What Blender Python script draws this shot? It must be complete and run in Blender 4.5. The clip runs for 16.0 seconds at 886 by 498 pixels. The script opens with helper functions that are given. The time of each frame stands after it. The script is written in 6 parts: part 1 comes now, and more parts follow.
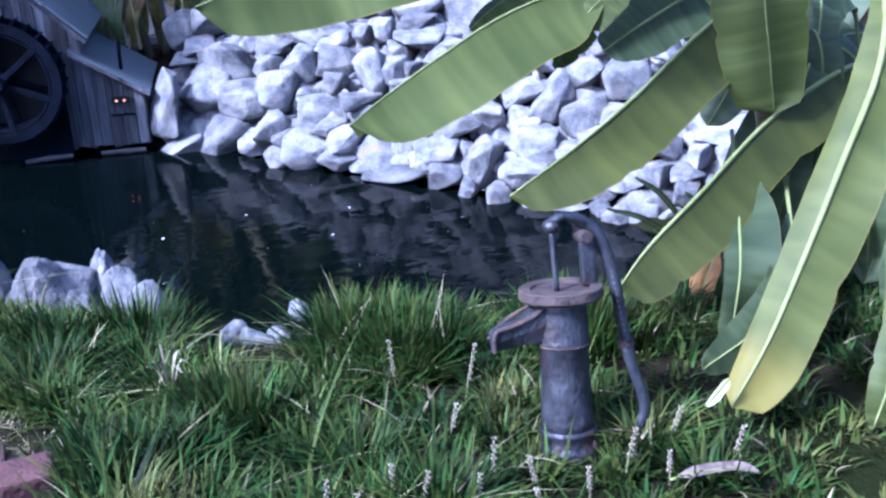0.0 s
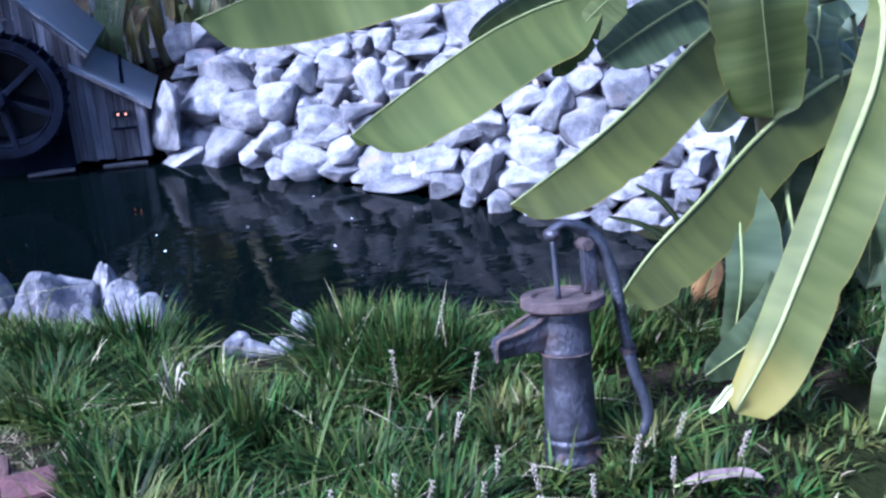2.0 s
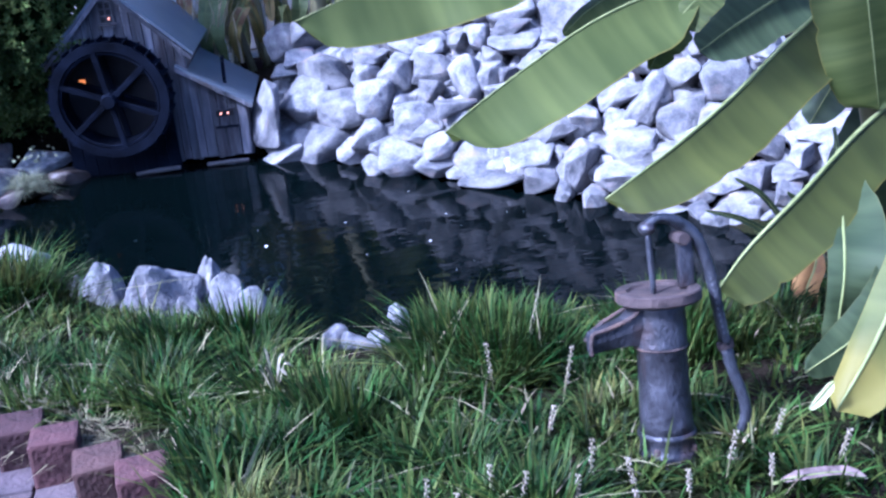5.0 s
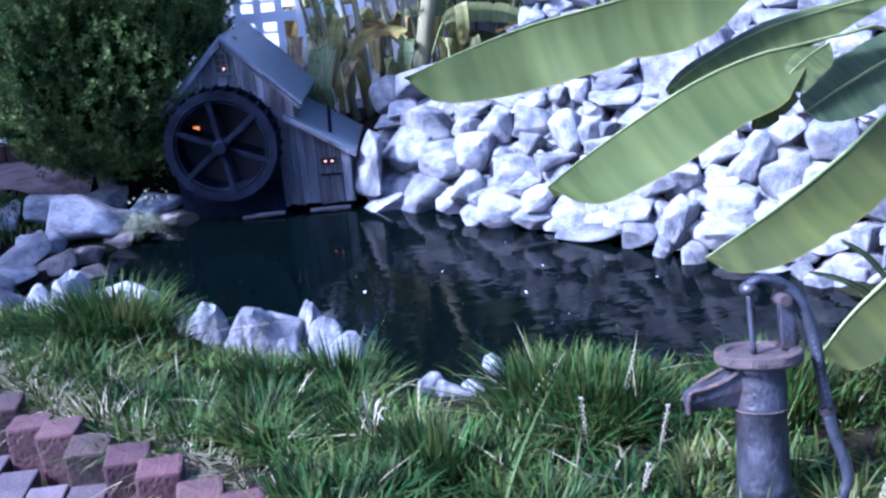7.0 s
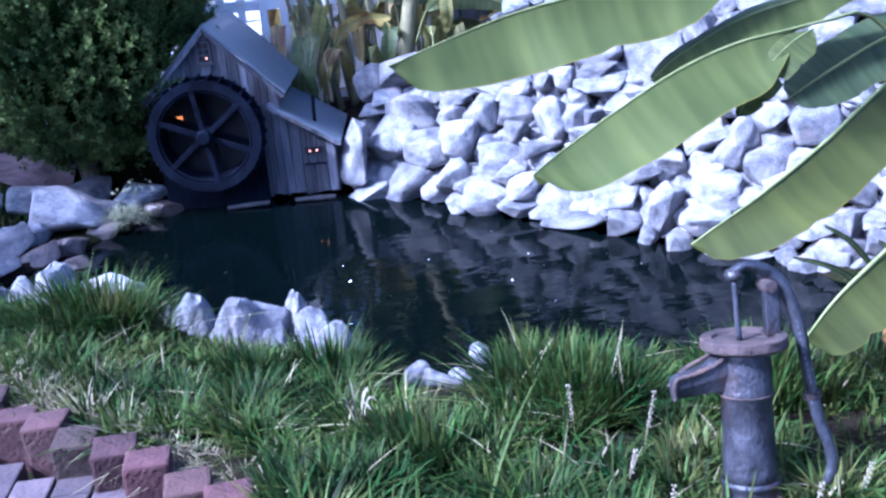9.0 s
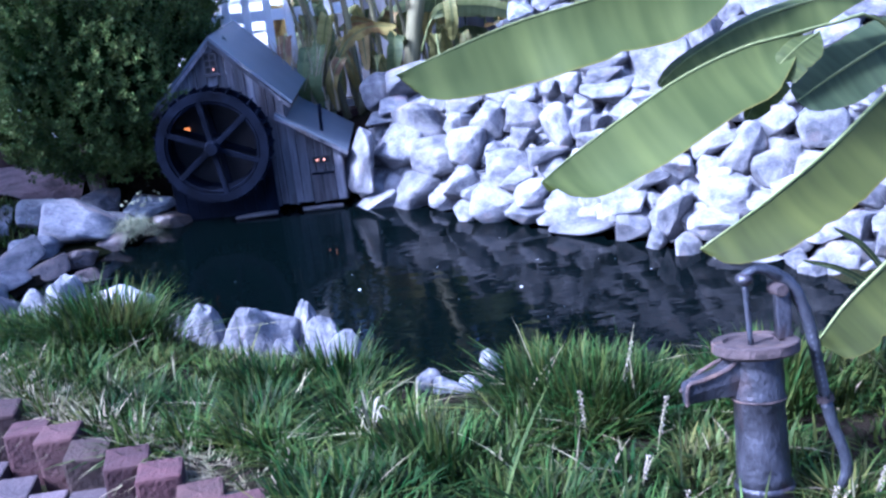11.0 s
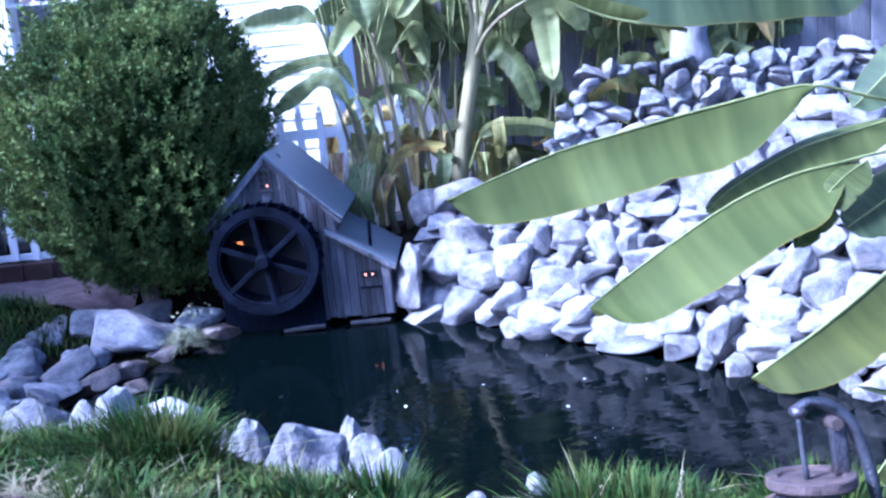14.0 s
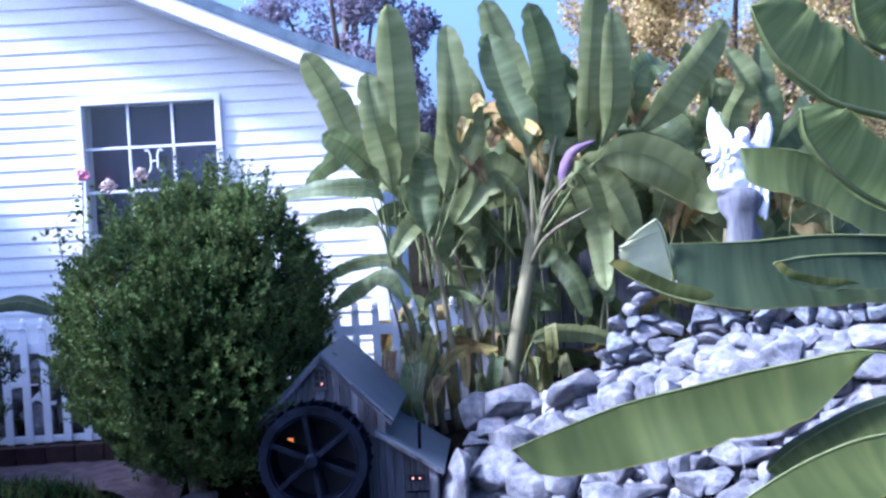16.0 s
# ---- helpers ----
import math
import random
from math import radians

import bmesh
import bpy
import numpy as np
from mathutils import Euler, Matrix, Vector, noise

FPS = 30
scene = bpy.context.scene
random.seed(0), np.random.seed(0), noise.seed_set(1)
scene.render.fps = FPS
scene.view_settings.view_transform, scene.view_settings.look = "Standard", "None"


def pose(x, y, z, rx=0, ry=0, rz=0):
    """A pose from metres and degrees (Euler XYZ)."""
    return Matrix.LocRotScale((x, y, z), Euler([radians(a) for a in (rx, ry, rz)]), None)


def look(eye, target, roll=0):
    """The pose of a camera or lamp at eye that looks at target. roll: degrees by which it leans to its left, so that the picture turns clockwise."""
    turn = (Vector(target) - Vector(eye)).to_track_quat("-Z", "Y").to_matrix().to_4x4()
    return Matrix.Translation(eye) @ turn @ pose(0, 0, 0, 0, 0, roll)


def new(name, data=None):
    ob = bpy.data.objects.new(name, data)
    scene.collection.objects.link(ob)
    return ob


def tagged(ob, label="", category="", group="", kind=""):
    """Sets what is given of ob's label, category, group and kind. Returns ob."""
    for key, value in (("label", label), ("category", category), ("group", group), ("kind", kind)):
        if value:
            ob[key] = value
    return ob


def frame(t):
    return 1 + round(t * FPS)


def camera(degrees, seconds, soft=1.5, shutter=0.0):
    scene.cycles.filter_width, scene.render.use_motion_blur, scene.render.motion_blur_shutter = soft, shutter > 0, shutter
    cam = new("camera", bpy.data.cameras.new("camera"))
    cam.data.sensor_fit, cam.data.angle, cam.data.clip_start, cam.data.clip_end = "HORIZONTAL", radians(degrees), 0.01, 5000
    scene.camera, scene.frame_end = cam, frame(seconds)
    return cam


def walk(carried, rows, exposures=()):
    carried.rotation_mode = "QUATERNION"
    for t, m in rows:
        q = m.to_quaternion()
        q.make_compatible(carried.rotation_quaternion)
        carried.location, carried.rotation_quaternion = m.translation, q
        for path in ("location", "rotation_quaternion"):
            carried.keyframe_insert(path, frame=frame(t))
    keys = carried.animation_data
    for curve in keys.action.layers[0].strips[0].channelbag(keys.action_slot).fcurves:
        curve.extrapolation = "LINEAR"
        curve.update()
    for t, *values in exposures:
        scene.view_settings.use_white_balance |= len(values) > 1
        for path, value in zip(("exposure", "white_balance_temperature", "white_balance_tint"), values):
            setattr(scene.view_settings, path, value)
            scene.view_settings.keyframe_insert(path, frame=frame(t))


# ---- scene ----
cam = camera(48.6, 16.0, soft=2.55)
PATH = [
    (0, (0.062, 0.322, 1.598), (0.56, 2.097, 0.823), -1.8),
    (0.5, (0.063, 0.321, 1.598), (0.578, 2.095, 0.831), -1.6),
    (1, (0.06, 0.32, 1.6), (0.565, 2.1, 0.84), -2.2),
    (1.5, (0.064, 0.32, 1.599), (0.562, 2.103, 0.84), -2.5),
    (2, (0.063, 0.318, 1.599), (0.559, 2.102, 0.842), -2.5),
    (2.5, (0.061, 0.316, 1.6), (0.548, 2.099, 0.834), -2.3),
    (3, (0.061, 0.317, 1.601), (0.522, 2.102, 0.826), -2.6),
    (5.5, (0.054, 0.285, 1.61), (0.289, 2.133, 0.88), -4.8),
    (6, (0.04, 0.272, 1.62), (0.199, 2.147, 0.943), -4.7),
    (6.5, (0.038, 0.261, 1.627), (0.178, 2.149, 0.979), -4.9),
    (7, (0.04, 0.261, 1.625), (0.173, 2.149, 0.98), -4.8),
    (7.5, (0.04, 0.262, 1.625), (0.191, 2.146, 0.969), -4.8),
    (8, (0.042, 0.261, 1.624), (0.199, 2.138, 0.951), -4.9),
    (10.5, (0.035, 0.267, 1.629), (0.195, 2.149, 0.971), -5.3),
    (11, (0.035, 0.262, 1.629), (0.181, 2.146, 0.974), -5.9),
    (11.5, (0.031, 0.265, 1.627), (0.179, 2.148, 0.97), -5.6),
    (12, (0.033, 0.264, 1.626), (0.187, 2.146, 0.966), -5.3),
    (12.5, (0.029, 0.259, 1.631), (0.197, 2.142, 0.979), -5.2),
    (13, (0.034, 0.267, 1.627), (0.19, 2.15, 0.973), -5.3),
    (13.5, (0.027, 0.26, 1.638), (0.157, 2.162, 1.032), -5.3),
    (14, (0.029, 0.252, 1.664), (0.11, 2.204, 1.233), -5.7),
    (14.5, (0.015, 0.232, 1.722), (0.046, 2.208, 1.412), -5.5),
    (15, (-0.008, 0.198, 1.759), (0.013, 2.184, 1.519), -4.9),
    (15.5, (-0.024, 0.187, 1.782), (0.021, 2.18, 1.622), -3.8),
    (16, (-0.022, 0.18, 1.86), (0.0, 2.179, 1.788), -3.1),
]
EXPOSURES = [(0, 1.53, 4270, 24), (3, 1.53, 4270, 24), (5.5, 1.66, 4180, 27), (7, 1.84, 4150, 27), (13, 1.85, 4160, 27), (14, 2.06, 4100, 27), (15, 1.84, 4110, 27), (15.5, 1.58, 4190, 26), (16, 1.41, 4330, 25)]
walk(cam, [(t, look(eye, target, roll)) for t, eye, target, roll in PATH], EXPOSURES)

# ---- world and light ----
world = bpy.data.worlds.new("world")
scene.world = world
world.use_nodes = True
wn = world.node_tree
sky = wn.nodes.new("ShaderNodeTexSky")
sky.sky_type, sky.sun_disc = "NISHITA", False
sky.sun_elevation, sky.sun_rotation = radians(42.7), radians(253.5)
sky.air_density, sky.dust_density, sky.ozone_density = 1.0, 7.5, 2.4
wn.links.new(sky.outputs[0], wn.nodes["Background"].inputs[0])
wn.nodes["Background"].inputs[1].default_value = 0.155
sun_data = bpy.data.lights.new("sun", "SUN")
sun_data.energy, sun_data.angle, sun_data.color = 5.4, radians(5), (1.0, 0.875, 0.735)
sun = new("sun", sun_data)
sun.matrix_world = look((-5.4, 2.4, 5.2), (0, 4, 0))


# ---- materials ----
def mat(name, dark, light, scale=6.0, rough=0.75, bump=0.25, fine=45.0, metallic=0.0, vary=0.0, island=False,
        stretch=(1, 1, 1), specular=0.4, spots=None, spot_scale=3.0, spot_at=0.6, through_light=None, use_world=False):
    m = bpy.data.materials.new(name)
    m.use_nodes = True
    t = m.node_tree
    n, l = t.nodes, t.links
    b = n["Principled BSDF"]
    co = n.new("ShaderNodeTexCoord")
    mp = n.new("ShaderNodeMapping")
    mp.inputs["Scale"].default_value = stretch
    if use_world:
        geo = n.new("ShaderNodeNewGeometry")
        l.new(geo.outputs["Position"], mp.inputs[0])
    else:
        l.new(co.outputs["Object"], mp.inputs[0])
    big = n.new("ShaderNodeTexNoise")
    big.inputs["Scale"].default_value, big.inputs["Detail"].default_value = scale, 5
    l.new(mp.outputs[0], big.inputs["Vector"])
    small = n.new("ShaderNodeTexNoise")
    small.inputs["Scale"].default_value, small.inputs["Detail"].default_value = fine, 4
    l.new(mp.outputs[0], small.inputs["Vector"])
    mixv = n.new("ShaderNodeMath")
    mixv.operation = "MULTIPLY_ADD"
    l.new(small.outputs["Fac"], mixv.inputs[0])
    mixv.inputs[1].default_value = 0.45
    l.new(big.outputs["Fac"], mixv.inputs[2])
    ramp = n.new("ShaderNodeValToRGB")
    ramp.color_ramp.elements[0].position, ramp.color_ramp.elements[1].position = 0.5, 0.95
    ramp.color_ramp.elements[0].color, ramp.color_ramp.elements[1].color = (*dark, 1), (*light, 1)
    l.new(mixv.outputs[0], ramp.inputs[0])
    col = ramp.outputs[0]
    if spots:
        third = n.new("ShaderNodeTexNoise")
        third.inputs["Scale"].default_value, third.inputs["Detail"].default_value = spot_scale, 6
        l.new(mp.outputs[0], third.inputs["Vector"])
        r2 = n.new("ShaderNodeValToRGB")
        r2.color_ramp.elements[0].position, r2.color_ramp.elements[1].position = spot_at, spot_at + 0.12
        l.new(third.outputs["Fac"], r2.inputs[0])
        mx = n.new("ShaderNodeMix")
        mx.data_type = "RGBA"
        l.new(r2.outputs[0], mx.inputs[0])
        l.new(col, mx.inputs[6])
        mx.inputs[7].default_value = (*spots, 1)
        col = mx.outputs[2]
    if vary:
        if island:
            src = n.new("ShaderNodeNewGeometry").outputs["Random Per Island"]
        else:
            src = n.new("ShaderNodeObjectInfo").outputs["Random"]
        rng = n.new("ShaderNodeMapRange")
        rng.inputs[3].default_value, rng.inputs[4].default_value = 1 - vary, 1 + vary
        l.new(src, rng.inputs[0])
        hue = n.new("ShaderNodeMapRange")
        hue.inputs[3].default_value, hue.inputs[4].default_value = 0.5 - 0.06 * vary, 0.5 + 0.06 * vary
        wob = n.new("ShaderNodeMath")
        wob.operation = "FRACT"
        ten = n.new("ShaderNodeMath")
        ten.operation = "MULTIPLY"
        ten.inputs[1].default_value = 7.31
        l.new(src, ten.inputs[0])
        l.new(ten.outputs[0], wob.inputs[0])
        l.new(wob.outputs[0], hue.inputs[0])
        hsv = n.new("ShaderNodeHueSaturation")
        l.new(rng.outputs[0], hsv.inputs["Value"])
        l.new(hue.outputs[0], hsv.inputs["Hue"])
        l.new(col, hsv.inputs["Color"])
        col = hsv.outputs[0]
    l.new(col, b.inputs["Base Color"])
    b.inputs["Roughness"].default_value, b.inputs["Metallic"].default_value = rough, metallic
    b.inputs["Specular IOR Level"].default_value = specular
    if bump:
        bp = n.new("ShaderNodeBump")
        bp.inputs["Strength"].default_value, bp.inputs["Distance"].default_value = bump, 0.02
        l.new(mixv.outputs[0], bp.inputs["Height"])
        l.new(bp.outputs[0], b.inputs["Normal"])
    if through_light:
        tr = n.new("ShaderNodeBsdfTranslucent")
        l.new(col, tr.inputs["Color"])
        ms = n.new("ShaderNodeMixShader")
        ms.inputs[0].default_value = through_light
        l.new(b.outputs[0], ms.inputs[1])
        l.new(tr.outputs[0], ms.inputs[2])
        l.new(ms.outputs[0], n["Material Output"].inputs[0])
    return m


def leaf_mat(name, dark, light, through_light=0.4, tip=None, rough=0.56):
    """A banana leaf: fine veins across the blade, soft blotches, and a tip that may be yellowed and browned."""
    m = bpy.data.materials.new(name)
    m.use_nodes = True
    n, l = m.node_tree.nodes, m.node_tree.links
    b = n["Principled BSDF"]
    co = n.new("ShaderNodeTexCoord")
    mp = n.new("ShaderNodeMapping")
    mp.inputs["Scale"].default_value = (70, 1.2, 1)
    l.new(co.outputs["UV"], mp.inputs[0])
    vein = n.new("ShaderNodeTexNoise")
    vein.inputs["Scale"].default_value, vein.inputs["Detail"].default_value = 1.0, 3
    l.new(mp.outputs[0], vein.inputs["Vector"])
    blot = n.new("ShaderNodeTexNoise")
    blot.inputs["Scale"].default_value, blot.inputs["Detail"].default_value = 3.0, 3
    l.new(co.outputs["Object"], blot.inputs["Vector"])
    add = n.new("ShaderNodeMath")
    add.operation = "MULTIPLY_ADD"
    l.new(vein.outputs["Fac"], add.inputs[0])
    add.inputs[1].default_value = 0.34
    l.new(blot.outputs["Fac"], add.inputs[2])
    wide = n.new("ShaderNodeMapping")
    wide.inputs["Scale"].default_value = (24, 0.35, 1)
    l.new(co.outputs["UV"], wide.inputs[0])
    pleat = n.new("ShaderNodeTexNoise")
    pleat.inputs["Scale"].default_value, pleat.inputs["Detail"].default_value = 1.0, 1
    l.new(wide.outputs[0], pleat.inputs["Vector"])
    more = n.new("ShaderNodeMath")
    more.operation = "MULTIPLY_ADD"
    l.new(pleat.outputs["Fac"], more.inputs[0])
    more.inputs[1].default_value = 2.0
    l.new(add.outputs[0], more.inputs[2])
    fit = n.new("ShaderNodeMapRange")
    fit.inputs[1].default_value, fit.inputs[2].default_value = 0.95, 2.4
    l.new(more.outputs[0], fit.inputs[0])
    add = fit
    ramp = n.new("ShaderNodeValToRGB")
    ramp.color_ramp.elements[0].position, ramp.color_ramp.elements[1].position = 0.0, 1.0
    ramp.color_ramp.elements[0].color, ramp.color_ramp.elements[1].color = (*dark, 1), (*light, 1)
    l.new(add.outputs[0], ramp.inputs[0])
    col = ramp.outputs[0]
    sep = n.new("ShaderNodeSeparateXYZ")
    l.new(co.outputs["UV"], sep.inputs[0])
    rim = n.new("ShaderNodeValToRGB")
    rim.color_ramp.elements[0].position, rim.color_ramp.elements[1].position = 0.965, 0.995
    l.new(sep.outputs[1], rim.inputs[0])
    edge = n.new("ShaderNodeMix")
    edge.data_type = "RGBA"
    l.new(rim.outputs[0], edge.inputs[0])
    l.new(col, edge.inputs[6])
    edge.inputs[7].default_value = (light[0] * 1.15, light[1] * 0.9, light[2] * 0.7, 1)
    col = edge.outputs[2]
    if tip:
        wob = n.new("ShaderNodeMath")
        wob.operation = "MULTIPLY_ADD"
        l.new(blot.outputs["Fac"], wob.inputs[0])
        wob.inputs[1].default_value = 0.25
        l.new(sep.outputs[0], wob.inputs[2])
        r2 = n.new("ShaderNodeValToRGB")
        r2.color_ramp.elements[0].position, r2.color_ramp.elements[1].position = 0.92, 1.22
        l.new(wob.outputs[0], r2.inputs[0])
        mx = n.new("ShaderNodeMix")
        mx.data_type = "RGBA"
        l.new(r2.outputs[0], mx.inputs[0])
        l.new(col, mx.inputs[6])
        mx.inputs[7].default_value = (*tip, 1)
        col = mx.outputs[2]
    info = n.new("ShaderNodeObjectInfo")
    rng = n.new("ShaderNodeMapRange")
    rng.inputs[3].default_value, rng.inputs[4].default_value = 0.84, 1.16
    l.new(info.outputs["Random"], rng.inputs[0])
    hsv = n.new("ShaderNodeHueSaturation")
    l.new(rng.outputs[0], hsv.inputs["Value"])
    l.new(col, hsv.inputs["Color"])
    l.new(hsv.outputs[0], b.inputs["Base Color"])
    b.inputs["Roughness"].default_value, b.inputs["Specular IOR Level"].default_value = rough, 0.3
    bp = n.new("ShaderNodeBump")
    bp.inputs["Strength"].default_value, bp.inputs["Distance"].default_value = 0.2, 0.006
    l.new(add.outputs[0], bp.inputs["Height"])
    l.new(bp.outputs[0], b.inputs["Normal"])
    tr = n.new("ShaderNodeBsdfTranslucent")
    l.new(hsv.outputs[0], tr.inputs["Color"])
    ms = n.new("ShaderNodeMixShader")
    ms.inputs[0].default_value = through_light
    l.new(b.outputs[0], ms.inputs[1])
    l.new(tr.outputs[0], ms.inputs[2])
    l.new(ms.outputs[0], n["Material Output"].inputs[0])
    return m


def glow(name, color, strength):
    m = bpy.data.materials.new(name)
    m.use_nodes = True
    b = m.node_tree.nodes["Principled BSDF"]
    b.inputs["Base Color"].default_value = (*color, 1)
    b.inputs["Emission Color"].default_value = (*color, 1)
    b.inputs["Emission Strength"].default_value = strength
    return m


M_ROCK = mat("limestone", (0.068, 0.070, 0.079), (0.212, 0.206, 0.205), 3.4, 0.9, 0.8, 22, vary=0.36, specular=0.2, spots=(0.21, 0.165, 0.138), spot_scale=1.3, spot_at=0.62)
M_ROCK_WET = mat("wet_stone", (0.025, 0.022, 0.021), (0.10, 0.078, 0.065), 3.0, 0.4, 0.6, 16, vary=0.3)
M_RUBBLE = mat("limestone_rubble", (0.078, 0.079, 0.088), (0.225, 0.219, 0.219), 14.0, 0.9, 0.6, 80, vary=0.32, island=True, specular=0.2, spots=(0.27, 0.215, 0.18), spot_scale=7.0, spot_at=0.62)
# Darker limestone copy: shade of the stack and left bank put into its colour.
M_ROCK_SHADED = mat("shaded_limestone", (0.05, 0.054, 0.06), (0.17, 0.178, 0.19), 3.0, 0.7, 1.0, 13, vary=0.35, spots=(0.07, 0.055, 0.04), spot_scale=2.2, spot_at=0.56)
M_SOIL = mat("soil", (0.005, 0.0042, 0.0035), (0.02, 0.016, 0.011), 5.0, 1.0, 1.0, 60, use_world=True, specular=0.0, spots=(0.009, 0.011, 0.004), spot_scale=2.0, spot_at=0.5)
M_GRASS = mat("grass_blade", (0.0075, 0.020, 0.0035), (0.047, 0.071, 0.0125), 2.6, 0.6, 0.0, 9, vary=0.8, island=True, through_light=0.25, specular=0.10, spots=(0.088, 0.094, 0.024), spot_scale=2.0, spot_at=0.58)
M_STRAW = mat("dry_grass", (0.10, 0.088, 0.045), (0.24, 0.21, 0.12), 4.0, 0.7, 0.0, 30, vary=0.4, island=True, through_light=0.2)
M_PLUME = mat("plume_straw", (0.30, 0.25, 0.14), (0.55, 0.47, 0.30), 4.0, 0.75, 0.0, 30, vary=0.3, island=True, through_light=0.3)
M_SEED = mat("flower_spike", (0.13, 0.10, 0.075), (0.32, 0.28, 0.22), 60.0, 0.8, 0.2, 200)
M_BUSH = mat("bush_leaf", (0.014, 0.030, 0.008), (0.112, 0.150, 0.036), 3.0, 0.6, 0.0, 20, vary=0.5, island=True, through_light=0.2, specular=0.10)
M_BARK = mat("bark", (0.05, 0.035, 0.025), (0.17, 0.13, 0.1), 10.0, 0.9, 0.6, 50, stretch=(1, 1, 0.25))
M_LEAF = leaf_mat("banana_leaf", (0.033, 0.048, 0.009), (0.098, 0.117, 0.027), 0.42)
M_LEAF_TIP = leaf_mat("banana_leaf_yellow_tip", (0.050, 0.066, 0.012), (0.128, 0.142, 0.034), 0.45, tip=(0.185, 0.165, 0.032))
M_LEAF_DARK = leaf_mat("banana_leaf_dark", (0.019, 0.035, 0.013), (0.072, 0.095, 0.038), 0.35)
# Olive leaf copy, darker because the shade on two leaves is in its colour.
M_LEAF_OLIVE_SHADE = leaf_mat("banana_leaf_olive_shade", (0.028, 0.036, 0.006), (0.078, 0.088, 0.015), 0.42)
# Lighter copy for leaves high on the plant, sunlight put into its colour.
M_LEAF_SUNLIT = leaf_mat("banana_leaf_sunlit", (0.08, 0.11, 0.026), (0.20, 0.235, 0.075), 0.55)
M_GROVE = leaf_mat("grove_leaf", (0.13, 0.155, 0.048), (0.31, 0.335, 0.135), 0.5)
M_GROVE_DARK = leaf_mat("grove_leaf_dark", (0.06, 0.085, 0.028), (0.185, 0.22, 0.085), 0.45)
M_GROVE_OLIVE = leaf_mat("grove_leaf_olive", (0.15, 0.15, 0.04), (0.32, 0.30, 0.10), 0.5)
M_WITHER = mat("withered_leaf", (0.13, 0.06, 0.02), (0.32, 0.18, 0.055), 8.0, 0.7, 0.3, 40, through_light=0.3, spots=(0.07, 0.035, 0.018), spot_scale=9, spot_at=0.55)
M_LEAF_YELLOW = mat("yellow_leaf", (0.25, 0.18, 0.045), (0.45, 0.34, 0.11), 4.0, 0.6, 0.2, 30, vary=0.25, through_light=0.3, spots=(0.14, 0.075, 0.03), spot_scale=5, spot_at=0.5)
M_LEAF_PALE = mat("leaf_underside", (0.40, 0.41, 0.20), (0.58, 0.58, 0.32), 4.0, 0.6, 0.1, 30, through_light=0.3)
M_PALE = mat("pale_moss", (0.07, 0.08, 0.042), (0.19, 0.195, 0.115), 8.0, 0.8, 0.0, 30, vary=0.3, island=True)
M_RIB = mat("leaf_rib", (0.105, 0.125, 0.038), (0.185, 0.2, 0.075), 5.0, 0.6, 0.1, 40, specular=0.15)
M_STEM = mat("banana_stem", (0.075, 0.070, 0.030), (0.205, 0.185, 0.085), 5.0, 0.65, 0.3, 30, stretch=(1, 1, 0.2), spots=(0.10, 0.065, 0.035), spot_scale=4, spot_at=0.57)
M_FLOWER = mat("banana_flower", (0.10, 0.06, 0.10), (0.19, 0.125, 0.185), 8.0, 0.7, 0.1, 40)
M_IRON = mat("cast_iron", (0.008, 0.0085, 0.011), (0.060, 0.060, 0.070), 22.0, 0.4, 0.4, 150, metallic=0.45, stretch=(1, 1, 0.6), spots=(0.042, 0.03, 0.028), spot_scale=13, spot_at=0.54)
M_RUST = mat("rusty_iron", (0.016, 0.011, 0.011), (0.06, 0.042, 0.037), 22.0, 0.85, 0.5, 130, metallic=0.1, spots=(0.085, 0.052, 0.034), spot_scale=14, spot_at=0.55)
M_HANDLE = mat("handle_iron", (0.009, 0.010, 0.013), (0.052, 0.055, 0.066), 26.0, 0.45, 0.35, 150, metallic=0.3, stretch=(1, 1, 0.6), spots=(0.03, 0.022, 0.021), spot_scale=16, spot_at=0.58)
M_WORN = mat("worn_iron", (0.05, 0.05, 0.06), (0.11, 0.11, 0.125), 30.0, 0.5, 0.2, 120, metallic=0.3)
M_BOARD = mat("weathered_board", (0.008, 0.0085, 0.011), (0.155, 0.153, 0.168), 9.0, 0.9, 0.7, 60, vary=0.5, stretch=(1, 1, 0.1), spots=(0.035, 0.029, 0.028), spot_scale=7, spot_at=0.57)
M_TIN = mat("painted_tin", (0.075, 0.09, 0.11), (0.115, 0.135, 0.16), 3.0, 0.42, 0.05, 60, metallic=0.2)
M_TRIM = mat("roof_edge_trim", (0.022, 0.021, 0.023), (0.085, 0.08, 0.08), 10.0, 0.85, 0.3, 60)
# Wet wood of the wheel, near black: the shade it stands in is included.
M_WHEEL = mat("wet_shaded_wood", (0.0012, 0.0016, 0.003), (0.006, 0.008, 0.015), 8.0, 0.75, 0.4, 60, specular=0.03)
M_BLACK = mat("dark_fill", (0.006, 0.006, 0.007), (0.014, 0.013, 0.013), 5.0, 0.9, 0.0, 30)
M_BRICK = mat("red_brick", (0.020, 0.009, 0.007), (0.047, 0.0215, 0.017), 14.0, 0.9, 0.6, 80, vary=0.4, spots=(0.065, 0.05, 0.046), spot_scale=9, spot_at=0.64)
M_PAVER = mat("grey_red_paver", (0.031, 0.024, 0.026), (0.077, 0.057, 0.060), 12.0, 0.9, 0.5, 80, vary=0.45)
M_SIDING = mat("vinyl_siding", (0.82, 0.81, 0.78), (0.89, 0.88, 0.85), 2.0, 0.5, 0.03, 30, vary=0.02)
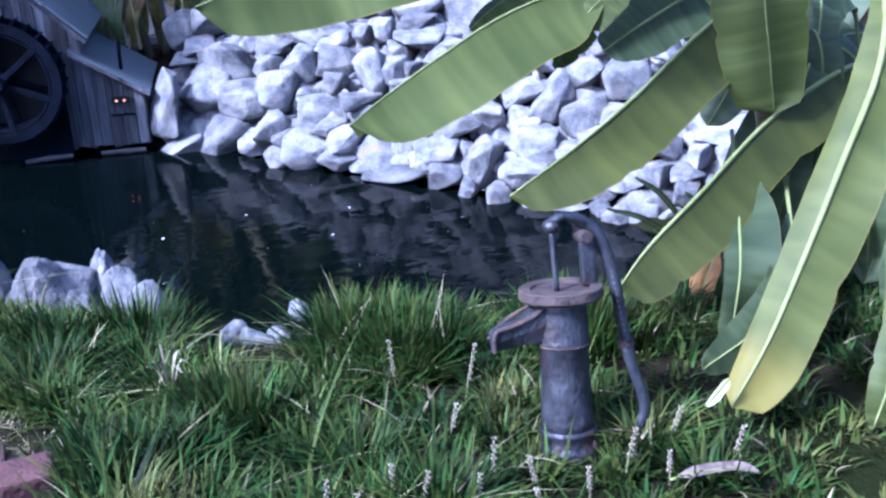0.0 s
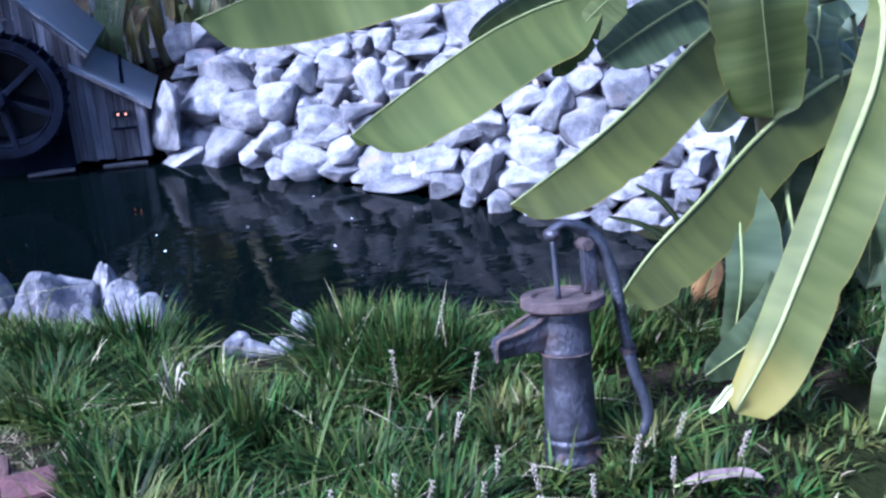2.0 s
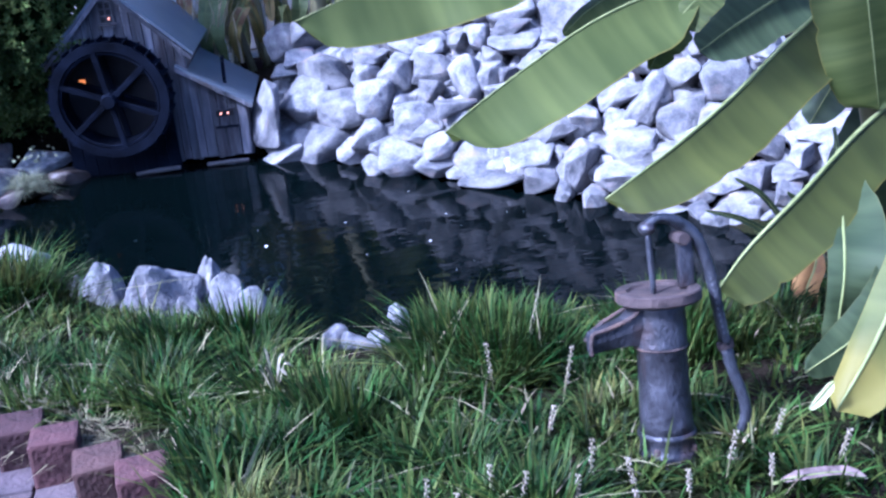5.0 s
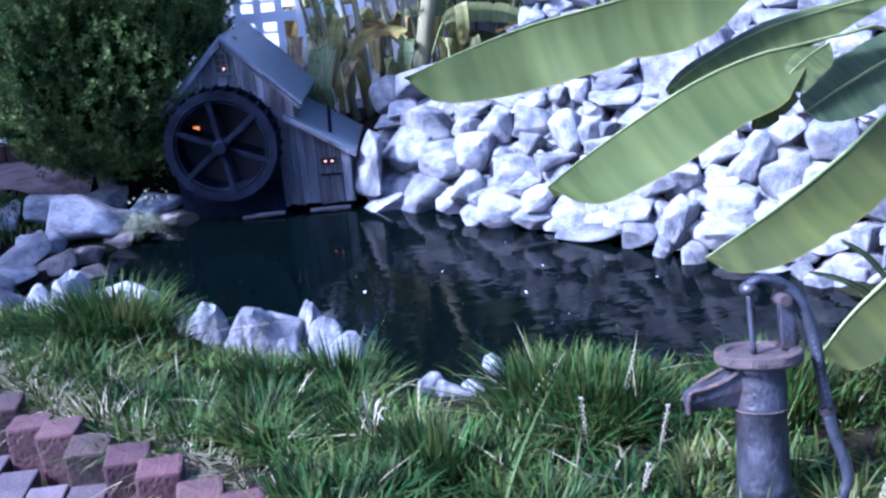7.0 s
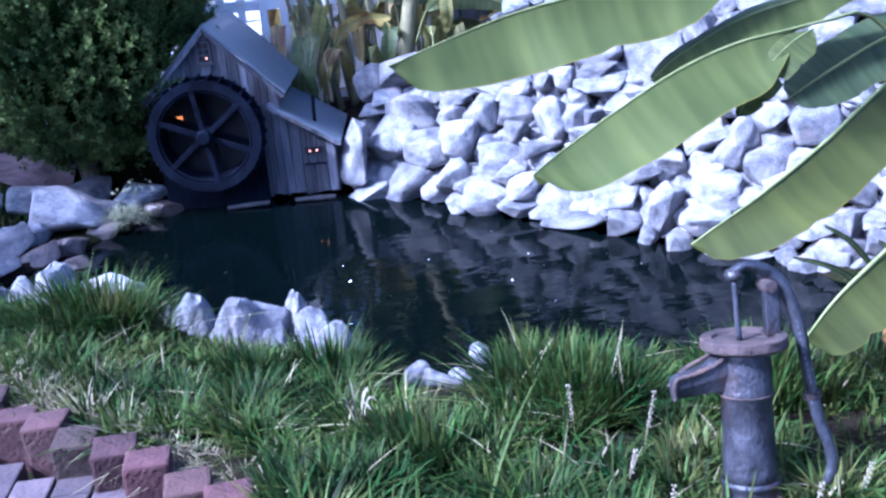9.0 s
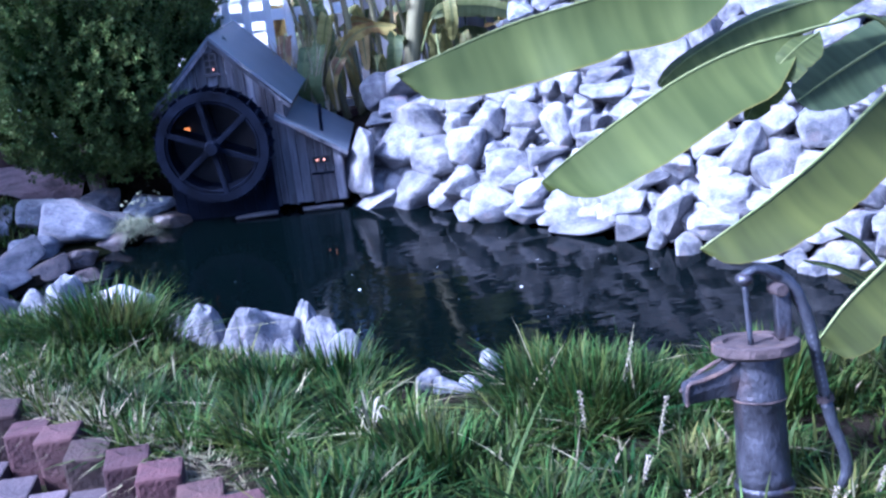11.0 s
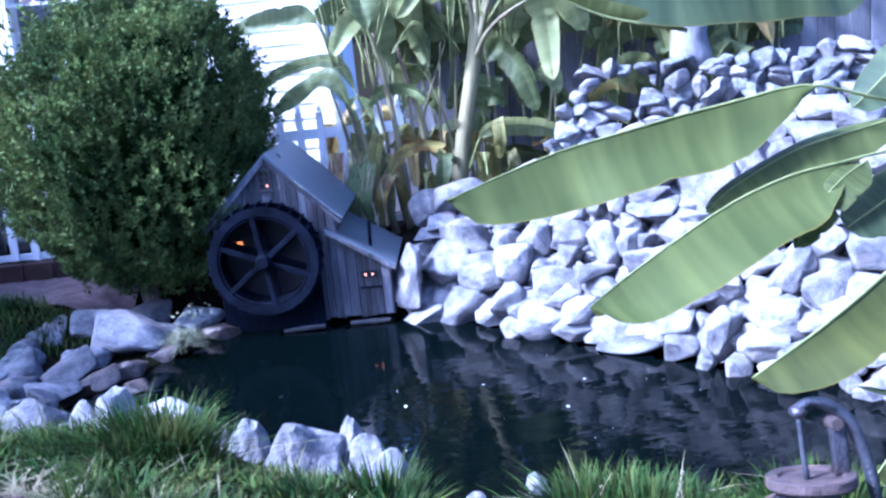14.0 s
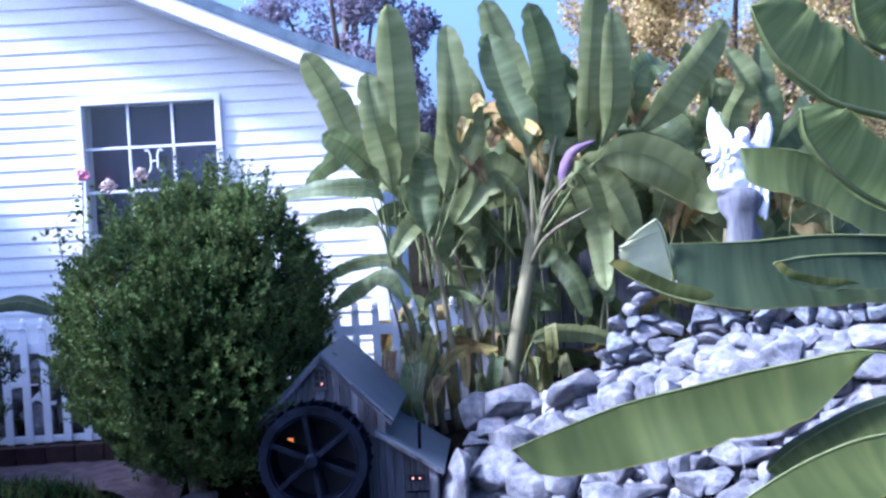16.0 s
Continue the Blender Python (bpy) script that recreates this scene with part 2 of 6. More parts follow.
M_WHITE = mat("white_paint", (0.72, 0.72, 0.73), (0.82, 0.82, 0.82), 4.0, 0.5, 0.05, 40)
M_SHINGLE = mat("slate_blue_roofing", (0.07, 0.10, 0.12), (0.14, 0.18, 0.21), 8.0, 0.85, 0.3, 60)
M_FENCE = mat("grey_fence_board", (0.07, 0.07, 0.076), (0.19, 0.19, 0.2), 4.0, 0.9, 0.4, 50, vary=0.3, stretch=(1, 1, 0.15))
M_STATUE = mat("white_stone", (0.66, 0.66, 0.66), (0.82, 0.82, 0.82), 6.0, 0.7, 0.2, 50)
M_PINK = mat("pink_petal", (0.62, 0.20, 0.30), (0.80, 0.42, 0.50), 20.0, 0.6, 0.1, 60)
M_CREAM = mat("cream_petal", (0.34, 0.25, 0.21), (0.56, 0.46, 0.40), 20.0, 0.6, 0.1, 60)
M_AUTUMN = mat("autumn_leaf", (0.26, 0.19, 0.06), (0.52, 0.42, 0.17), 1.0, 0.6, 0.0, 6, vary=0.5, island=True, through_light=0.4)
M_PURPLE = mat("plum_leaf", (0.09, 0.08, 0.10), (0.24, 0.215, 0.26), 1.0, 0.6, 0.0, 6, vary=0.5, island=True, through_light=0.35)
M_MULCH = mat("mulch", (0.045, 0.034, 0.036), (0.13, 0.095, 0.10), 9.0, 0.95, 0.7, 60)
M_DRY = mat("dry_leaf", (0.05, 0.034, 0.03), (0.19, 0.14, 0.125), 20.0, 0.8, 0.3, 80)
M_AMBER = glow("amber_lamp", (1.0, 0.26, 0.03), 0.4)
M_WARM = glow("warm_bulb", (1.0, 0.36, 0.16), 1.0)


def water_material():
    m = bpy.data.materials.new("pond_water")
    m.use_nodes = True
    n, l = m.node_tree.nodes, m.node_tree.links
    b = n["Principled BSDF"]
    b.inputs["Base Color"].default_value = (0.0007, 0.0016, 0.0016, 1)
    b.inputs["Roughness"].default_value, b.inputs["IOR"].default_value = 0.025, 1.33
    geo = n.new("ShaderNodeNewGeometry")
    mp = n.new("ShaderNodeMapping")
    mp.inputs["Scale"].default_value = (3.0, 5.0, 1)
    l.new(geo.outputs["Position"], mp.inputs[0])
    a = n.new("ShaderNodeTexNoise")
    a.inputs["Scale"].default_value, a.inputs["Detail"].default_value = 1.6, 3
    l.new(mp.outputs[0], a.inputs["Vector"])
    bp = n.new("ShaderNodeBump")
    bp.inputs["Strength"].default_value, bp.inputs["Distance"].default_value = 0.1, 0.03
    l.new(a.outputs["Fac"], bp.inputs["Height"])
    l.new(bp.outputs[0], b.inputs["Normal"])
    b.inputs["Specular IOR Level"].default_value = 0.17
    return m


def glass_material():
    m = bpy.data.materials.new("window_glass")
    m.use_nodes = True
    b = m.node_tree.nodes["Principled BSDF"]
    b.inputs["Base Color"].default_value = (0.75, 0.8, 0.85, 1)
    b.inputs["Roughness"].default_value, b.inputs["Transmission Weight"].default_value = 0.03, 1.0
    b.inputs["IOR"].default_value = 1.45
    return m


M_WATER, M_GLASS = water_material(), glass_material()


# ---- mesh helpers ----
def link(name, mesh, material, parent=None, label="", smooth=False):
    mesh.materials.append(material)
    if smooth:
        mesh.shade_smooth()
    ob = new(name, mesh)
    ob.parent = parent
    if label:
        tagged(ob, label)
    return ob


def part(name, bm, material, parent=None, label="", smooth=False):
    """One bmesh as one mesh object under a thing or a part."""
    mesh = bpy.data.meshes.new(name)
    bm.to_mesh(mesh)
    bm.free()
    return link(name, mesh, material, parent, label, smooth)


def raw(name, verts, faces, material, parent=None, label="", smooth=False):
    mesh = bpy.data.meshes.new(name)
    mesh.from_pydata(verts, [], faces)
    mesh.update()
    return link(name, mesh, material, parent, label, smooth)


def thing(name, label, category, at=(0, 0, 0), group="", kind=""):
    return tagged(moved(new(name), pose(*at)), label, category, group, kind)


def moved(ob, m):
    ob.matrix_basis = m
    return ob


def box(size, at=(0, 0, 0), bevel=0.0, turn=None):
    bm = bmesh.new()
    bmesh.ops.create_cube(bm, size=1.0)
    bmesh.ops.scale(bm, vec=size, verts=bm.verts)
    if bevel:
        bmesh.ops.bevel(bm, geom=bm.edges[:], offset=bevel, segments=2, affect="EDGES", profile=0.6)
    if turn is not None:
        bmesh.ops.transform(bm, matrix=turn, verts=bm.verts)
    bmesh.ops.translate(bm, vec=at, verts=bm.verts)
    return bm


def lathe(profile, steps=28, at=(0, 0, 0)):
    """A turned body from (radius, height) pairs."""
    bm = bmesh.new()
    rings = []
    for r, z in profile:
        rings.append([bm.verts.new((at[0] + r * math.cos(a), at[1] + r * math.sin(a), at[2] + z))
                      for a in (2 * math.pi * k / steps for k in range(steps))])
    for lo, hi in zip(rings, rings[1:]):
        for k in range(steps):
            bm.faces.new((lo[k], lo[(k + 1) % steps], hi[(k + 1) % steps], hi[k]))
    bm.faces.new(rings[0][::-1])
    bm.faces.new(rings[-1])
    return bm


def curve_points(points, steps):
    """Catmull-Rom through the points."""
    p = [Vector(q) for q in points]
    p = [2 * p[0] - p[1]] + p + [2 * p[-1] - p[-2]]
    out = []
    spans = len(p) - 3
    for k in range(steps + 1):
        u = k / steps * spans
        i = min(int(u), spans - 1)
        t = u - i
        a, b, c, d = p[i:i + 4]
        out.append(0.5 * (2 * b + (c - a) * t + (2 * a - 5 * b + 4 * c - d) * t * t + (3 * b - a - 3 * c + d) * t ** 3))
    return out


def tube(points, radii, steps=14, sides=8, flat=1.0, smooth_path=True):
    pts = curve_points(points, steps) if smooth_path else [Vector(q) for q in points]
    bm = bmesh.new()
    rings = []
    prev = None
    for k, p in enumerate(pts):
        d = (pts[min(k + 1, len(pts) - 1)] - pts[max(k - 1, 0)]).normalized()
        side = d.cross(Vector((0, 0, 1)) if abs(d.z) < 0.95 else Vector((0, 1, 0))).normalized() if prev is None else (prev - prev.dot(d) * d).normalized()
        prev = side
        up = side.cross(d)
        u = k / (len(pts) - 1) * (len(radii) - 1)
        i = min(int(u), len(radii) - 2)
        r = radii[i] + (radii[i + 1] - radii[i]) * (u - i)
        rings.append([bm.verts.new(p + side * r * math.cos(a) + up * r * flat * math.sin(a)) for a in (2 * math.pi * s / sides for s in range(sides))])
    for lo, hi in zip(rings, rings[1:]):
        for s in range(sides):
            bm.faces.new((lo[s], lo[(s + 1) % sides], hi[(s + 1) % sides], hi[s]))
    bm.faces.new(rings[0][::-1])
    bm.faces.new(rings[-1])
    return bm


# ---- ground and pond ----
POND = [(-1.62, 4.52), (-0.85, 4.12), (-0.5, 3.84), (-0.1, 3.62), (0.15, 3.38), (0.6, 3.28), (1.0, 3.2), (1.4, 3.2), (1.8, 3.35),
        (2.05, 3.75), (1.75, 4.25), (1.36, 4.55), (0.96, 4.92), (0.6, 5.42), (0.05, 5.9), (-0.15, 6.12), (-0.75, 6.2), (-1.1, 6.1),
        (-1.36, 5.66), (-1.6, 5.38), (-1.75, 5.1), (-1.8, 4.75)]


def pond_distance(x, y):
    """Distance to the pond's edge, negative on the water (arrays)."""
    best = np.full(np.shape(x), 1e9)
    inside = np.zeros(np.shape(x), bool)
    for (ax, ay), (bx, by) in zip(POND, POND[1:] + POND[:1]):
        dx, dy = bx - ax, by - ay
        s = np.clip(((x - ax) * dx + (y - ay) * dy) / (dx * dx + dy * dy), 0, 1)
        best = np.minimum(best, np.hypot(x - ax - s * dx, y - ay - s * dy))
        cross = (ay > y) != (by > y)
        inside ^= cross & (x < dx * (y - ay) / (dy if dy else 1e-9) + ax)
    return np.where(inside, -best, best)


def ease(v):
    v = np.clip(v, 0, 1)
    return v * v * (3 - 2 * v)


def path_side(x, y):
    """True on the brick path, beyond its stepped edging."""
    return (y < 2.93 - 0.93 * (x + 1.14) + 0.05) & (x < -0.22)


def ground_height(x, y):
    x, y = np.asarray(x, float), np.asarray(y, float)
    d = pond_distance(x, y)
    far_side = ease((y - 3.9) / 0.5)
    bank = 0.04 + 0.31 * ease((d - 0.12 - 0.35 * far_side) / 0.6) + 0.12 * ease((2.9 - y) / 1.2) * ease(d / 0.8)
    bank = np.where(path_side(x, y), np.minimum(bank, 0.27), bank)
    n = (x + y) / math.sqrt(2)
    top = np.clip(0.38 + 0.33 * x, 0.35, 1.02) * ease((y - 3.2) / 0.8)
    mound = np.minimum(0.85 * (n - 4.15) - 0.24, top - 0.1)
    h = np.where((x > -0.05) & (n > 4.1), np.maximum(np.maximum(mound, -0.2), bank * ease((x + y - 9.0) / 1.0)), bank)
    h = np.where((n > 4.1) & (x > -0.05) & (y < 4.0), np.maximum(h, np.minimum(bank, 0.3)), h)
    h = h - 0.15 * ease((y - 6.0) / 0.4) * (y < 7.2) * ease((-1.5 - x) / 0.35)
    return np.where(d < 0, -0.35 * ease(-d / 0.25) - 0.01, h)


def build_ground():
    ax = np.unique(np.r_[np.geomspace(3.2, 400, 26) * -1, np.arange(-3.2, 4.0, 0.08), np.geomspace(4.0, 400, 26)])
    ay = np.unique(np.r_[-np.geomspace(0.6, 400, 24), np.arange(-0.6, 9.0, 0.08), np.geomspace(9.0, 500, 26)])
    gx, gy = np.meshgrid(ax, ay)
    gz = ground_height(gx, gy)
    rough = np.array([noise.noise((a * 4, b * 4, 0)) for a, b in zip(gx.ravel(), gy.ravel())]).reshape(gx.shape)
    gz = gz + 0.02 * rough * (gz > 0.05)
    w = len(ax)
    verts = np.stack([gx, gy, gz], -1).reshape(-1, 3).tolist()
    faces = [(r * w + c, r * w + c + 1, (r + 1) * w + c + 1, (r + 1) * w + c) for r in range(len(ay) - 1) for c in range(w - 1)]
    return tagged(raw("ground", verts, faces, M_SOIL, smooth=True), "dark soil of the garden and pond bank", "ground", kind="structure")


build_ground()
wv = [(-2.2, 2.9, 0), (2.5, 2.9, 0), (2.5, 6.3, 0), (-2.2, 6.3, 0)]
tagged(raw("water", wv, [(0, 1, 2, 3)], M_WATER), "dark still pond water reflecting the rocks", "water", kind="structure")

# ---- rocks ----
def rock_mesh(seed, peak=0.0, jag=1.0, steps=(0.3, 0.16, 0.11)):
    """An angular broken stone, one metre across before scaling: few large flat faces, worn edges, small chips."""
    rng = random.Random(seed)
    bm = bmesh.new()
    for _ in range(rng.randint(12, 20)):
        v = Vector((rng.gauss(0, 1), rng.gauss(0, 1), rng.gauss(0, 1))).normalized()
        k = max(abs(v.x), abs(v.y), abs(v.z)) ** 0.82
        bm.verts.new(v * 0.5 / k * rng.uniform(0.86, 1.06))
    hull = bmesh.ops.convex_hull(bm, input=bm.verts[:])
    bmesh.ops.delete(bm, geom=[g for g in hull["geom_interior"] if isinstance(g, bmesh.types.BMVert)], context="VERTS")
    bmesh.ops.dissolve_limit(bm, angle_limit=radians(18), verts=bm.verts[:], edges=bm.edges[:])
    bmesh.ops.bevel(bm, geom=bm.edges[:], offset=0.042, segments=2, affect="EDGES", profile=0.5)
    bmesh.ops.triangulate(bm, faces=bm.faces[:])
    for length in steps:
        bmesh.ops.subdivide_edges(bm, edges=[e for e in bm.edges if e.calc_length() > length], cuts=1)
        bmesh.ops.triangulate(bm, faces=bm.faces[:])
    bmesh.ops.smooth_vert(bm, verts=bm.verts[:], factor=0.4, use_axis_x=True, use_axis_y=True, use_axis_z=True)
    for v in bm.verts:
        p = v.co * 2.4 + Vector((seed * 7.3, 0, 0))
        chip = math.floor(2.6 * noise.noise(p * 1.3) + 0.5) / 2.6
        v.co += jag * v.co.normalized() * (0.045 * noise.noise(p * 0.8) + 0.010 * chip + 0.011 * noise.noise(p * 3.2) + 0.006 * noise.noise(p * 8.0))
        v.co.x *= 1 - peak * (v.co.z + 0.4)
        v.co.y *= 1 - peak * (v.co.z + 0.4)
        v.co.x += 0.3 * peak * v.co.z * (1 if seed % 2 else -1)
    lo, hi = [Vector([f(v.co[i] for v in bm.verts) for i in range(3)]) for f in (min, max)]
    for v in bm.verts:
        v.co = Vector([(v.co[i] - (lo[i] + hi[i]) / 2) / (hi[i] - lo[i]) for i in range(3)])
    mesh = bpy.data.meshes.new("rock")
    bm.to_mesh(mesh)
    bm.free()
    mesh.materials.append(M_ROCK)
    mesh.shade_smooth()
    mesh.set_sharp_from_angle(angle=radians(38))
    return mesh


def in_material(sources, material):
    out = []
    for source in sources:
        other = source.copy()
        other.materials.clear()
        other.materials.append(material)
        out.append(other)
    return out


ROCKS = [rock_mesh(s) for s in range(26)]
PEAKED = [rock_mesh(s, 0.62, 3.2) for s in range(30, 38)]
WET = in_material(ROCKS[:6], M_ROCK_WET)
STACKED = in_material(ROCKS[10:18], M_ROCK_SHADED) + ROCKS[:7]
CRAGGY = [rock_mesh(s, 0.3, 2.6) for s in range(60, 66)]
MIXED = ROCKS[:10] + CRAGGY + in_material(ROCKS[6:9], M_ROCK_SHADED)
SHADED_ROCKS = in_material(ROCKS[6:12] + PEAKED[:2], M_ROCK_SHADED)
rock_rng = random.Random(5)


def rock_pose(x, y, z, wide, high, lean, deep=None, grow=1.03, upright=False):
    """A stone's place: its broad side towards the garden path, leaning clockwise by lean."""
    deep = deep or 0.6 * wide + 0.55 * high
    face = -math.degrees(math.atan2(x, y - 0.25))
    roll = Matrix.Rotation(math.pi * rock_rng.randint(0, 1), 4, "Z") @ (Matrix() if upright else Matrix.Rotation(math.pi * rock_rng.randint(0, 1), 4, "X"))
    return pose(x, y, z, rock_rng.uniform(-8, 8), lean + rock_rng.uniform(-4, 4), face + rock_rng.uniform(-8, 8)) @ Matrix.Diagonal((wide * grow, deep * rock_rng.uniform(0.95, 1.2), high * grow, 1)) @ roll


def rock(parent, x, y, z, wide, high, lean, deep=None, among=None, name="rock", grow=1.03, upright=False):
    ob = new(name, rock_rng.choice(among or ROCKS))
    ob.parent = parent
    ob.matrix_basis = rock_pose(x, y, z, wide, high, lean, deep, grow, upright)
    return ob


def rubble(parent, places):
    """The small stones packed behind the wall's rocks, joined into one part."""
    verts, faces = [], []
    for place in places:
        source, m, base = rock_rng.choice(COARSE), rock_pose(*place), len(verts)
        verts += [m @ v.co for v in source.vertices]
        faces += [[base + k for k in f.vertices] for f in source.polygons]
    ob = raw("rubble", verts, faces, M_RUBBLE, parent, "small broken stones packed between the rocks", True)
    ob.data.set_sharp_from_angle(angle=radians(38))
    ob["kind"] = "stuff"


COARSE = [rock_mesh(s, 0.0, 1.0, (0.3, 0.2)) for s in range(50, 58)]
COURSE_A = [
    (0.055, 6.0, 0.25, 0.17, 0.37, 16), (0.13, 5.97, 0.11, 0.26, 0.13, -12), (0.11, 5.84, 0.03, 0.29, 0.11, -15), (0.36, 5.76, 0.11, 0.37, 0.21, -5),
    (0.29, 6.1, 0.28, 0.31, 0.3, 10), (0.49, 5.87, 0.26, 0.33, 0.21, 8), (0.43, 6.19, 0.42, 0.35, 0.22, 5), (0.21, 6.37, 0.41, 0.21, 0.09, 0),
    (0.29, 6.39, 0.47, 0.22, 0.14, -5), (0.22, 6.59, 0.54, 0.24, 0.24, -25), (0.44, 6.49, 0.61, 0.34, 0.22, -15), (0.64, 5.95, 0.42, 0.17, 0.15, 5),
    (0.67, 5.77, 0.31, 0.25, 0.25, -10), (0.79, 5.8, 0.41, 0.2, 0.28, 3), (0.69, 6.03, 0.49, 0.24, 0.11, 0), (0.96, 5.56, 0.37, 0.16, 0.14, 5),
]
COURSE_B = [
    (1.01, 5.7, 0.47, 0.25, 0.19, 15), (0.99, 5.82, 0.55, 0.22, 0.1, -10), (1.13, 5.51, 0.43, 0.22, 0.28, 0), (1.26, 5.4, 0.46, 0.16, 0.15, 0),
    (1.34, 5.32, 0.46, 0.11, 0.1, 0), (0.6, 5.56, 0.15, 0.22, 0.2, -30), (0.86, 5.49, 0.26, 0.27, 0.15, -5), (0.78, 5.44, 0.19, 0.19, 0.11, 0),
    (0.88, 5.35, 0.2, 0.19, 0.12, -10), (1.05, 5.32, 0.28, 0.25, 0.16, 0), (0.75, 5.33, 0.09, 0.3, 0.2, 12), (0.9, 5.17, 0.09, 0.27, 0.14, 5),
    (0.94, 5.23, 0.16, 0.22, 0.13, -20), (0.58, 5.39, 0.05, 0.14, 0.1, 0), (0.64, 5.47, 0.13, 0.14, 0.09, 0), (1.1, 5.0, 0.11, 0.31, 0.2, -5),
]
COURSE_C = [
    (1.13, 4.88, 0.05, 0.39, 0.12, -14), (1.32, 4.86, 0.16, 0.22, 0.16, 5), (1.36, 4.71, 0.09, 0.24, 0.16, 0), (1.42, 4.55, 0.03, 0.17, 0.14, 0),
    (1.5, 4.45, 0.03, 0.13, 0.1, 15), (1.5, 4.66, 0.14, 0.17, 0.26, 10), (1.72, 4.59, 0.22, 0.36, 0.18, -3), (1.63, 4.48, 0.12, 0.24, 0.13, 0),
    (1.73, 4.36, 0.12, 0.16, 0.11, 0), (1.45, 4.9, 0.27, 0.24, 0.12, -20), (1.59, 4.83, 0.31, 0.15, 0.17, -15), (1.72, 4.7, 0.31, 0.19, 0.12, 0),
    (1.78, 4.83, 0.42, 0.25, 0.12, -22), (1.9, 4.71, 0.41, 0.31, 0.16, -50), (1.96, 4.53, 0.34, 0.21, 0.24, 5), (2.06, 4.69, 0.5, 0.24, 0.19, 20),
]
COURSE_D = [
    (2.19, 4.55, 0.5, 0.24, 0.19, 0), (1.87, 4.39, 0.21, 0.2, 0.13, -20), (1.64, 4.33, 0.04, 0.18, 0.1, 0), (1.92, 4.0, 0.01, 0.17, 0.13, -15),
    (1.42, 5.49, 0.6, 0.28, 0.15, 5), (1.7, 5.42, 0.71, 0.38, 0.27, -22), (1.95, 5.4, 0.87, 0.19, 0.21, 0), (2.07, 5.29, 0.87, 0.16, 0.16, 0),
    (2.23, 5.28, 0.96, 0.25, 0.17, -5), (2.12, 5.44, 1.0, 0.2, 0.15, -30), (2.32, 5.38, 1.08, 0.26, 0.11, 5), (2.43, 5.19, 1.03, 0.24, 0.16, 0),
    (1.58, 5.27, 0.57, 0.19, 0.09, 8), (1.48, 5.28, 0.52, 0.19, 0.14, -20), (1.27, 5.27, 0.38, 0.16, 0.14, 0), (1.38, 5.22, 0.42, 0.19, 0.11, -25),
]
COURSE_E = [
    (1.17, 5.72, 0.6, 0.15, 0.12, 0), (1.27, 5.66, 0.62, 0.13, 0.15, -15), (1.28, 5.52, 0.54, 0.14, 0.11, 0), (1.43, 5.59, 0.67, 0.23, 0.1, 0),
    (1.88, 5.27, 0.76, 0.14, 0.11, 0), (0.81, 6.27, 0.7, 0.34, 0.2, -25), (0.87, 5.98, 0.57, 0.24, 0.15, 10), (0.68, 6.09, 0.52, 0.2, 0.18, 0),
    (0.59, 6.18, 0.52, 0.11, 0.16, 0), (1.03, 6.02, 0.69, 0.22, 0.19, 0), (1.04, 5.89, 0.62, 0.21, 0.09, 5), (1.46, 5.66, 0.73, 0.28, 0.16, -20),
    (1.21, 5.94, 0.75, 0.18, 0.16, 0), (2.35, 4.57, 0.61, 0.17, 0.1, 0), (1.33, 5.83, 0.76, 0.2, 0.15, 0), (1.05, 5.3, 0.27, 0.18, 0.12, 20),
]
COURSE_F = [
    (1.41, 5.05, 0.33, 0.26, 0.17, -20), (1.3, 5.07, 0.28, 0.2, 0.14, 0), (1.57, 4.98, 0.38, 0.23, 0.16, -10), (1.67, 5.01, 0.46, 0.23, 0.17, -10),
    (1.81, 4.99, 0.53, 0.23, 0.17, -15), (1.6, 5.14, 0.5, 0.2, 0.15, 0), (1.93, 4.93, 0.57, 0.22, 0.17, -15), (1.97, 4.36, 0.25, 0.2, 0.15, 0),
    (2.09, 4.38, 0.34, 0.2, 0.18, 0), (1.87, 4.2, 0.1, 0.2, 0.12, 0), (2.03, 4.17, 0.17, 0.22, 0.15, 0), (2.19, 4.18, 0.28, 0.19, 0.15, 0),
    (2.31, 4.32, 0.43, 0.2, 0.15, 0), (2.07, 3.97, 0.08, 0.16, 0.12, 0), (2.18, 4.8, 0.64, 0.22, 0.16, 0), (2.34, 4.77, 0.71, 0.24, 0.16, 0),
]
COURSE_G = [
    (2.09, 4.96, 0.68, 0.25, 0.17, -15), (2.01, 5.11, 0.72, 0.2, 0.14, 0), (2.23, 5.01, 0.8, 0.24, 0.17, 0), (2.43, 4.94, 0.87, 0.25, 0.17, 0),
    (2.52, 4.7, 0.78, 0.24, 0.16, 0), (1.71, 5.64, 0.87, 0.26, 0.18, -20), (1.56, 5.68, 0.8, 0.22, 0.16, -10), (1.91, 5.63, 0.98, 0.25, 0.16, -20),
    (2.62, 4.94, 0.99, 0.25, 0.14, 0), (2.28, 4.06, 0.26, 0.22, 0.14, 3), (2.4, 3.95, 0.27, 0.12, 0.12, 0), (2.44, 4.06, 0.35, 0.28, 0.1, -10),
    (2.0, 4.01, 0.04, 0.28, 0.2, 5), (2.19, 3.93, 0.13, 0.11, 0.12, 0), (2.27, 3.89, 0.16, 0.1, 0.09, -30), (2.06, 3.87, 0.01, 0.21, 0.11, -25),
]
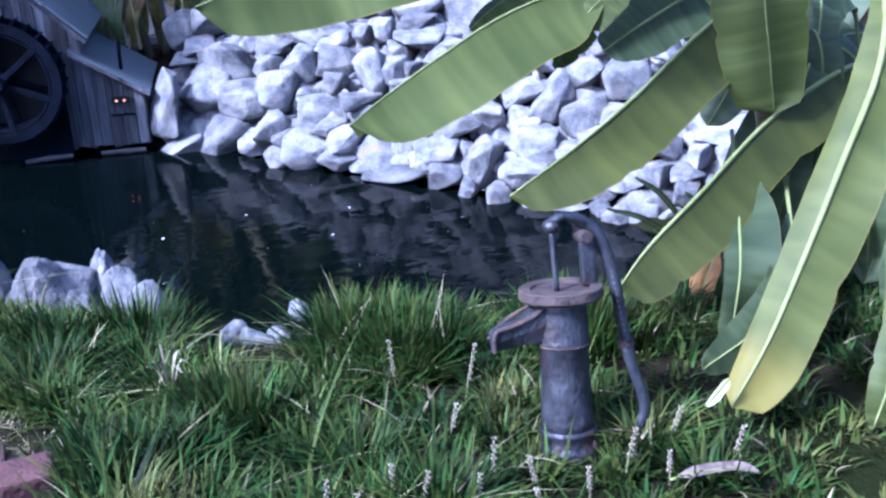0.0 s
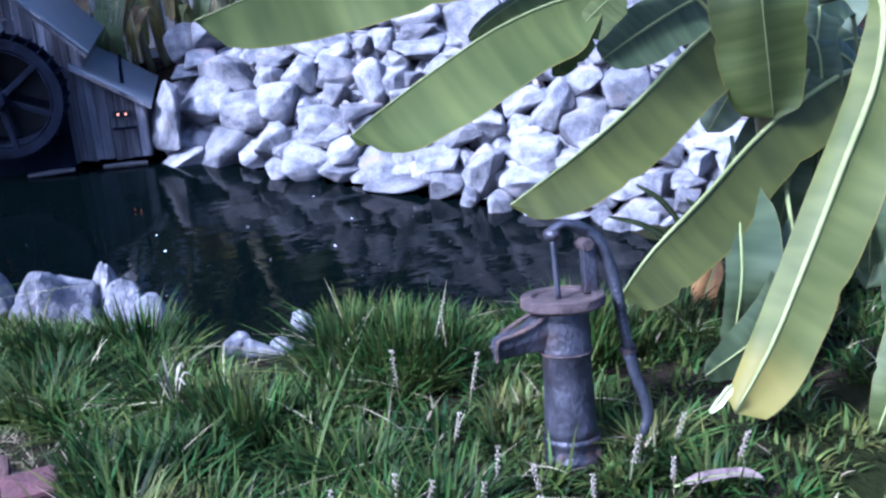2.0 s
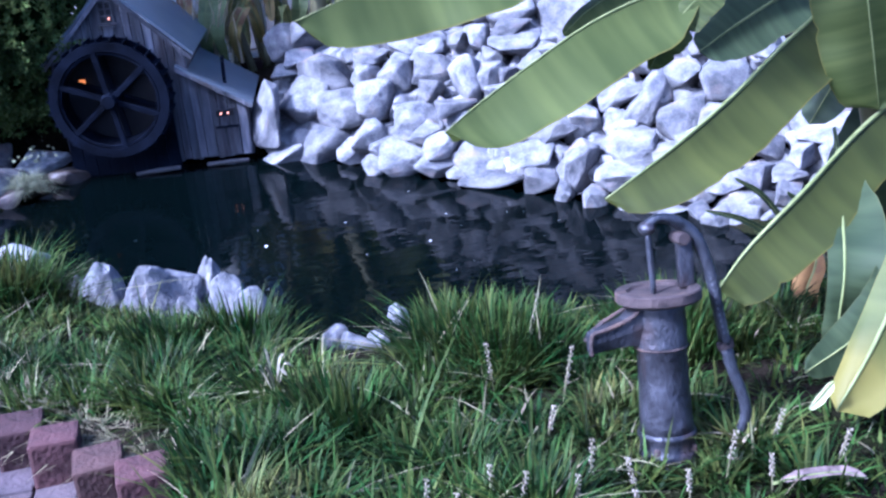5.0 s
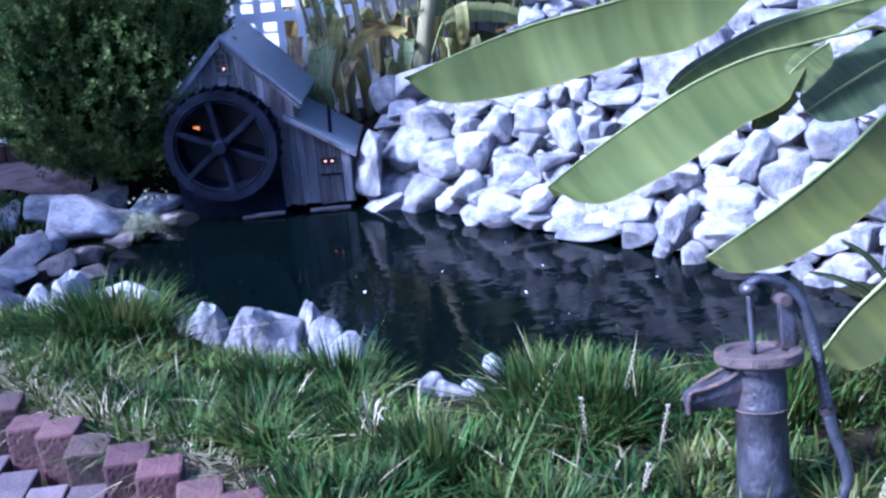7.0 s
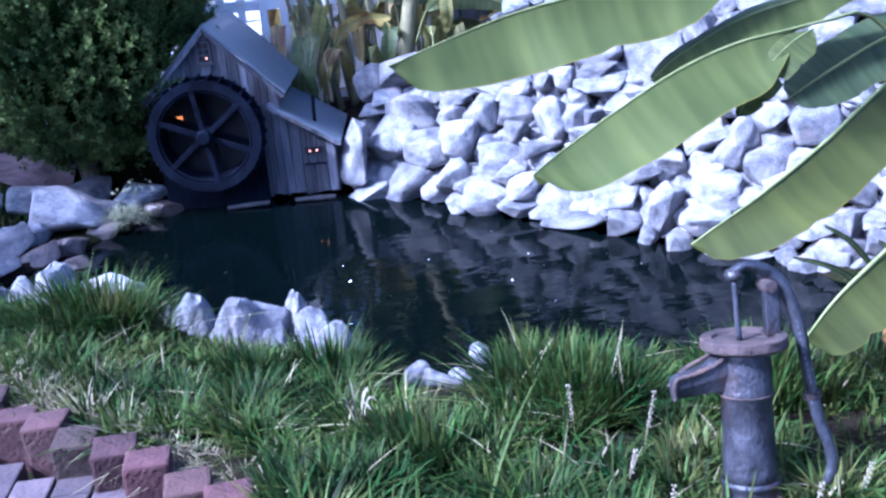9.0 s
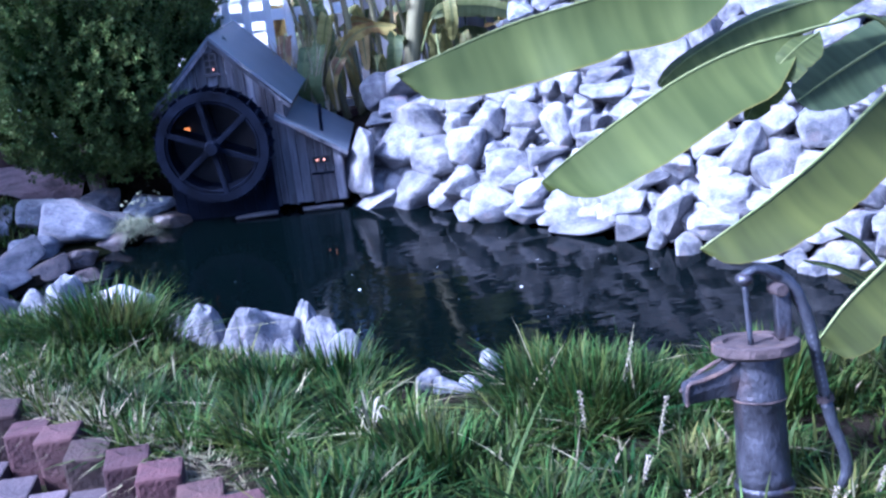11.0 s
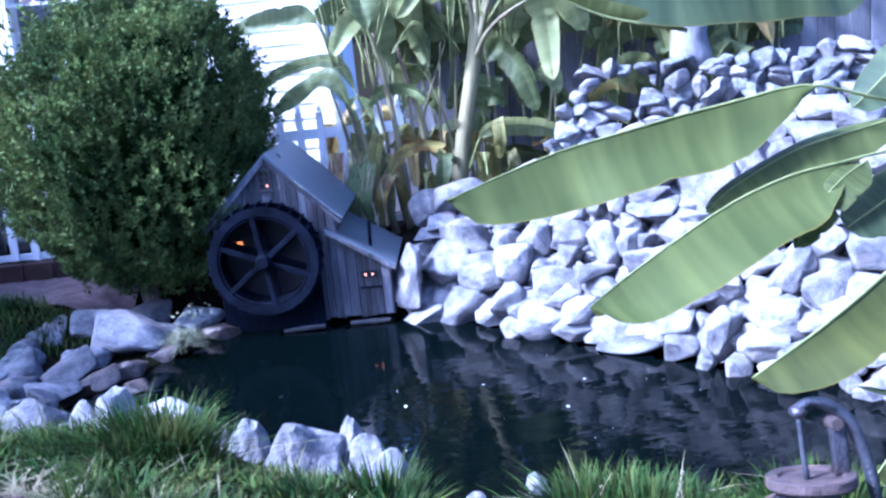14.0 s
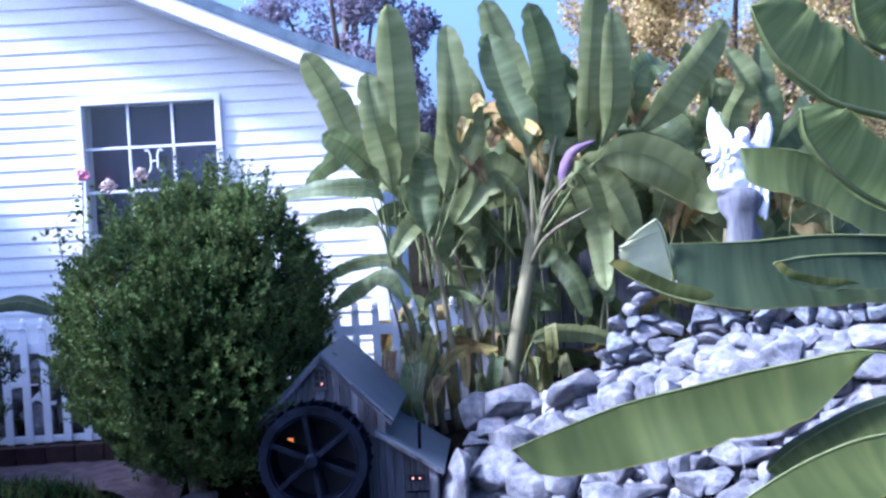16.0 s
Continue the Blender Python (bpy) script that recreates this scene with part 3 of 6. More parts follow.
COURSE_H = [
    (2.11, 4.05, 0.16, 0.13, 0.14, 0), (2.22, 3.98, 0.19, 0.15, 0.08, 0), (2.24, 4.64, 0.59, 0.2, 0.11, -10), (2.39, 4.53, 0.62, 0.15, 0.12, 0),
    (1.86, 4.09, 0.04, 0.11, 0.06, 0), (2.45, 3.84, 0.23, 0.15, 0.12, 0), (2.55, 3.93, 0.35, 0.17, 0.12, 0), (2.67, 3.91, 0.4, 0.2, 0.12, 0),
    (2.36, 3.82, 0.17, 0.15, 0.1, 0), (1.76, 4.21, 0.02, 0.39, 0.1, 5),
]
BANK_A = [
    (-2.06, 6.32, 0.09, 0.19, 0.16, -25), (-1.59, 5.78, 0.11, 0.41, 0.24, 16), (-1.57, 6.29, 0.09, 0.24, 0.16, 0), (-1.28, 6.19, 0.08, 0.32, 0.13, -5),
    (-2.19, 5.91, 0.1, 0.42, 0.2, -10), (-1.79, 5.61, 0.09, 0.26, 0.16, 20), (-1.83, 5.4, 0.09, 0.28, 0.16, -15), (-2.13, 5.46, 0.1, 0.26, 0.19, 0),
    (-1.88, 5.15, 0.07, 0.35, 0.12, -5), (-2.02, 5.22, 0.06, 0.18, 0.11, 0), (-2.53, 5.95, 0.1, 0.3, 0.2, 0), (-2.35, 5.33, 0.1, 0.27, 0.18, 0),
    (-1.41, 5.97, 0.07, 0.2, 0.12, 10),
]
BANK_WET = [
    (-1.4, 5.72, 0.02, 0.24, 0.11, -10), (-1.66, 5.33, 0.03, 0.22, 0.13, 0), (-1.55, 5.49, 0.02, 0.22, 0.12, 0), (-1.11, 6.02, 0.02, 0.21, 0.12, 0),
    (-1.44, 5.2, 0.0, 0.15, 0.08, 0),
]
BANK_C = [
    (-1.7, 4.55, 0.14, 0.29, 0.21, 0), (-1.28, 4.32, 0.17, 0.2, 0.27, -6), (-1.09, 4.36, 0.13, 0.31, 0.2, 10), (-1.44, 4.42, 0.14, 0.14, 0.21, 0), (-1.57, 4.33, 0.09, 0.25, 0.09, 0),
    (-2.01, 4.71, 0.13, 0.24, 0.19, 0), (-1.79, 4.37, 0.09, 0.17, 0.1, 0),
]
BANK_B = [
    (-0.79, 4.05, 0.09, 0.13, 0.15, 0), (-0.665, 3.98, 0.12, 0.16, 0.22, 0), (-0.52, 3.95, 0.09, 0.19, 0.21, -8), (-0.40, 3.9, 0.11, 0.22, 0.23, 0),
    (-0.266, 3.95, 0.1, 0.10, 0.22, 0), (-0.19, 3.8, 0.06, 0.16, 0.24, 6), (-0.1, 3.75, 0.04, 0.17, 0.2, 12), (-0.33, 3.78, 0.06, 0.14, 0.13, 0),
]
BANK_SMALL = [
    (0.38, 3.14, 0.23, 0.08, 0.07, 0), (0.23, 2.99, 0.23, 0.12, 0.08, -15), (0.16, 3.06, 0.22, 0.08, 0.08, 0), (0.83, 2.82, 0.18, 0.05, 0.05, 0),
    (0.71, 2.88, 0.18, 0.05, 0.05, 0), (0.3, 3.1, 0.18, 0.07, 0.05, 0),
]

rock_wall = thing("rock_wall", "sloping wall of pale grey broken limestone rocks above the pond", "rock wall", kind="structure")
for course in (COURSE_A, COURSE_B, COURSE_C, COURSE_D, COURSE_E, COURSE_F, COURSE_G, COURSE_H):
    for x, y, z, wide, high, lean in course:
        if z - high / 2 < 0.05:
            # stones at the waterline reach below the water
            back = 0.3 * wide / y
            rock(rock_wall, x * (1 + back), y + back * (y - 0.25), z - 0.25 * back * y - 0.01, wide, high + 0.02, lean)
        else:
            rock(rock_wall, x, y, z, wide, high, lean)
# smaller stones that fill the gaps
fill_rng = random.Random(11)
packed = []
for k in range(620):
    n, along = fill_rng.uniform(4.32, 5.5), fill_rng.uniform(-4.4, -0.6)
    x, y = (n + along) / math.sqrt(2), (n - along) / math.sqrt(2)
    z = 0.85 * (n - 4.15)
    if -0.02 < x < 2.7 and z < 0.52 + 0.33 * x and y > 3.75:
        s = fill_rng.uniform(0.09, 0.17)
        packed.append((x, y + 0.1, z - 0.10, s * 1.3, s, fill_rng.uniform(-30, 30)))
for k in range(110):
    x, y = fill_rng.uniform(0.75, 2.7), fill_rng.uniform(5.5, 6.6)
    if 8.05 - 0.55 * x < y + x * 0.45 + 0.6:
        s = fill_rng.uniform(0.12, 0.22)
        packed.append((x, y, float(ground_height(x, y)) + 0.02, s * 1.3, s, fill_rng.uniform(-20, 20)))
rubble(rock_wall, packed)
# low stack of small stones at the head of the wall
stack = thing("stone_stack", "dry stack of small grey stones with a dark spill hole", "stone stack", kind="structure")
for level in range(9):
    x = 0.96 + 0.05 * (level % 2) + 0.02 * level
    while x < 3.4:
        u = (x - 1.12) / 2.3
        wide, high = fill_rng.uniform(0.08, 0.21), fill_rng.uniform(0.075, 0.13)
        z = 0.74 + level * 0.072 + fill_rng.uniform(-0.02, 0.02)
        top = 0.9 + 0.46 * max(0.0, min(1, (x - 1.0) / 0.26)) - 0.1 * max(0, u - 0.5)
        if z < top and not (1.37 < x + wide / 2 < 1.69 and 1.09 < z < 1.27):
            rock(stack, x + wide / 2, 6.42 - 0.6 * u + 0.02 * level + fill_rng.uniform(-0.05, 0.05), z, wide, high, fill_rng.uniform(-25, 25), deep=0.2, among=STACKED, grow=1.1)
        x += wide * 0.88

for rows, kinds, label in ((BANK_A, MIXED, "grey broken rock at the pond's edge, some coloured as in shade"), (BANK_B, PEAKED + CRAGGY, "pale pointed broken rock on the pond bank"),
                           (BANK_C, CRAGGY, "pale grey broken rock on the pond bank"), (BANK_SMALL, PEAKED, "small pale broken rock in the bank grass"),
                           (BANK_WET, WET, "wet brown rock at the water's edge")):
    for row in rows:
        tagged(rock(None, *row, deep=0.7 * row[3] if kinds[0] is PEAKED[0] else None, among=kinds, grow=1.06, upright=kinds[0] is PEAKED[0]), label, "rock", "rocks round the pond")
small_rng = random.Random(14)
for k in range(22):
    u = small_rng.random()
    x, y = -2.25 + 0.9 * small_rng.random(), 4.75 + 1.35 * u
    if float(pond_distance(np.array(x), np.array(y))) > 0.04:
        s = small_rng.uniform(0.09, 0.18)
        tagged(rock(None, x, y, float(ground_height(x, y)) + 0.3 * s, s * 1.35, s, small_rng.uniform(-20, 20), among=SHADED_ROCKS if u > 0.3 else ROCKS), "small grey rock wedged between the bank rocks", "rock", "rocks round the pond")


# ---- water mill ----
def board_row(parent, x0, x1, z0, top, y, name="board", width=0.05, thick=0.016):
    """Upright boards side by side from x0 to x1, from z0 up to top(x)."""
    rng = random.Random(int(abs(x0) * 100))
    x = x0
    while x < x1 - 0.01:
        w = min(width * rng.uniform(0.75, 1.25), x1 - x)
        za, zb = top(x + 0.002), top(x + w - 0.002)
        off = rng.uniform(-0.004, 0.004)
        bm = bmesh.new()
        lo = z0 + rng.uniform(-0.012, 0.012)
        v = [bm.verts.new(p) for p in ((x + 0.002, y + off, lo), (x + w - 0.002, y + off, lo), (x + w - 0.002, y + off, zb), (x + 0.002, y + off, za))]
        face = bm.faces.new(v)
        ext = bmesh.ops.extrude_face_region(bm, geom=[face])
        bmesh.ops.translate(bm, vec=(0, thick, 0), verts=[g for g in ext["geom"] if isinstance(g, bmesh.types.BMVert)])
        bmesh.ops.recalc_face_normals(bm, faces=bm.faces[:])
        part(name, bm, M_BOARD, parent)
        x += w


def slab(a, b, c, d, thick):
    """A board with the given four upper corners."""
    bm = bmesh.new()
    top = [bm.verts.new(p) for p in (a, b, c, d)]
    normal = (Vector(b) - Vector(a)).cross(Vector(d) - Vector(a)).normalized()
    low = [bm.verts.new(Vector(p) - normal * thick) for p in (a, b, c, d)]
    bm.faces.new(top)
    bm.faces.new(low[::-1])
    for k in range(4):
        bm.faces.new((top[k], low[k], low[(k + 1) % 4], top[(k + 1) % 4]))
    bmesh.ops.recalc_face_normals(bm, faces=bm.faces[:])
    return bm


def build_mill():
    mill = thing("water_mill", "small weathered board garden mill with blue-grey roofs", "garden mill", (-0.725, 6.05, 0.0))
    mill.matrix_basis = pose(-0.725, 6.05, 0.0, 0, 0, -4)
    peak, slope, half, deep = 1.05, 0.98, 0.36, 0.85
    board_row(mill, -half, half, 0.03, lambda x: peak - 0.02 - slope * abs(x), 0.0)
    part("side_wall", box((0.016, deep, 0.68), (-half, deep / 2 + 0.01, 0.36)), M_BOARD, mill)
    part("side_wall", box((0.016, deep, 0.68), (half, deep / 2 + 0.01, 0.36)), M_BOARD, mill)
    part("back_wall", box((2 * half, 0.016, 0.7), (0, deep, 0.37)), M_BOARD, mill)
    e = 0.425
    ze = peak - slope * e + 0.02
    for sgn in (1, -1):
        part("roof", slab((0, -0.03, peak + 0.02), (sgn * e, -0.03, ze), (sgn * e, deep + 0.04, ze), (0, deep + 0.04, peak + 0.02), 0.014 * sgn), M_TIN, mill, "blue-grey painted roof sheet")
        part("bargeboard", slab((0, -0.036, peak + 0.0), (sgn * (e - 0.01), -0.036, ze - 0.02), (sgn * (e - 0.01), -0.022, ze - 0.02), (0, -0.022, peak), 0.022 * sgn), M_BOARD, mill)
    # gable window: dark panes behind thin bars, one lit
    wx, wz = -0.014, 0.915
    win = part("window", box((0.07, 0.008, 0.112), (wx, -0.004, wz), 0.001), M_BLACK, mill)
    for dx in (-0.035, 0.035):
        part("window_frame", box((0.009, 0.014, 0.122), (wx + dx, -0.006, wz), 0.001), M_TRIM, win)
    for dz in (-0.057, 0.057):
        part("window_frame", box((0.061, 0.014, 0.009), (wx, -0.006, wz + dz), 0.001), M_TRIM, win)
    part("muntin", box((0.006, 0.008, 0.105), (wx, -0.010, wz), 0.001), M_TRIM, win)
    for dz in (-0.018, 0.018):
        part("muntin", box((0.061, 0.007, 0.006), (wx, -0.0095, wz + dz), 0.001), M_TRIM, win)
    part("bulb", lathe([(0.003, -0.006), (0.006, 0), (0.003, 0.006)], 10, (wx + 0.014, -0.014, wz - 0.034)), M_WARM, win)
    part("window_sill", box((0.10, 0.03, 0.009), (wx, -0.012, wz - 0.068)), M_TRIM, win)
    # lean-to shed
    x0, x1 = half - 0.02, 0.665
    top = lambda x: 0.545 - 0.63 * (x - x0)
    board_row(mill, x0 + 0.02, x1, 0.03, top, -0.01, "board")
    part("side_wall", box((0.016, 0.7, 0.32), (x1, 0.36, 0.19)), M_BOARD, mill)
    xa, xb = x0 - 0.03, x1 + 0.045
    za, zb = 0.575 + 0.02, 0.575 - 0.63 * (xb - x0)
    part("roof", slab((xa, -0.05, za), (xb, -0.05, zb), (xb, 0.72, zb), (xa, 0.72, za), 0.012), M_TIN, mill, "blue-grey painted roof sheet")
    part("fascia", slab((xa, -0.056, za - 0.012), (xb, -0.056, zb - 0.012), (xb, -0.04, zb - 0.012), (xa, -0.04, za - 0.012), 0.02), M_BOARD, mill)
    part("stovepipe", tube([(0.555, 0.10, 0.44), (0.557, 0.10, 0.52), (0.562, 0.10, 0.60)], [0.011, 0.011, 0.011], 4), M_WHEEL, mill, "thin dark stovepipe")
    door = part("door", box((0.12, 0.012, 0.17), (0.545, -0.018, 0.125), 0.002), M_BOARD, mill, "small dark plank door")
    part("lintel", box((0.13, 0.014, 0.008), (0.545, -0.026, 0.212)), M_WHEEL, door)
    shed_win = part("window", box((0.1, 0.012, 0.034), (0.54, -0.016, 0.292)), M_BLACK, mill)
    for dx in (-0.004, 0.037):
        part("bulb", lathe([(0.003, -0.005), (0.007, 0), (0.003, 0.005)], 10, (0.522 + dx, -0.026, 0.292)), M_WARM, shed_win)
    part("sill_log", tube([(0.40, -0.07, 0.012), (0.52, -0.075, 0.016), (0.64, -0.07, 0.014)], [0.012, 0.014, 0.012], 6), M_TRIM, mill)
    part("sill_log", tube([(0.0, -0.10, 0.008), (0.13, -0.1, 0.018), (0.25, -0.095, 0.02)], [0.012, 0.015, 0.012], 6), M_TRIM, mill)
    # lamp inside the wheel
    lantern = part("lantern", box((0.03, 0.03, 0.036), (-0.205, -0.03, 0.55), 0.003), M_AMBER, mill, "small amber lantern")
    part("lantern_cap", box((0.04, 0.04, 0.008), (-0.205, -0.03, 0.573), 0.002), M_WHEEL, lantern)
    part("lantern_base", box((0.036, 0.036, 0.006), (-0.205, -0.03, 0.529), 0.001), M_WHEEL, lantern)
    # near-black boards and a black disc paint the deep shade behind the wheel
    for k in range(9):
        part("shaded_wet_board", box((0.067, 0.008, 0.46 + 0.02 * (k % 3)), (-half + 0.034 + 0.068 * k, -0.015, 0.23 + 0.01 * (k % 3)), 0.002), M_WHEEL, mill)
    part("wheel_shade", lathe([(0.30, -0.003), (0.30, 0.003)], 36), M_BLACK, mill, "black disc for the shade behind the wheel").matrix_basis = pose(-0.035, -0.025, 0.475, 90, 0, 0)
    # wheel
    wheel = part("wheel", ring(0.318, 0.268, 0.025, (0, -0.235, 0)), M_WHEEL, mill, "wet wooden water wheel, darkened as in shade")
    wheel.matrix_basis = pose(-0.035, 0.0, 0.475, 0, 15, 0)
    part("rim", ring(0.318, 0.268, 0.025, (0, -0.075, 0)), M_WHEEL, wheel)
    part("rim", ring(0.262, 0.25, 0.17, (0, -0.155, 0)), M_WHEEL, wheel)
    for k in range(6):
        a = radians(7 + 60 * k)
        for yy in (-0.235, -0.075):
            part("spoke", box((0.29, 0.018, 0.03), (0, 0, 0), 0.003, pose(0.145 * math.cos(a), yy, -0.145 * math.sin(a), 0, math.degrees(a), 0)), M_WHEEL, wheel)
    for k in range(30):
        a = radians(12 * k)
        part("paddle", box((0.07, 0.17, 0.008), (0, 0, 0), 0, pose(0.298 * math.cos(a), -0.155, -0.298 * math.sin(a), 0, math.degrees(a) + 14, 0)), M_WHEEL, wheel)
    hub = lathe([(0.034, -0.13), (0.045, -0.1), (0.045, 0.1), (0.034, 0.13)], 16)
    bmesh.ops.transform(hub, matrix=pose(0, -0.155, 0, 90, 0, 0), verts=hub.verts)
    part("hub", hub, M_WHEEL, wheel)
    return mill


def ring(outer, inner, wide, at, steps=40):
    bm = bmesh.new()
    rows = []
    for k in range(steps):
        a = 2 * math.pi * k / steps
        c, s = math.cos(a), math.sin(a)
        rows.append([bm.verts.new((at[0] + r * c, at[1] + y, at[2] + r * s)) for r, y in ((outer, -wide / 2), (outer, wide / 2), (inner, wide / 2), (inner, -wide / 2))])
    for k in range(steps):
        a, b = rows[k], rows[(k + 1) % steps]
        for j in range(4):
            bm.faces.new((a[j], b[j], b[(j + 1) % 4], a[(j + 1) % 4]))
    bmesh.ops.recalc_face_normals(bm, faces=bm.faces[:])
    return bm


build_mill()


# ---- house ----
HOUSE_Y, CORNER, WALL_LOW = 8.3, -0.42, 0.3
WIN = (-2.83, -1.74, 1.42, 2.9)


def rake(x):
    return 2.96 + 0.45 * (-0.72 - x) if x > -4.7 else 2.96 + 0.45 * (8.68 + x)


def build_house():
    house = thing("house", "white lap-sided house gable with slate-blue roof edge", "house", (0, HOUSE_Y, 0))
    left = -8.7

    def prism(points, y0, y1):
        bm = bmesh.new()
        a = [bm.verts.new((x, y0, z)) for x, z in points]
        b = [bm.verts.new((x, y1, z)) for x, z in points]
        bm.faces.new(a)
        bm.faces.new(b[::-1])
        for k in range(len(a)):
            bm.faces.new((a[k], b[k], b[(k + 1) % len(a)], a[(k + 1) % len(a)]))
        bmesh.ops.recalc_face_normals(bm, faces=bm.faces[:])
        return bm

    wx0, wx1, wz0, wz1 = WIN
    # wall core round the opening
    for pts in (((left, WALL_LOW), (wx0, WALL_LOW), (wx0, rake(wx0)), (-4.7, rake(-4.7)), (left, rake(left))),
                ((wx1, WALL_LOW), (CORNER, WALL_LOW), (CORNER, rake(CORNER)), (wx1, rake(wx1))),
                ((wx0, WALL_LOW), (wx1, WALL_LOW), (wx1, wz0), (wx0, wz0)),
                ((wx0, wz1), (wx1, wz1), (wx1, rake(wx1)), (wx0, rake(wx0)))):
        part("wall", prism(pts, 0.03, 0.2), M_SIDING, house)
    part("wall", box((0.17, 7.7, 2.66), (CORNER - 0.085, 4.06, 1.63)), M_SIDING, house)
    part("wall", box((0.17, 7.7, 2.66), (left + 0.085, 4.06, 1.63)), M_SIDING, house)
    part("wall", prism(((left, WALL_LOW), (CORNER, WALL_LOW), (CORNER, rake(CORNER)), (-4.7, rake(-4.7)), (left, rake(left))), 7.9, 8.0), M_SIDING, house)
    # lap boards
    step = 0.119
    z = WALL_LOW - 0.042
    while z < 4.7:
        ends = [(left, CORNER)]
        hi = z + step
        if hi > 2.95:
            reach = max(0.0, (z - 2.96) / 0.45)
            ends = [(left + reach, min(CORNER, -0.72 - reach))]
        if z < wz1 + 0.03 and hi > wz0 - 0.04:
            ends = [(ends[0][0], wx0 - 0.05), (wx1 + 0.05, ends[0][1])]
        for xa, xb in ends:
            if xb - xa > 0.05:
                bm = bmesh.new()
                prof = ((0.029, z), (0.011, z), (0.0115, z + 0.012), (0.021, hi), (0.029, hi))
                a = [bm.verts.new((xa, y, zz)) for y, zz in prof]
                b = [bm.verts.new((xb, y, zz)) for y, zz in prof]
                bm.faces.new(a)
                bm.faces.new(b[::-1])
                for k in range(5):
                    bm.faces.new((a[k], b[k], b[(k + 1) % 5], a[(k + 1) % 5]))
                bmesh.ops.recalc_face_normals(bm, faces=bm.faces[:])
                part("siding_board", bm, M_SIDING, house)
        z = hi
    part("corner_post", box((0.09, 0.09, 2.5), (CORNER - 0.02, 0.0, 1.55), 0.006), M_WHITE, house)
    # roof
    over, peak = 0.34, rake(-4.7)
    xr, zr = -0.36, rake(-0.36)
    for sgn in (1, -1):
        ex = xr if sgn > 0 else -9.4 - xr
        part("roof", slab((-4.7, -over, peak + 0.24), (ex, -over, zr + 0.24), (ex, 8.3, zr + 0.24), (-4.7, 8.3, peak + 0.24), 0.05 * sgn), M_SHINGLE, house, "slate-blue shingle roof with drip edge")
        part("rake_board", slab((-4.7, -over - 0.02, peak + 0.18), (ex, -over - 0.02, zr + 0.18), (ex, -over + 0.01, zr + 0.18), (-4.7, -over + 0.01, peak + 0.18), 0.148 * sgn), M_WHITE, house)
        part("drip_edge", slab((-4.7, -over - 0.035, peak + 0.25), (ex, -over - 0.035, zr + 0.25), (ex, -over - 0.021, zr + 0.25), (-4.7, -over - 0.021, peak + 0.25), 0.085 * sgn), M_SHINGLE, house)
        part("soffit", slab((-4.7, -over + 0.011, peak + 0.02), (ex, -over + 0.011, zr + 0.02), (ex, 0.03, zr + 0.02), (-4.7, 0.03, peak + 0.02), 0.012 * sgn), M_WHITE, house)
    part("eave_return", box((0.4, over + 0.1, 0.14), (-0.55, -over / 2 + 0.03, zr + 0.02), 0.004), M_WHITE, house)
    # window
    win = part("window", box((wx1 - wx0 + 0.1, 0.05, 0.05), ((wx0 + wx1) / 2, 0.0, wz1 + 0.02), 0.006), M_WHITE, house, "white gridded window with dark panes")
    part("window_sill", box((wx1 - wx0 + 0.14, 0.08, 0.05), ((wx0 + wx1) / 2, -0.01, wz0 - 0.02), 0.006), M_WHITE, win)
    for x in (wx0 - 0.022, wx1 + 0.022):
        part("window_frame", box((0.05, 0.05, wz1 - wz0 + 0.02), (x, 0.0, (wz0 + wz1) / 2 - 0.01), 0.006), M_WHITE, win)
    for k in (1, 2):
        x = wx0 + (wx1 - wx0) * k / 3
        part("muntin", box((0.022, 0.02, wz1 - wz0), (x, 0.03, (wz0 + wz1) / 2), 0.003), M_WHITE, win)
    for k in (1, 2, 3):
        zz = wz1 - 0.358 * k
        part("muntin", box((wx1 - wx0, 0.018, 0.022), ((wx0 + wx1) / 2, 0.03, zz), 0.003), M_WHITE, win)
    pane = part("pane", box((wx1 - wx0, 0.006, wz1 - wz0), ((wx0 + wx1) / 2, 0.06, (wz0 + wz1) / 2)), M_GLASS, win)
    pane.visible_shadow = False
    part("dark_curtain", box((wx1 - wx0 + 0.5, 0.02, wz1 - wz0 + 0.4), ((wx0 + wx1) / 2, 0.3, (wz0 + wz1) / 2)), M_CURTAIN, win)
    # pale scroll ornament hung in the window
    cx, cz = -2.27, 2.42
    for sgn in (1, -1):
        part("scroll_ornament", tube([(cx + sgn * 0.075, 0.02, cz + 0.085), (cx + sgn * 0.05, 0.02, cz + 0.095), (cx + sgn * 0.028, 0.02, cz + 0.05), (cx + sgn * 0.03, 0.02, cz),
                                      (cx + sgn * 0.028, 0.02, cz - 0.05), (cx + sgn * 0.05, 0.02, cz - 0.09)], [0.008] * 6, 16, 6), M_WHITE, win)
    part("scroll_ornament", tube([(cx - 0.035, 0.02, cz), (cx, 0.02, cz + 0.004), (cx + 0.035, 0.02, cz)], [0.007] * 3, 6, 6), M_WHITE, win)
    return house


def build_shade_wall():
    """An unseen plain wall, added away from the rocks to shade the left bank."""
    shade_wall = thing("shade_wall_west", "plain white-sided wall added out of view for shade", "wall", (-6.1, 0, 0), kind="structure")
    part("wall", box((0.2, 6.5, 4.5), (0, 6.65, 2.25)), M_SIDING, shade_wall)


M_CURTAIN = mat("dark_curtain", (0.10, 0.11, 0.16), (0.15, 0.16, 0.22), 3.0, 0.9, 0.2, 40)
build_house()
build_shade_wall()


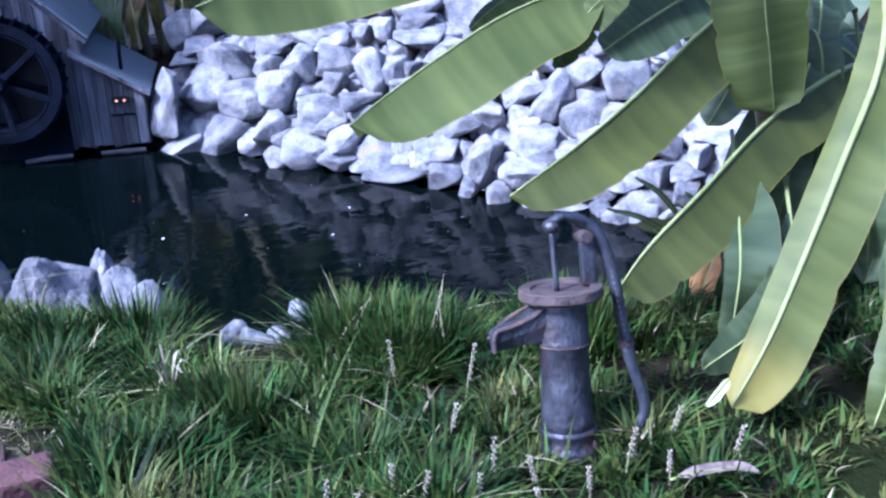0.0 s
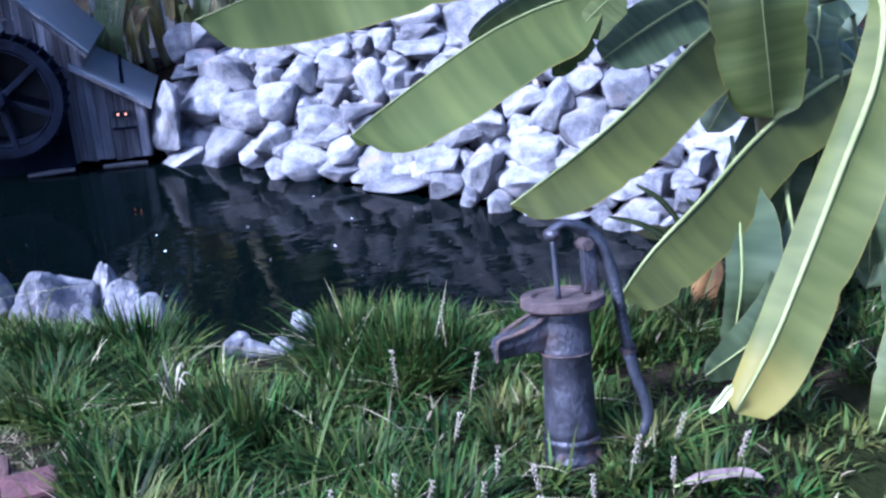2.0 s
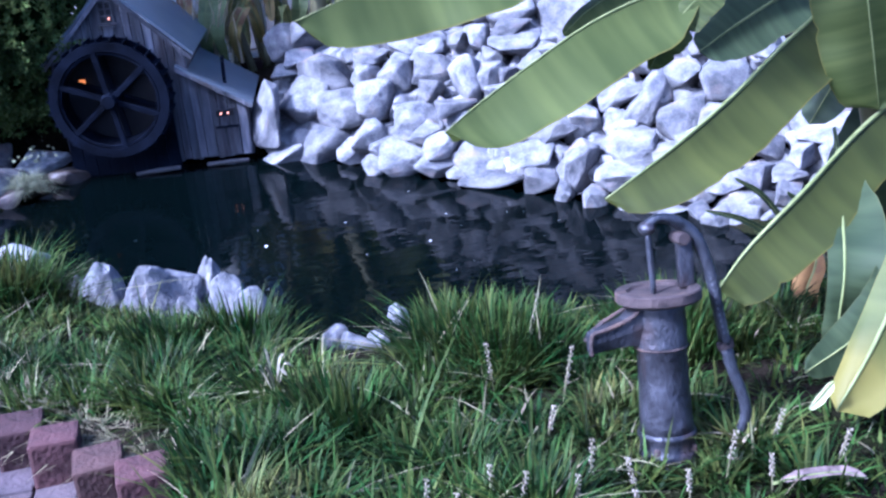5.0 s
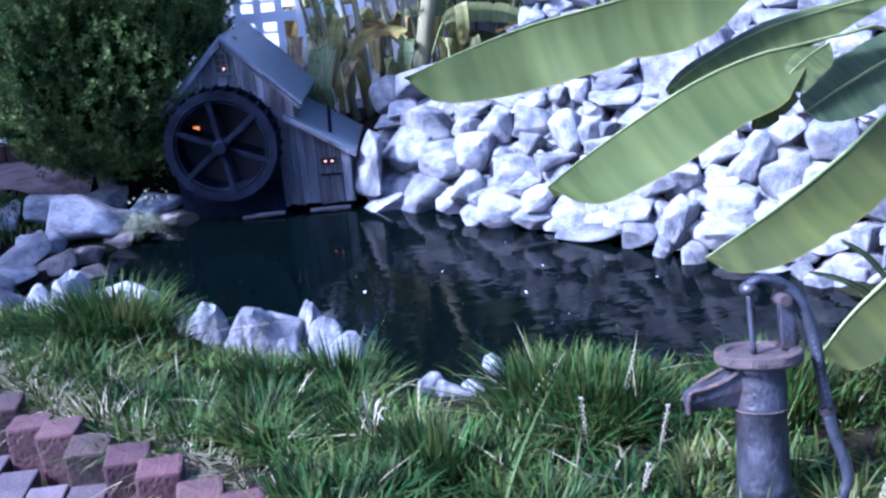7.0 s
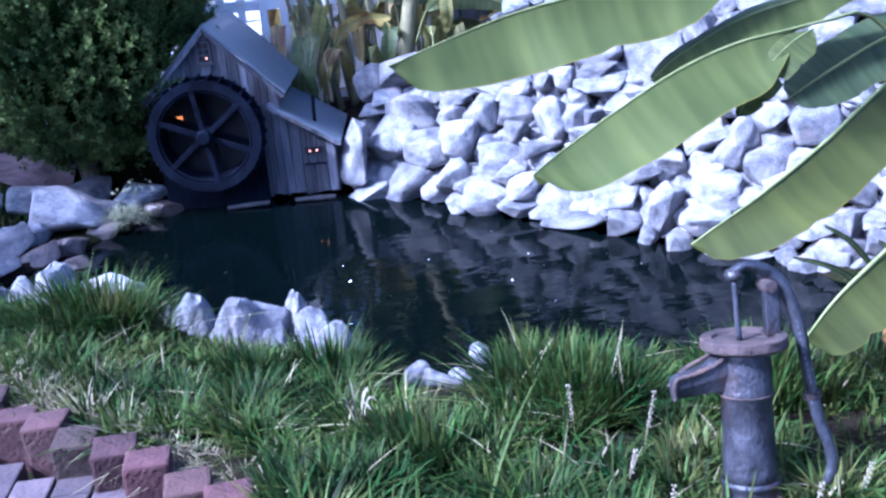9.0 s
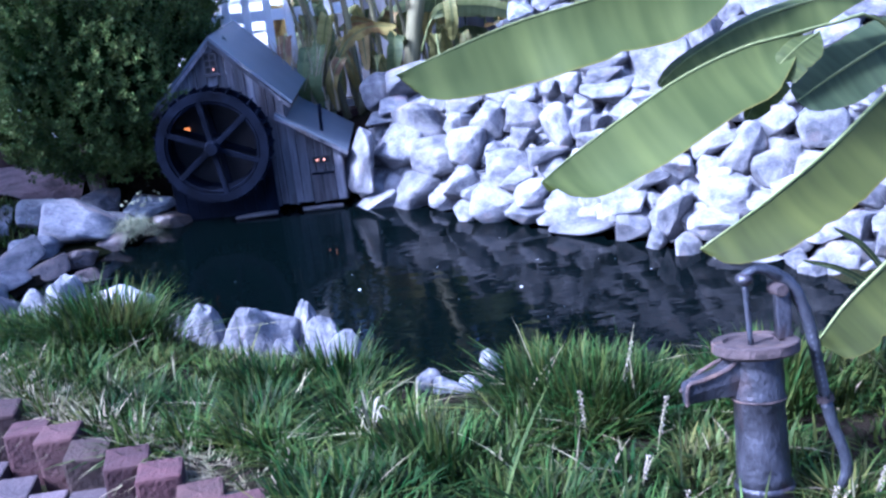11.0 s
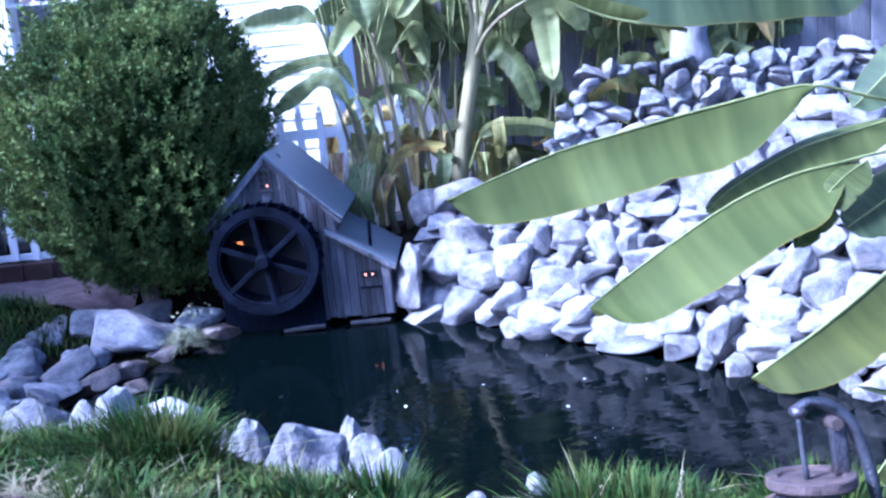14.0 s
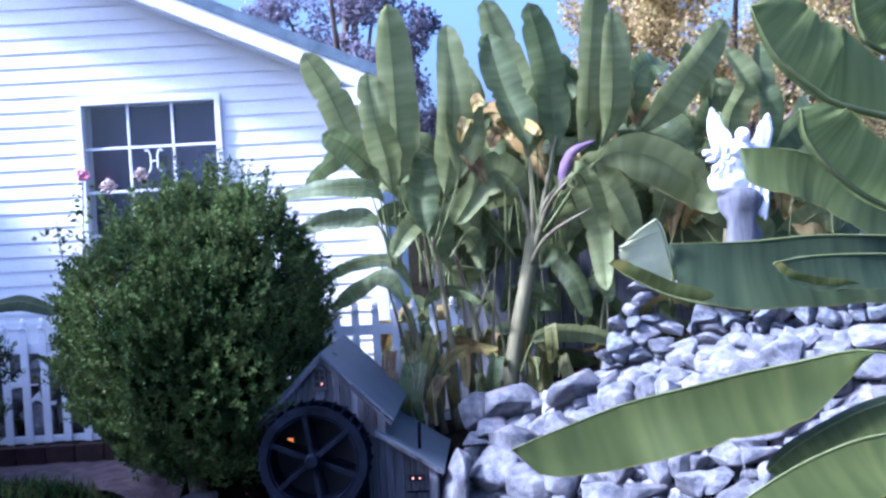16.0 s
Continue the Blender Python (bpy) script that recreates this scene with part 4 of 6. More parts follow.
# ---- picket fence ----
def build_fence():
    fence = thing("picket_fence", "white painted picket fence with rounded picket tops", "fence", (0, 7.33, 0.34))
    rng = random.Random(3)
    for k in range(27):
        x = -3.6 + 0.1425 * k
        bm = box((0.056, 0.022, 0.86), (0, 0, 0.43), 0.004)
        ob = part("picket", bm, M_WHITE, fence)
        ob.location = (x + rng.uniform(-0.004, 0.004), 0, 0)
        cap = lathe([(0.029, 0), (0.03, 0.01), (0.021, 0.016), (0.026, 0.03), (0.024, 0.05), (0.012, 0.07), (0.003, 0.078)], 12, (0, 0, 0.845))
        part("finial", cap, M_WHITE, ob)
    for z, hgt in ((0.70, 0.075), (0.03, 0.05)):
        part("rail", box((3.9, 0.03, hgt), (-1.75, 0.028, z), 0.004), M_WHITE, fence)
    border = thing("border_edging", "low dark red brick border below the fence", "edging", (0, 7.22, 0.24), kind="structure")
    for k in range(18):
        part("brick", box((0.2, 0.1, 0.2), (-3.6 + 0.21 * k, 0.0, 0.01), 0.008), M_BRICK, border)


build_fence()
mulch_x, mulch_y = np.meshgrid(np.linspace(-3.6, -1.75, 38), np.linspace(6.3, 7.18, 18))
mulch_z = ground_height(mulch_x, mulch_y) + 0.028
mulch_v = [(a, b, c + 0.012 * noise.noise((a * 14, b * 14, 1.0))) for a, b, c in zip(mulch_x.ravel().tolist(), mulch_y.ravel().tolist(), mulch_z.ravel().tolist())]
mulch_f = [(r * 38 + c, r * 38 + c + 1, r * 38 + c + 39, r * 38 + c + 38) for r in range(17) for c in range(37)]
tagged(raw("mulch_bed", mulch_v, mulch_f, M_MULCH), "pinkish brown mulch bed before the fence", "mulch", kind="structure")
heap = random.Random(8)
for k in range(44):
    z = 0.36 + heap.random() ** 1.4 * 0.6
    ob = rock(None, heap.uniform(-3.5, -2.1), 7.62 + z * 0.22, z, heap.uniform(0.16, 0.3), heap.uniform(0.12, 0.2), heap.uniform(-20, 20))
    tagged(ob, "grey rock heaped behind the picket fence", "rock", "rocks behind the fence")


# ---- grey board fence behind the bananas ----
def build_board_fence():
    fence = thing("board_fence", "weathered grey upright board privacy fence", "fence", (0, 7.85, 0.3))
    rng = random.Random(9)
    x = 0.05
    while x < 5.2:
        w = 0.135
        part("fence_board", box((w, 0.02, 1.75), (x, rng.uniform(-0.004, 0.004), 0.9), 0.003), M_FENCE, fence)
        x += w + rng.choice((0.004, 0.006, 0.014))
    for z in (0.35, 1.4):
        part("rail", box((5.2, 0.04, 0.09), (2.62, 0.033, z), 0.004), M_FENCE, fence)


build_board_fence()


# ---- leaves as many small blades ----
def leaf_cloud(name, places, directions, sizes, material, parent, label="", fold=0.25, aspect=0.5, smooth=False):
    """Small pointed leaves, each two folded quads; arrays of places, directions and lengths."""
    rng = np.random.default_rng(len(places))
    d = directions / np.linalg.norm(directions, axis=1, keepdims=True)
    r = rng.normal(size=d.shape)
    s = np.cross(d, r)
    s /= np.linalg.norm(s, axis=1, keepdims=True)
    u = np.cross(s, d)
    L = sizes[:, None]
    base, tip = places, places + d * L
    mid = places + d * L * 0.5 - u * L * fold * 0.4
    a = places + d * L * 0.45 + s * L * aspect * 0.5
    b = places + d * L * 0.45 - s * L * aspect * 0.5
    v = np.stack([base, a, tip, b, mid], 1).reshape(-1, 3)
    k = np.arange(len(places))[:, None] * 5
    f = np.concatenate([k + [[0, 1, 4]], k + [[1, 2, 4]], k + [[2, 3, 4]], k + [[3, 0, 4]]])
    mesh = bpy.data.meshes.new(name)
    mesh.vertices.add(len(v))
    mesh.vertices.foreach_set("co", v.ravel())
    mesh.loops.add(f.size)
    mesh.loops.foreach_set("vertex_index", f.ravel().astype(np.int32))
    mesh.polygons.add(len(f))
    mesh.polygons.foreach_set("loop_start", np.arange(0, f.size, 3, dtype=np.int32))
    mesh.update(calc_edges=True)
    mesh.validate()
    return link(name, mesh, material, parent, label, smooth)


def build_bush(at, rx, ry, rz, count, seed, label, sprigs=70, size=0.026):
    bush = thing("bush", label, "bush", at)
    rng = np.random.default_rng(seed)
    shoots = count // 34
    n = rng.normal(size=(shoots, 3))
    n /= np.linalg.norm(n, axis=1, keepdims=True)
    lump = np.array([0.10 * noise.noise(Vector(p) * 2.2) + 0.08 * noise.noise(Vector(p) * 5.5 + Vector((seed, 0, 0))) for p in n.tolist()])
    squash = np.where(n[:, 2] < 0, 0.88 + 0.12 * (1 + n[:, 2]), 1.0)
    boxy = 1.0 / (np.abs(n) ** 2.7).sum(1) ** (1 / 2.7)
    shell = 0.90 * boxy + lump + rng.normal(-0.015, 0.05, shoots)
    p = n * shell[:, None] * np.array([rx, ry, rz])
    p[:, 0] *= squash
    p[:, 1] *= squash
    p[:, 2] *= 1 + 0.16 * n[:, 0]
    p[:, 2] += rz
    axis = n * np.array([0.8, 0.8, 0.5]) + rng.normal(0, 0.2, (shoots, 3)) + np.array([0, 0, 0.75])
    axis /= np.linalg.norm(axis, axis=1, keepdims=True)
    long = rng.uniform(2.2, 4.6, shoots) * size
    pick = np.repeat(np.arange(shoots), 42)
    along = rng.uniform(-0.5, 1.0, len(pick))
    spread = rng.normal(size=(len(pick), 3))
    spread /= np.linalg.norm(spread, axis=1, keepdims=True)
    at_leaf = p[pick] + axis[pick] * (along * long[pick])[:, None] + spread * size * 0.25
    d = spread + axis[pick] * (0.5 + 0.8 * np.clip(along, 0, 1))[:, None]
    leaf_cloud("foliage", at_leaf, d, rng.uniform(0.7, 1.25, len(pick)) * size * (1.1 - 0.4 * np.clip(along, 0, 1)), M_BUSH, bush)
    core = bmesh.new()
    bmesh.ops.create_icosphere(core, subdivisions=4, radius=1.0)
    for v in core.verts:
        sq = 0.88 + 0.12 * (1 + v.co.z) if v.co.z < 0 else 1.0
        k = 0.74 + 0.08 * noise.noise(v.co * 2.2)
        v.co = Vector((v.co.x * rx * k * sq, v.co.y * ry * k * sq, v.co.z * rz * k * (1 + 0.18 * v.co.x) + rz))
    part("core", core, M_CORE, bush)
    trunk_rng = random.Random(seed)
    for _ in range(3):
        dx, dy = trunk_rng.uniform(-0.1, 0.1), trunk_rng.uniform(-0.1, 0.1)
        part("trunk", tube([(dx, dy, -0.1), (dx * 1.4, dy, 0.15), (dx * 2.2, dy * 2, 0.5)], [0.03, 0.025, 0.02], 6), M_BARK, bush)
    # upright shoots on the top
    pts, dirs = [], []
    for turn in range(sprigs + sprigs // 4):
        extra = turn >= sprigs
        a, r = (trunk_rng.uniform(-0.8, 0.0), trunk_rng.uniform(0.15, 0.6)) if extra else (trunk_rng.uniform(0, 6.28), trunk_rng.uniform(0, 0.8))
        x, y = rx * r * math.cos(a), ry * r * math.sin(a)
        z = rz + rz * math.sqrt(max(0.05, 1 - r * r)) * 0.97 * (1 + 0.18 * r * math.cos(a))
        tall = trunk_rng.uniform(0.06, 0.22) if trunk_rng.random() > 0.25 else trunk_rng.uniform(0.2, 0.3)
        tall = trunk_rng.uniform(0.14, 0.26) if extra else tall
        for k in range(int(tall * 240)):
            h = trunk_rng.random() * tall
            pts.append((x + 0.2 * h * math.cos(a) + trunk_rng.gauss(0, 0.006), y + trunk_rng.gauss(0, 0.006), z + h))
            b = trunk_rng.uniform(0, 6.28)
            dirs.append((math.cos(b), math.sin(b), 0.7))
    leaf_cloud("shoot_foliage", np.array(pts), np.array(dirs), np.full(len(pts), size * 0.9), M_BUSH, bush)
    return bush


# colour of the bushes' inner shell, near black in place of shade between leaves
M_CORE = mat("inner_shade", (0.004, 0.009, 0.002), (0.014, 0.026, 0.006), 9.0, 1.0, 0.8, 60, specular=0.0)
build_bush((-1.56, 6.52, 0.24), 0.84, 0.80, 0.92, 150000, 4, "clipped round dark evergreen bush beside the mill")
lobe_rng = np.random.default_rng(12)
sprig = thing("ground_plant", "small pale-leaved plant at the foot of the bush", "plant", (-1.24, 5.83, 0.16))
leaf_cloud("leaf_tuft", lobe_rng.normal(0, 1, (26, 3)) * np.array([0.06, 0.03, 0.025]) + np.array([0, 0, 0.07]), lobe_rng.normal(0, 1, (26, 3)), lobe_rng.uniform(0.02, 0.034, 26), M_PALE, sprig, aspect=0.7)["kind"] = "stuff"
build_bush((-3.35, 6.55, 0.3), 0.5, 0.45, 0.52, 7000, 6, "smaller yellow-green garden bush", 10)


# ---- hand pump ----
def build_pump():
    pump = thing("hand_pump", "rusty blue-grey cast iron pitcher pump in the grass", "hand pump", (0.70, 1.83, 0.0))
    z0 = 0.50
    pump.matrix_basis = pose(0.732, 1.83, z0 - 0.036, -13, 1.2, 0)
    part("base", lathe([(0.06, -0.06), (0.06, 0.016), (0.058, 0.02), (0.0535, 0.024), (0.0535, 0.045), (0.057, 0.048), (0.057, 0.056), (0.051, 0.06)], 32), M_IRON, pump, smooth=True)
    for k in range(4):
        a = radians(45 + 90 * k)
        part("bolt", lathe([(0.008, 0), (0.008, 0.012), (0.005, 0.016)], 6, (0.052 * math.cos(a), 0.052 * math.sin(a), 0.018)), M_RUST, pump)
    part("barrel", lathe([(0.053, 0.055), (0.0515, 0.075), (0.0485, 0.15), (0.048, 0.222), (0.050, 0.2245), (0.050, 0.234), (0.049, 0.238), (0.0495, 0.30), (0.051, 0.316)], 36), M_IRON, pump, smooth=True)
    part("rim", lathe([(0.05, 0.308), (0.070, 0.313), (0.080, 0.318), (0.082, 0.321), (0.082, 0.337), (0.0795, 0.3395), (0.060, 0.3385), (0.056, 0.333), (0.01, 0.331)], 44), M_RUST, pump, "flaking rusty rim plate")
    part("seam", lathe([(0.0495, 0.2245), (0.052, 0.2258), (0.052, 0.228), (0.0495, 0.2293)], 36), M_RUST, pump, "rusty cast seam round the barrel")
    # spout
    bm = bmesh.new()
    rows = []
    for x, w, zt, zb in ((-0.02, 0.03, 0.318, 0.234), (-0.06, 0.024, 0.300, 0.236), (-0.075, 0.022, 0.290, 0.237), (-0.095, 0.021, 0.283, 0.236), (-0.12, 0.02, 0.276, 0.234), (-0.14, 0.019, 0.270, 0.231), (-0.145, 0.019, 0.262, 0.230)):
        rows.append([bm.verts.new(p) for p in ((x, -w, zt), (x, w, zt), (x, w * 0.9, (zt + zb) / 2), (x, w * 0.4, zb), (x, -w * 0.4, zb), (x, -w * 0.9, (zt + zb) / 2))])
    for a, b in zip(rows, rows[1:]):
        for k in range(6):
            bm.faces.new((a[k], b[k], b[(k + 1) % 6], a[(k + 1) % 6]))
    bm.faces.new(rows[0])
    bm.faces.new(rows[-1][::-1])
    bmesh.ops.recalc_face_normals(bm, faces=bm.faces[:])
    spout = part("spout", bm, M_IRON, pump)
    part("spout_lip", tube([(-0.05, -0.027, 0.306), (-0.075, -0.024, 0.291), (-0.115, -0.022, 0.278), (-0.143, -0.02, 0.27), (-0.147, -0.018, 0.232)], [0.0045] * 5, 16, 8), M_RUST, spout)
    part("spout_lip", tube([(-0.05, 0.027, 0.306), (-0.115, 0.022, 0.278), (-0.147, 0.018, 0.25)], [0.0045] * 3, 10, 8), M_RUST, spout)
    # bracket that carries the handle
    part("bracket", box((0.03, 0.018, 0.10), (0.058, 0, 0.385), 0.004), M_IRON, pump, "upright iron plate that carries the handle")
    pin = lathe([(0.011, -0.024), (0.013, -0.02), (0.013, 0.02), (0.011, 0.024)], 14)
    bmesh.ops.transform(pin, matrix=pose(0.05, 0, 0.432, 90, 0, 0), verts=pin.verts)
    part("pivot_pin", pin, M_RUST, pump)
    part("rod", tube([(-0.008, 0, 0.33), (-0.011, 0, 0.40), (-0.013, 0, 0.452)], [0.006, 0.006, 0.006], 6), M_HANDLE, pump, smooth=True)
    handle = part("handle", tube([(-0.018, 0, 0.462), (0.01, 0, 0.474), (0.045, 0, 0.464), (0.082, 0, 0.43), (0.108, 0, 0.36), (0.121, 0, 0.28), (0.132, 0, 0.21)],
                                 [0.012, 0.0125, 0.0175, 0.018, 0.0165, 0.015, 0.0145], 30, 12, 0.7), M_HANDLE, pump, "curved iron handle with raised marks", smooth=True)
    part("grip", tube([(0.132, 0, 0.205), (0.146, 0, 0.15), (0.163, 0, 0.10), (0.167, 0, 0.06), (0.156, 0, 0.035), (0.146, 0, 0.035)], [0.0135, 0.0115, 0.012, 0.0125, 0.011, 0.007], 18, 10, 0.7), M_HANDLE, handle, smooth=True)
    part("collar", tube([(0.1305, 0, 0.216), (0.133, 0, 0.203)], [0.0175, 0.0175], 2, 12, 0.8), M_RUST, handle)
    knob = bmesh.new()
    bmesh.ops.create_icosphere(knob, subdivisions=2, radius=0.0165)
    bmesh.ops.scale(knob, vec=(1.0, 1.15, 0.85), verts=knob.verts)
    bmesh.ops.translate(knob, vec=(-0.014, 0, 0.458), verts=knob.verts)
    part("rod_end", knob, M_IRON, handle, smooth=True)
    # raised marks down the handle's face, not legible
    for k in range(12):
        u = k / 11
        x, z = 0.104 + 0.024 * u, 0.372 - 0.135 * u
        part("raised_mark", box((0.011, 0.004, 0.006), (x, -0.0118, z), 0.001), M_WORN, handle)
    return pump


build_pump()


# ---- brick edging and path ----
def build_path():
    edging = thing("brick_edging", "stepped edging of upright red bricks along the path", "brick edging", kind="structure")
    rng = random.Random(2)
    mesh = bpy.data.meshes.new("brick")
    bm = box((0.108, 0.1, 0.2), (0, 0, -0.1), 0.009)
    bm.to_mesh(mesh)
    bm.free()
    mesh.materials.append(M_BRICK)
    for k in range(10):
        ob = new("brick", mesh)
        ob.parent = edging
        ob.matrix_basis = pose(-1.26 + 0.105 * k + rng.uniform(-0.008, 0.008), 3.04 - 0.098 * k + rng.uniform(-0.012, 0.012), 0.43 + rng.uniform(-0.016, 0.014), rng.uniform(-4, 4), rng.uniform(-5, 5), 3 + rng.uniform(-6, 6))
    path = thing("brick_path", "worn grey and red brick paver path", "path", kind="structure")
    paver = bpy.data.meshes.new("paver")
    bm = box((0.098, 0.196, 0.06), (0, 0, -0.03), 0.006)
    bm.to_mesh(paver)
    bm.free()
    paver.materials.append(M_PAVER)
    for r in range(-7, 12):
        for c in range(16):
            x, y = -2.0 + 0.105 * c, 1.3 + 0.203 * r + 0.1 * (c % 2)
            if y + 0.1 < 2.93 - 0.93 * (x + 1.14) + 0.06 and x < -0.3:
                ob = new("paver", paver)
                ob.parent = path
                ob.matrix_basis = pose(x, y, 0.335 + rng.uniform(-0.004, 0.004), rng.uniform(-1, 1), rng.uniform(-1, 1), rng.uniform(-1.5, 1.5))


build_path()

# ---- banana plants ----
def banana_leaf(plant, rib, down, wide, back=None, back_wide=0.0, mat_leaf=None, seed=1, start=0.06, blunt=0.5, rib_r=0.005, tears=4, back_from=0.0, curl=0.25, rag=0.0):
    """A leaf blade along the midrib points: one half towards 'down', the other towards 'back'."""
    rng = random.Random(seed)
    steps, across = 36, 5
    pts = curve_points(rib, steps)
    bm = bmesh.new()
    uv = bm.loops.layers.uv.new("UVMap")
    mat_leaf = mat_leaf or M_LEAF
    notch = [rng.uniform(0.2, 0.95) for _ in range(tears)]
    for way, width, frm in ((down, wide, 0.0), (back, back_wide, back_from)):
        if way is None or width <= 0:
            continue
        way = Vector(way).normalized()
        rows = []
        for k, p in enumerate(pts):
            s = k / steps
            d = (pts[min(k + 1, steps)] - pts[max(k - 1, 0)]).normalized()
            side = (way - way.dot(d) * d).normalized()
            nrm = side.cross(d)
            q = max(0.0, (s - max(start, frm)) / (1 - max(start, frm)))
            body = min(1.0, (q / 0.22)) ** 0.6 * max(0.0, 1 - ((q - 0.35) / 0.65) ** 3.2 if q > 0.35 else 1.0) ** blunt if q > 0 else 0.0
            w = width * max(body, 0.004)
            for c in notch:
                if abs(s - c) < 0.012:
                    w *= rng.uniform(0.94, 0.99) * (1 - rag * rng.random())
            w *= 1 + 0.015 * math.sin(23 * s + seed) + 0.006 * math.sin(61 * s)
            row = []
            for j in range(across + 1):
                u = j / across
                wave = width * (0.07 * math.sin(13 * s + seed * 2 + 3 * u) * u + 0.012 * math.sin(47 * s + seed) * u)
                row.append(bm.verts.new(p + side * w * u + nrm * (wave - curl * w * u * u) + d * 0.10 * w * u))
            rows.append(row)
        for k, (a, b) in enumerate(zip(rows, rows[1:])):
            for j in range(across):
                face = bm.faces.new((a[j], b[j], b[j + 1], a[j + 1]))
                for loop, (du, dv) in zip(face.loops, ((0, 0), (1, 0), (1, 1), (0, 1))):
                    loop[uv].uv = ((k + du) / steps, (j + dv) / across)
    leaf = part("leaf", bm, mat_leaf, plant, smooth=True)
    part("midrib", tube([Vector(p) for p in rib], [rib_r * 1.5, rib_r, rib_r * 0.8, rib_r * 0.3], 24, 6), M_RIB, leaf, smooth=True)
    return leaf


def stem(plant, pts, radii, material=None):
    return part("stem", tube(pts, radii, 16, 12), material or M_STEM, plant, smooth=True)


near = thing("banana_plant", "large green banana plant with broad drooping leaves by the pump", "banana plant")
stem(near, [(1.80, 2.62, 0.2), (1.74, 2.58, 0.55), (1.66, 2.6, 0.84), (1.62, 2.62, 1.1), (1.6, 2.66, 1.5), (1.6, 2.7, 1.9)], [0.06, 0.055, 0.045, 0.04, 0.035, 0.025])
banana_leaf(near, [(1.6, 2.72, 1.2), (1.411, 2.72, 1.335), (1.25, 2.74, 1.40), (1.097, 2.75, 1.44), (0.918, 2.75, 1.416), (0.766, 2.74, 1.395), (0.613, 2.72, 1.37), (0.463, 2.7, 1.345), (0.31, 2.65, 1.31), (0.147, 2.6, 1.265)], (0, -0.35, -1), 0.165, (0, 0.5, -0.9), 0.13, seed=3, start=0.32, blunt=0.42, rib_r=0.004)
banana_leaf(near, [(1.62, 2.72, 1.05), (1.4, 2.7, 1.251), (1.272, 2.66, 1.26), (1.124, 2.62, 1.249), (1.0, 2.6, 1.235), (0.839, 2.55, 1.195), (0.682, 2.5, 1.13), (0.529, 2.45, 1.057), (0.439, 2.4, 1.015)], (0.25, -0.5, -0.8), 0.155, (-0.05, 0.7, -0.7), 0.09, seed=4, start=0.35, blunt=0.5, rib_r=0.004, back_from=0.1)
banana_leaf(near, [(1.6, 2.85, 1.2), (1.455, 2.8, 1.321), (1.23, 2.78, 1.301), (1.06, 2.74, 1.27), (0.893, 2.7, 1.205), (0.81, 2.68, 1.15)], (0.1, -0.3, -0.9), 0.08, (0, 0.7, 0.3), 0.04, seed=28, start=0.2, blunt=0.4, rib_r=0.003)
banana_leaf(near, [(1.203, 2.62, 1.248), (1.126, 2.58, 1.222), (1.043, 2.55, 1.16), (0.965, 2.5, 1.075)], (0.6, -0.4, -0.5), 0.06, (-0.5, 0.3, 0.2), 0.03, seed=29, start=0.02, blunt=0.6, rib_r=0.002, rag=0.3)
banana_leaf(near, [(1.64, 2.64, 1.0), (1.55, 2.6, 1.18), (1.34, 2.5, 1.12), (1.14, 2.4, 1.02), (0.94, 2.3, 0.94), (0.76, 2.25, 0.86)], (0.75, -0.35, -0.75), 0.135, (-0.1, 0.7, -0.7), 0.1, M_LEAF_OLIVE_SHADE, seed=5, start=0.2, blunt=0.5, rib_r=0.006)
banana_leaf(near, [(1.9, 2.52, 1.0), (1.74, 2.45, 1.01), (1.47, 2.35, 0.93), (1.21, 2.2, 0.83), (1.04, 2.12, 0.75), (0.95, 2.08, 0.68)], (0.7, -0.3, -0.8), 0.12, (-0.1, 0.7, -0.7), 0.08, M_LEAF_OLIVE_SHADE, seed=6, start=0.05, blunt=0.3, rib_r=0.006)
banana_leaf(near, [(1.70, 2.5, 1.2), (1.62, 2.2, 1.26), (1.522, 2.05, 1.13), (1.378, 1.95, 0.95), (1.267, 1.88, 0.804), (1.142, 1.8, 0.66), (1.038, 1.75, 0.555)], (0.9, -0.2, -0.35), 0.094, (-0.45, 0.75, 0.3), 0.05, M_LEAF_TIP, seed=7, start=0.12, blunt=0.3, rib_r=0.0075)
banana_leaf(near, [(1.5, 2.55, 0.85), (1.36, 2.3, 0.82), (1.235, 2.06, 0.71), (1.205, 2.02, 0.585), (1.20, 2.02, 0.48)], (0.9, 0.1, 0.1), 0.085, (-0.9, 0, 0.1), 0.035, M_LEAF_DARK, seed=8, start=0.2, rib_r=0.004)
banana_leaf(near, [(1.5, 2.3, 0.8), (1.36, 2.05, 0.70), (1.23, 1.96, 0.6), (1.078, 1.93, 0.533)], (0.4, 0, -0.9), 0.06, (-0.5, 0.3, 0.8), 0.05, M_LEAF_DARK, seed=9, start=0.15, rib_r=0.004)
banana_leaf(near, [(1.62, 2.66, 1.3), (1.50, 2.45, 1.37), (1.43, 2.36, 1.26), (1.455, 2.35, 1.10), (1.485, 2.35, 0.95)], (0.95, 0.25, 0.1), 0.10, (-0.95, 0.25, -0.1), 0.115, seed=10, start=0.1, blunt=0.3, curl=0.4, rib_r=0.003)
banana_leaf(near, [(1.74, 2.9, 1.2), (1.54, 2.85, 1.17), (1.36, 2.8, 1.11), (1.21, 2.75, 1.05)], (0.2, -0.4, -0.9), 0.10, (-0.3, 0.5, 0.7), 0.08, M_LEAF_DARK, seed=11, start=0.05)
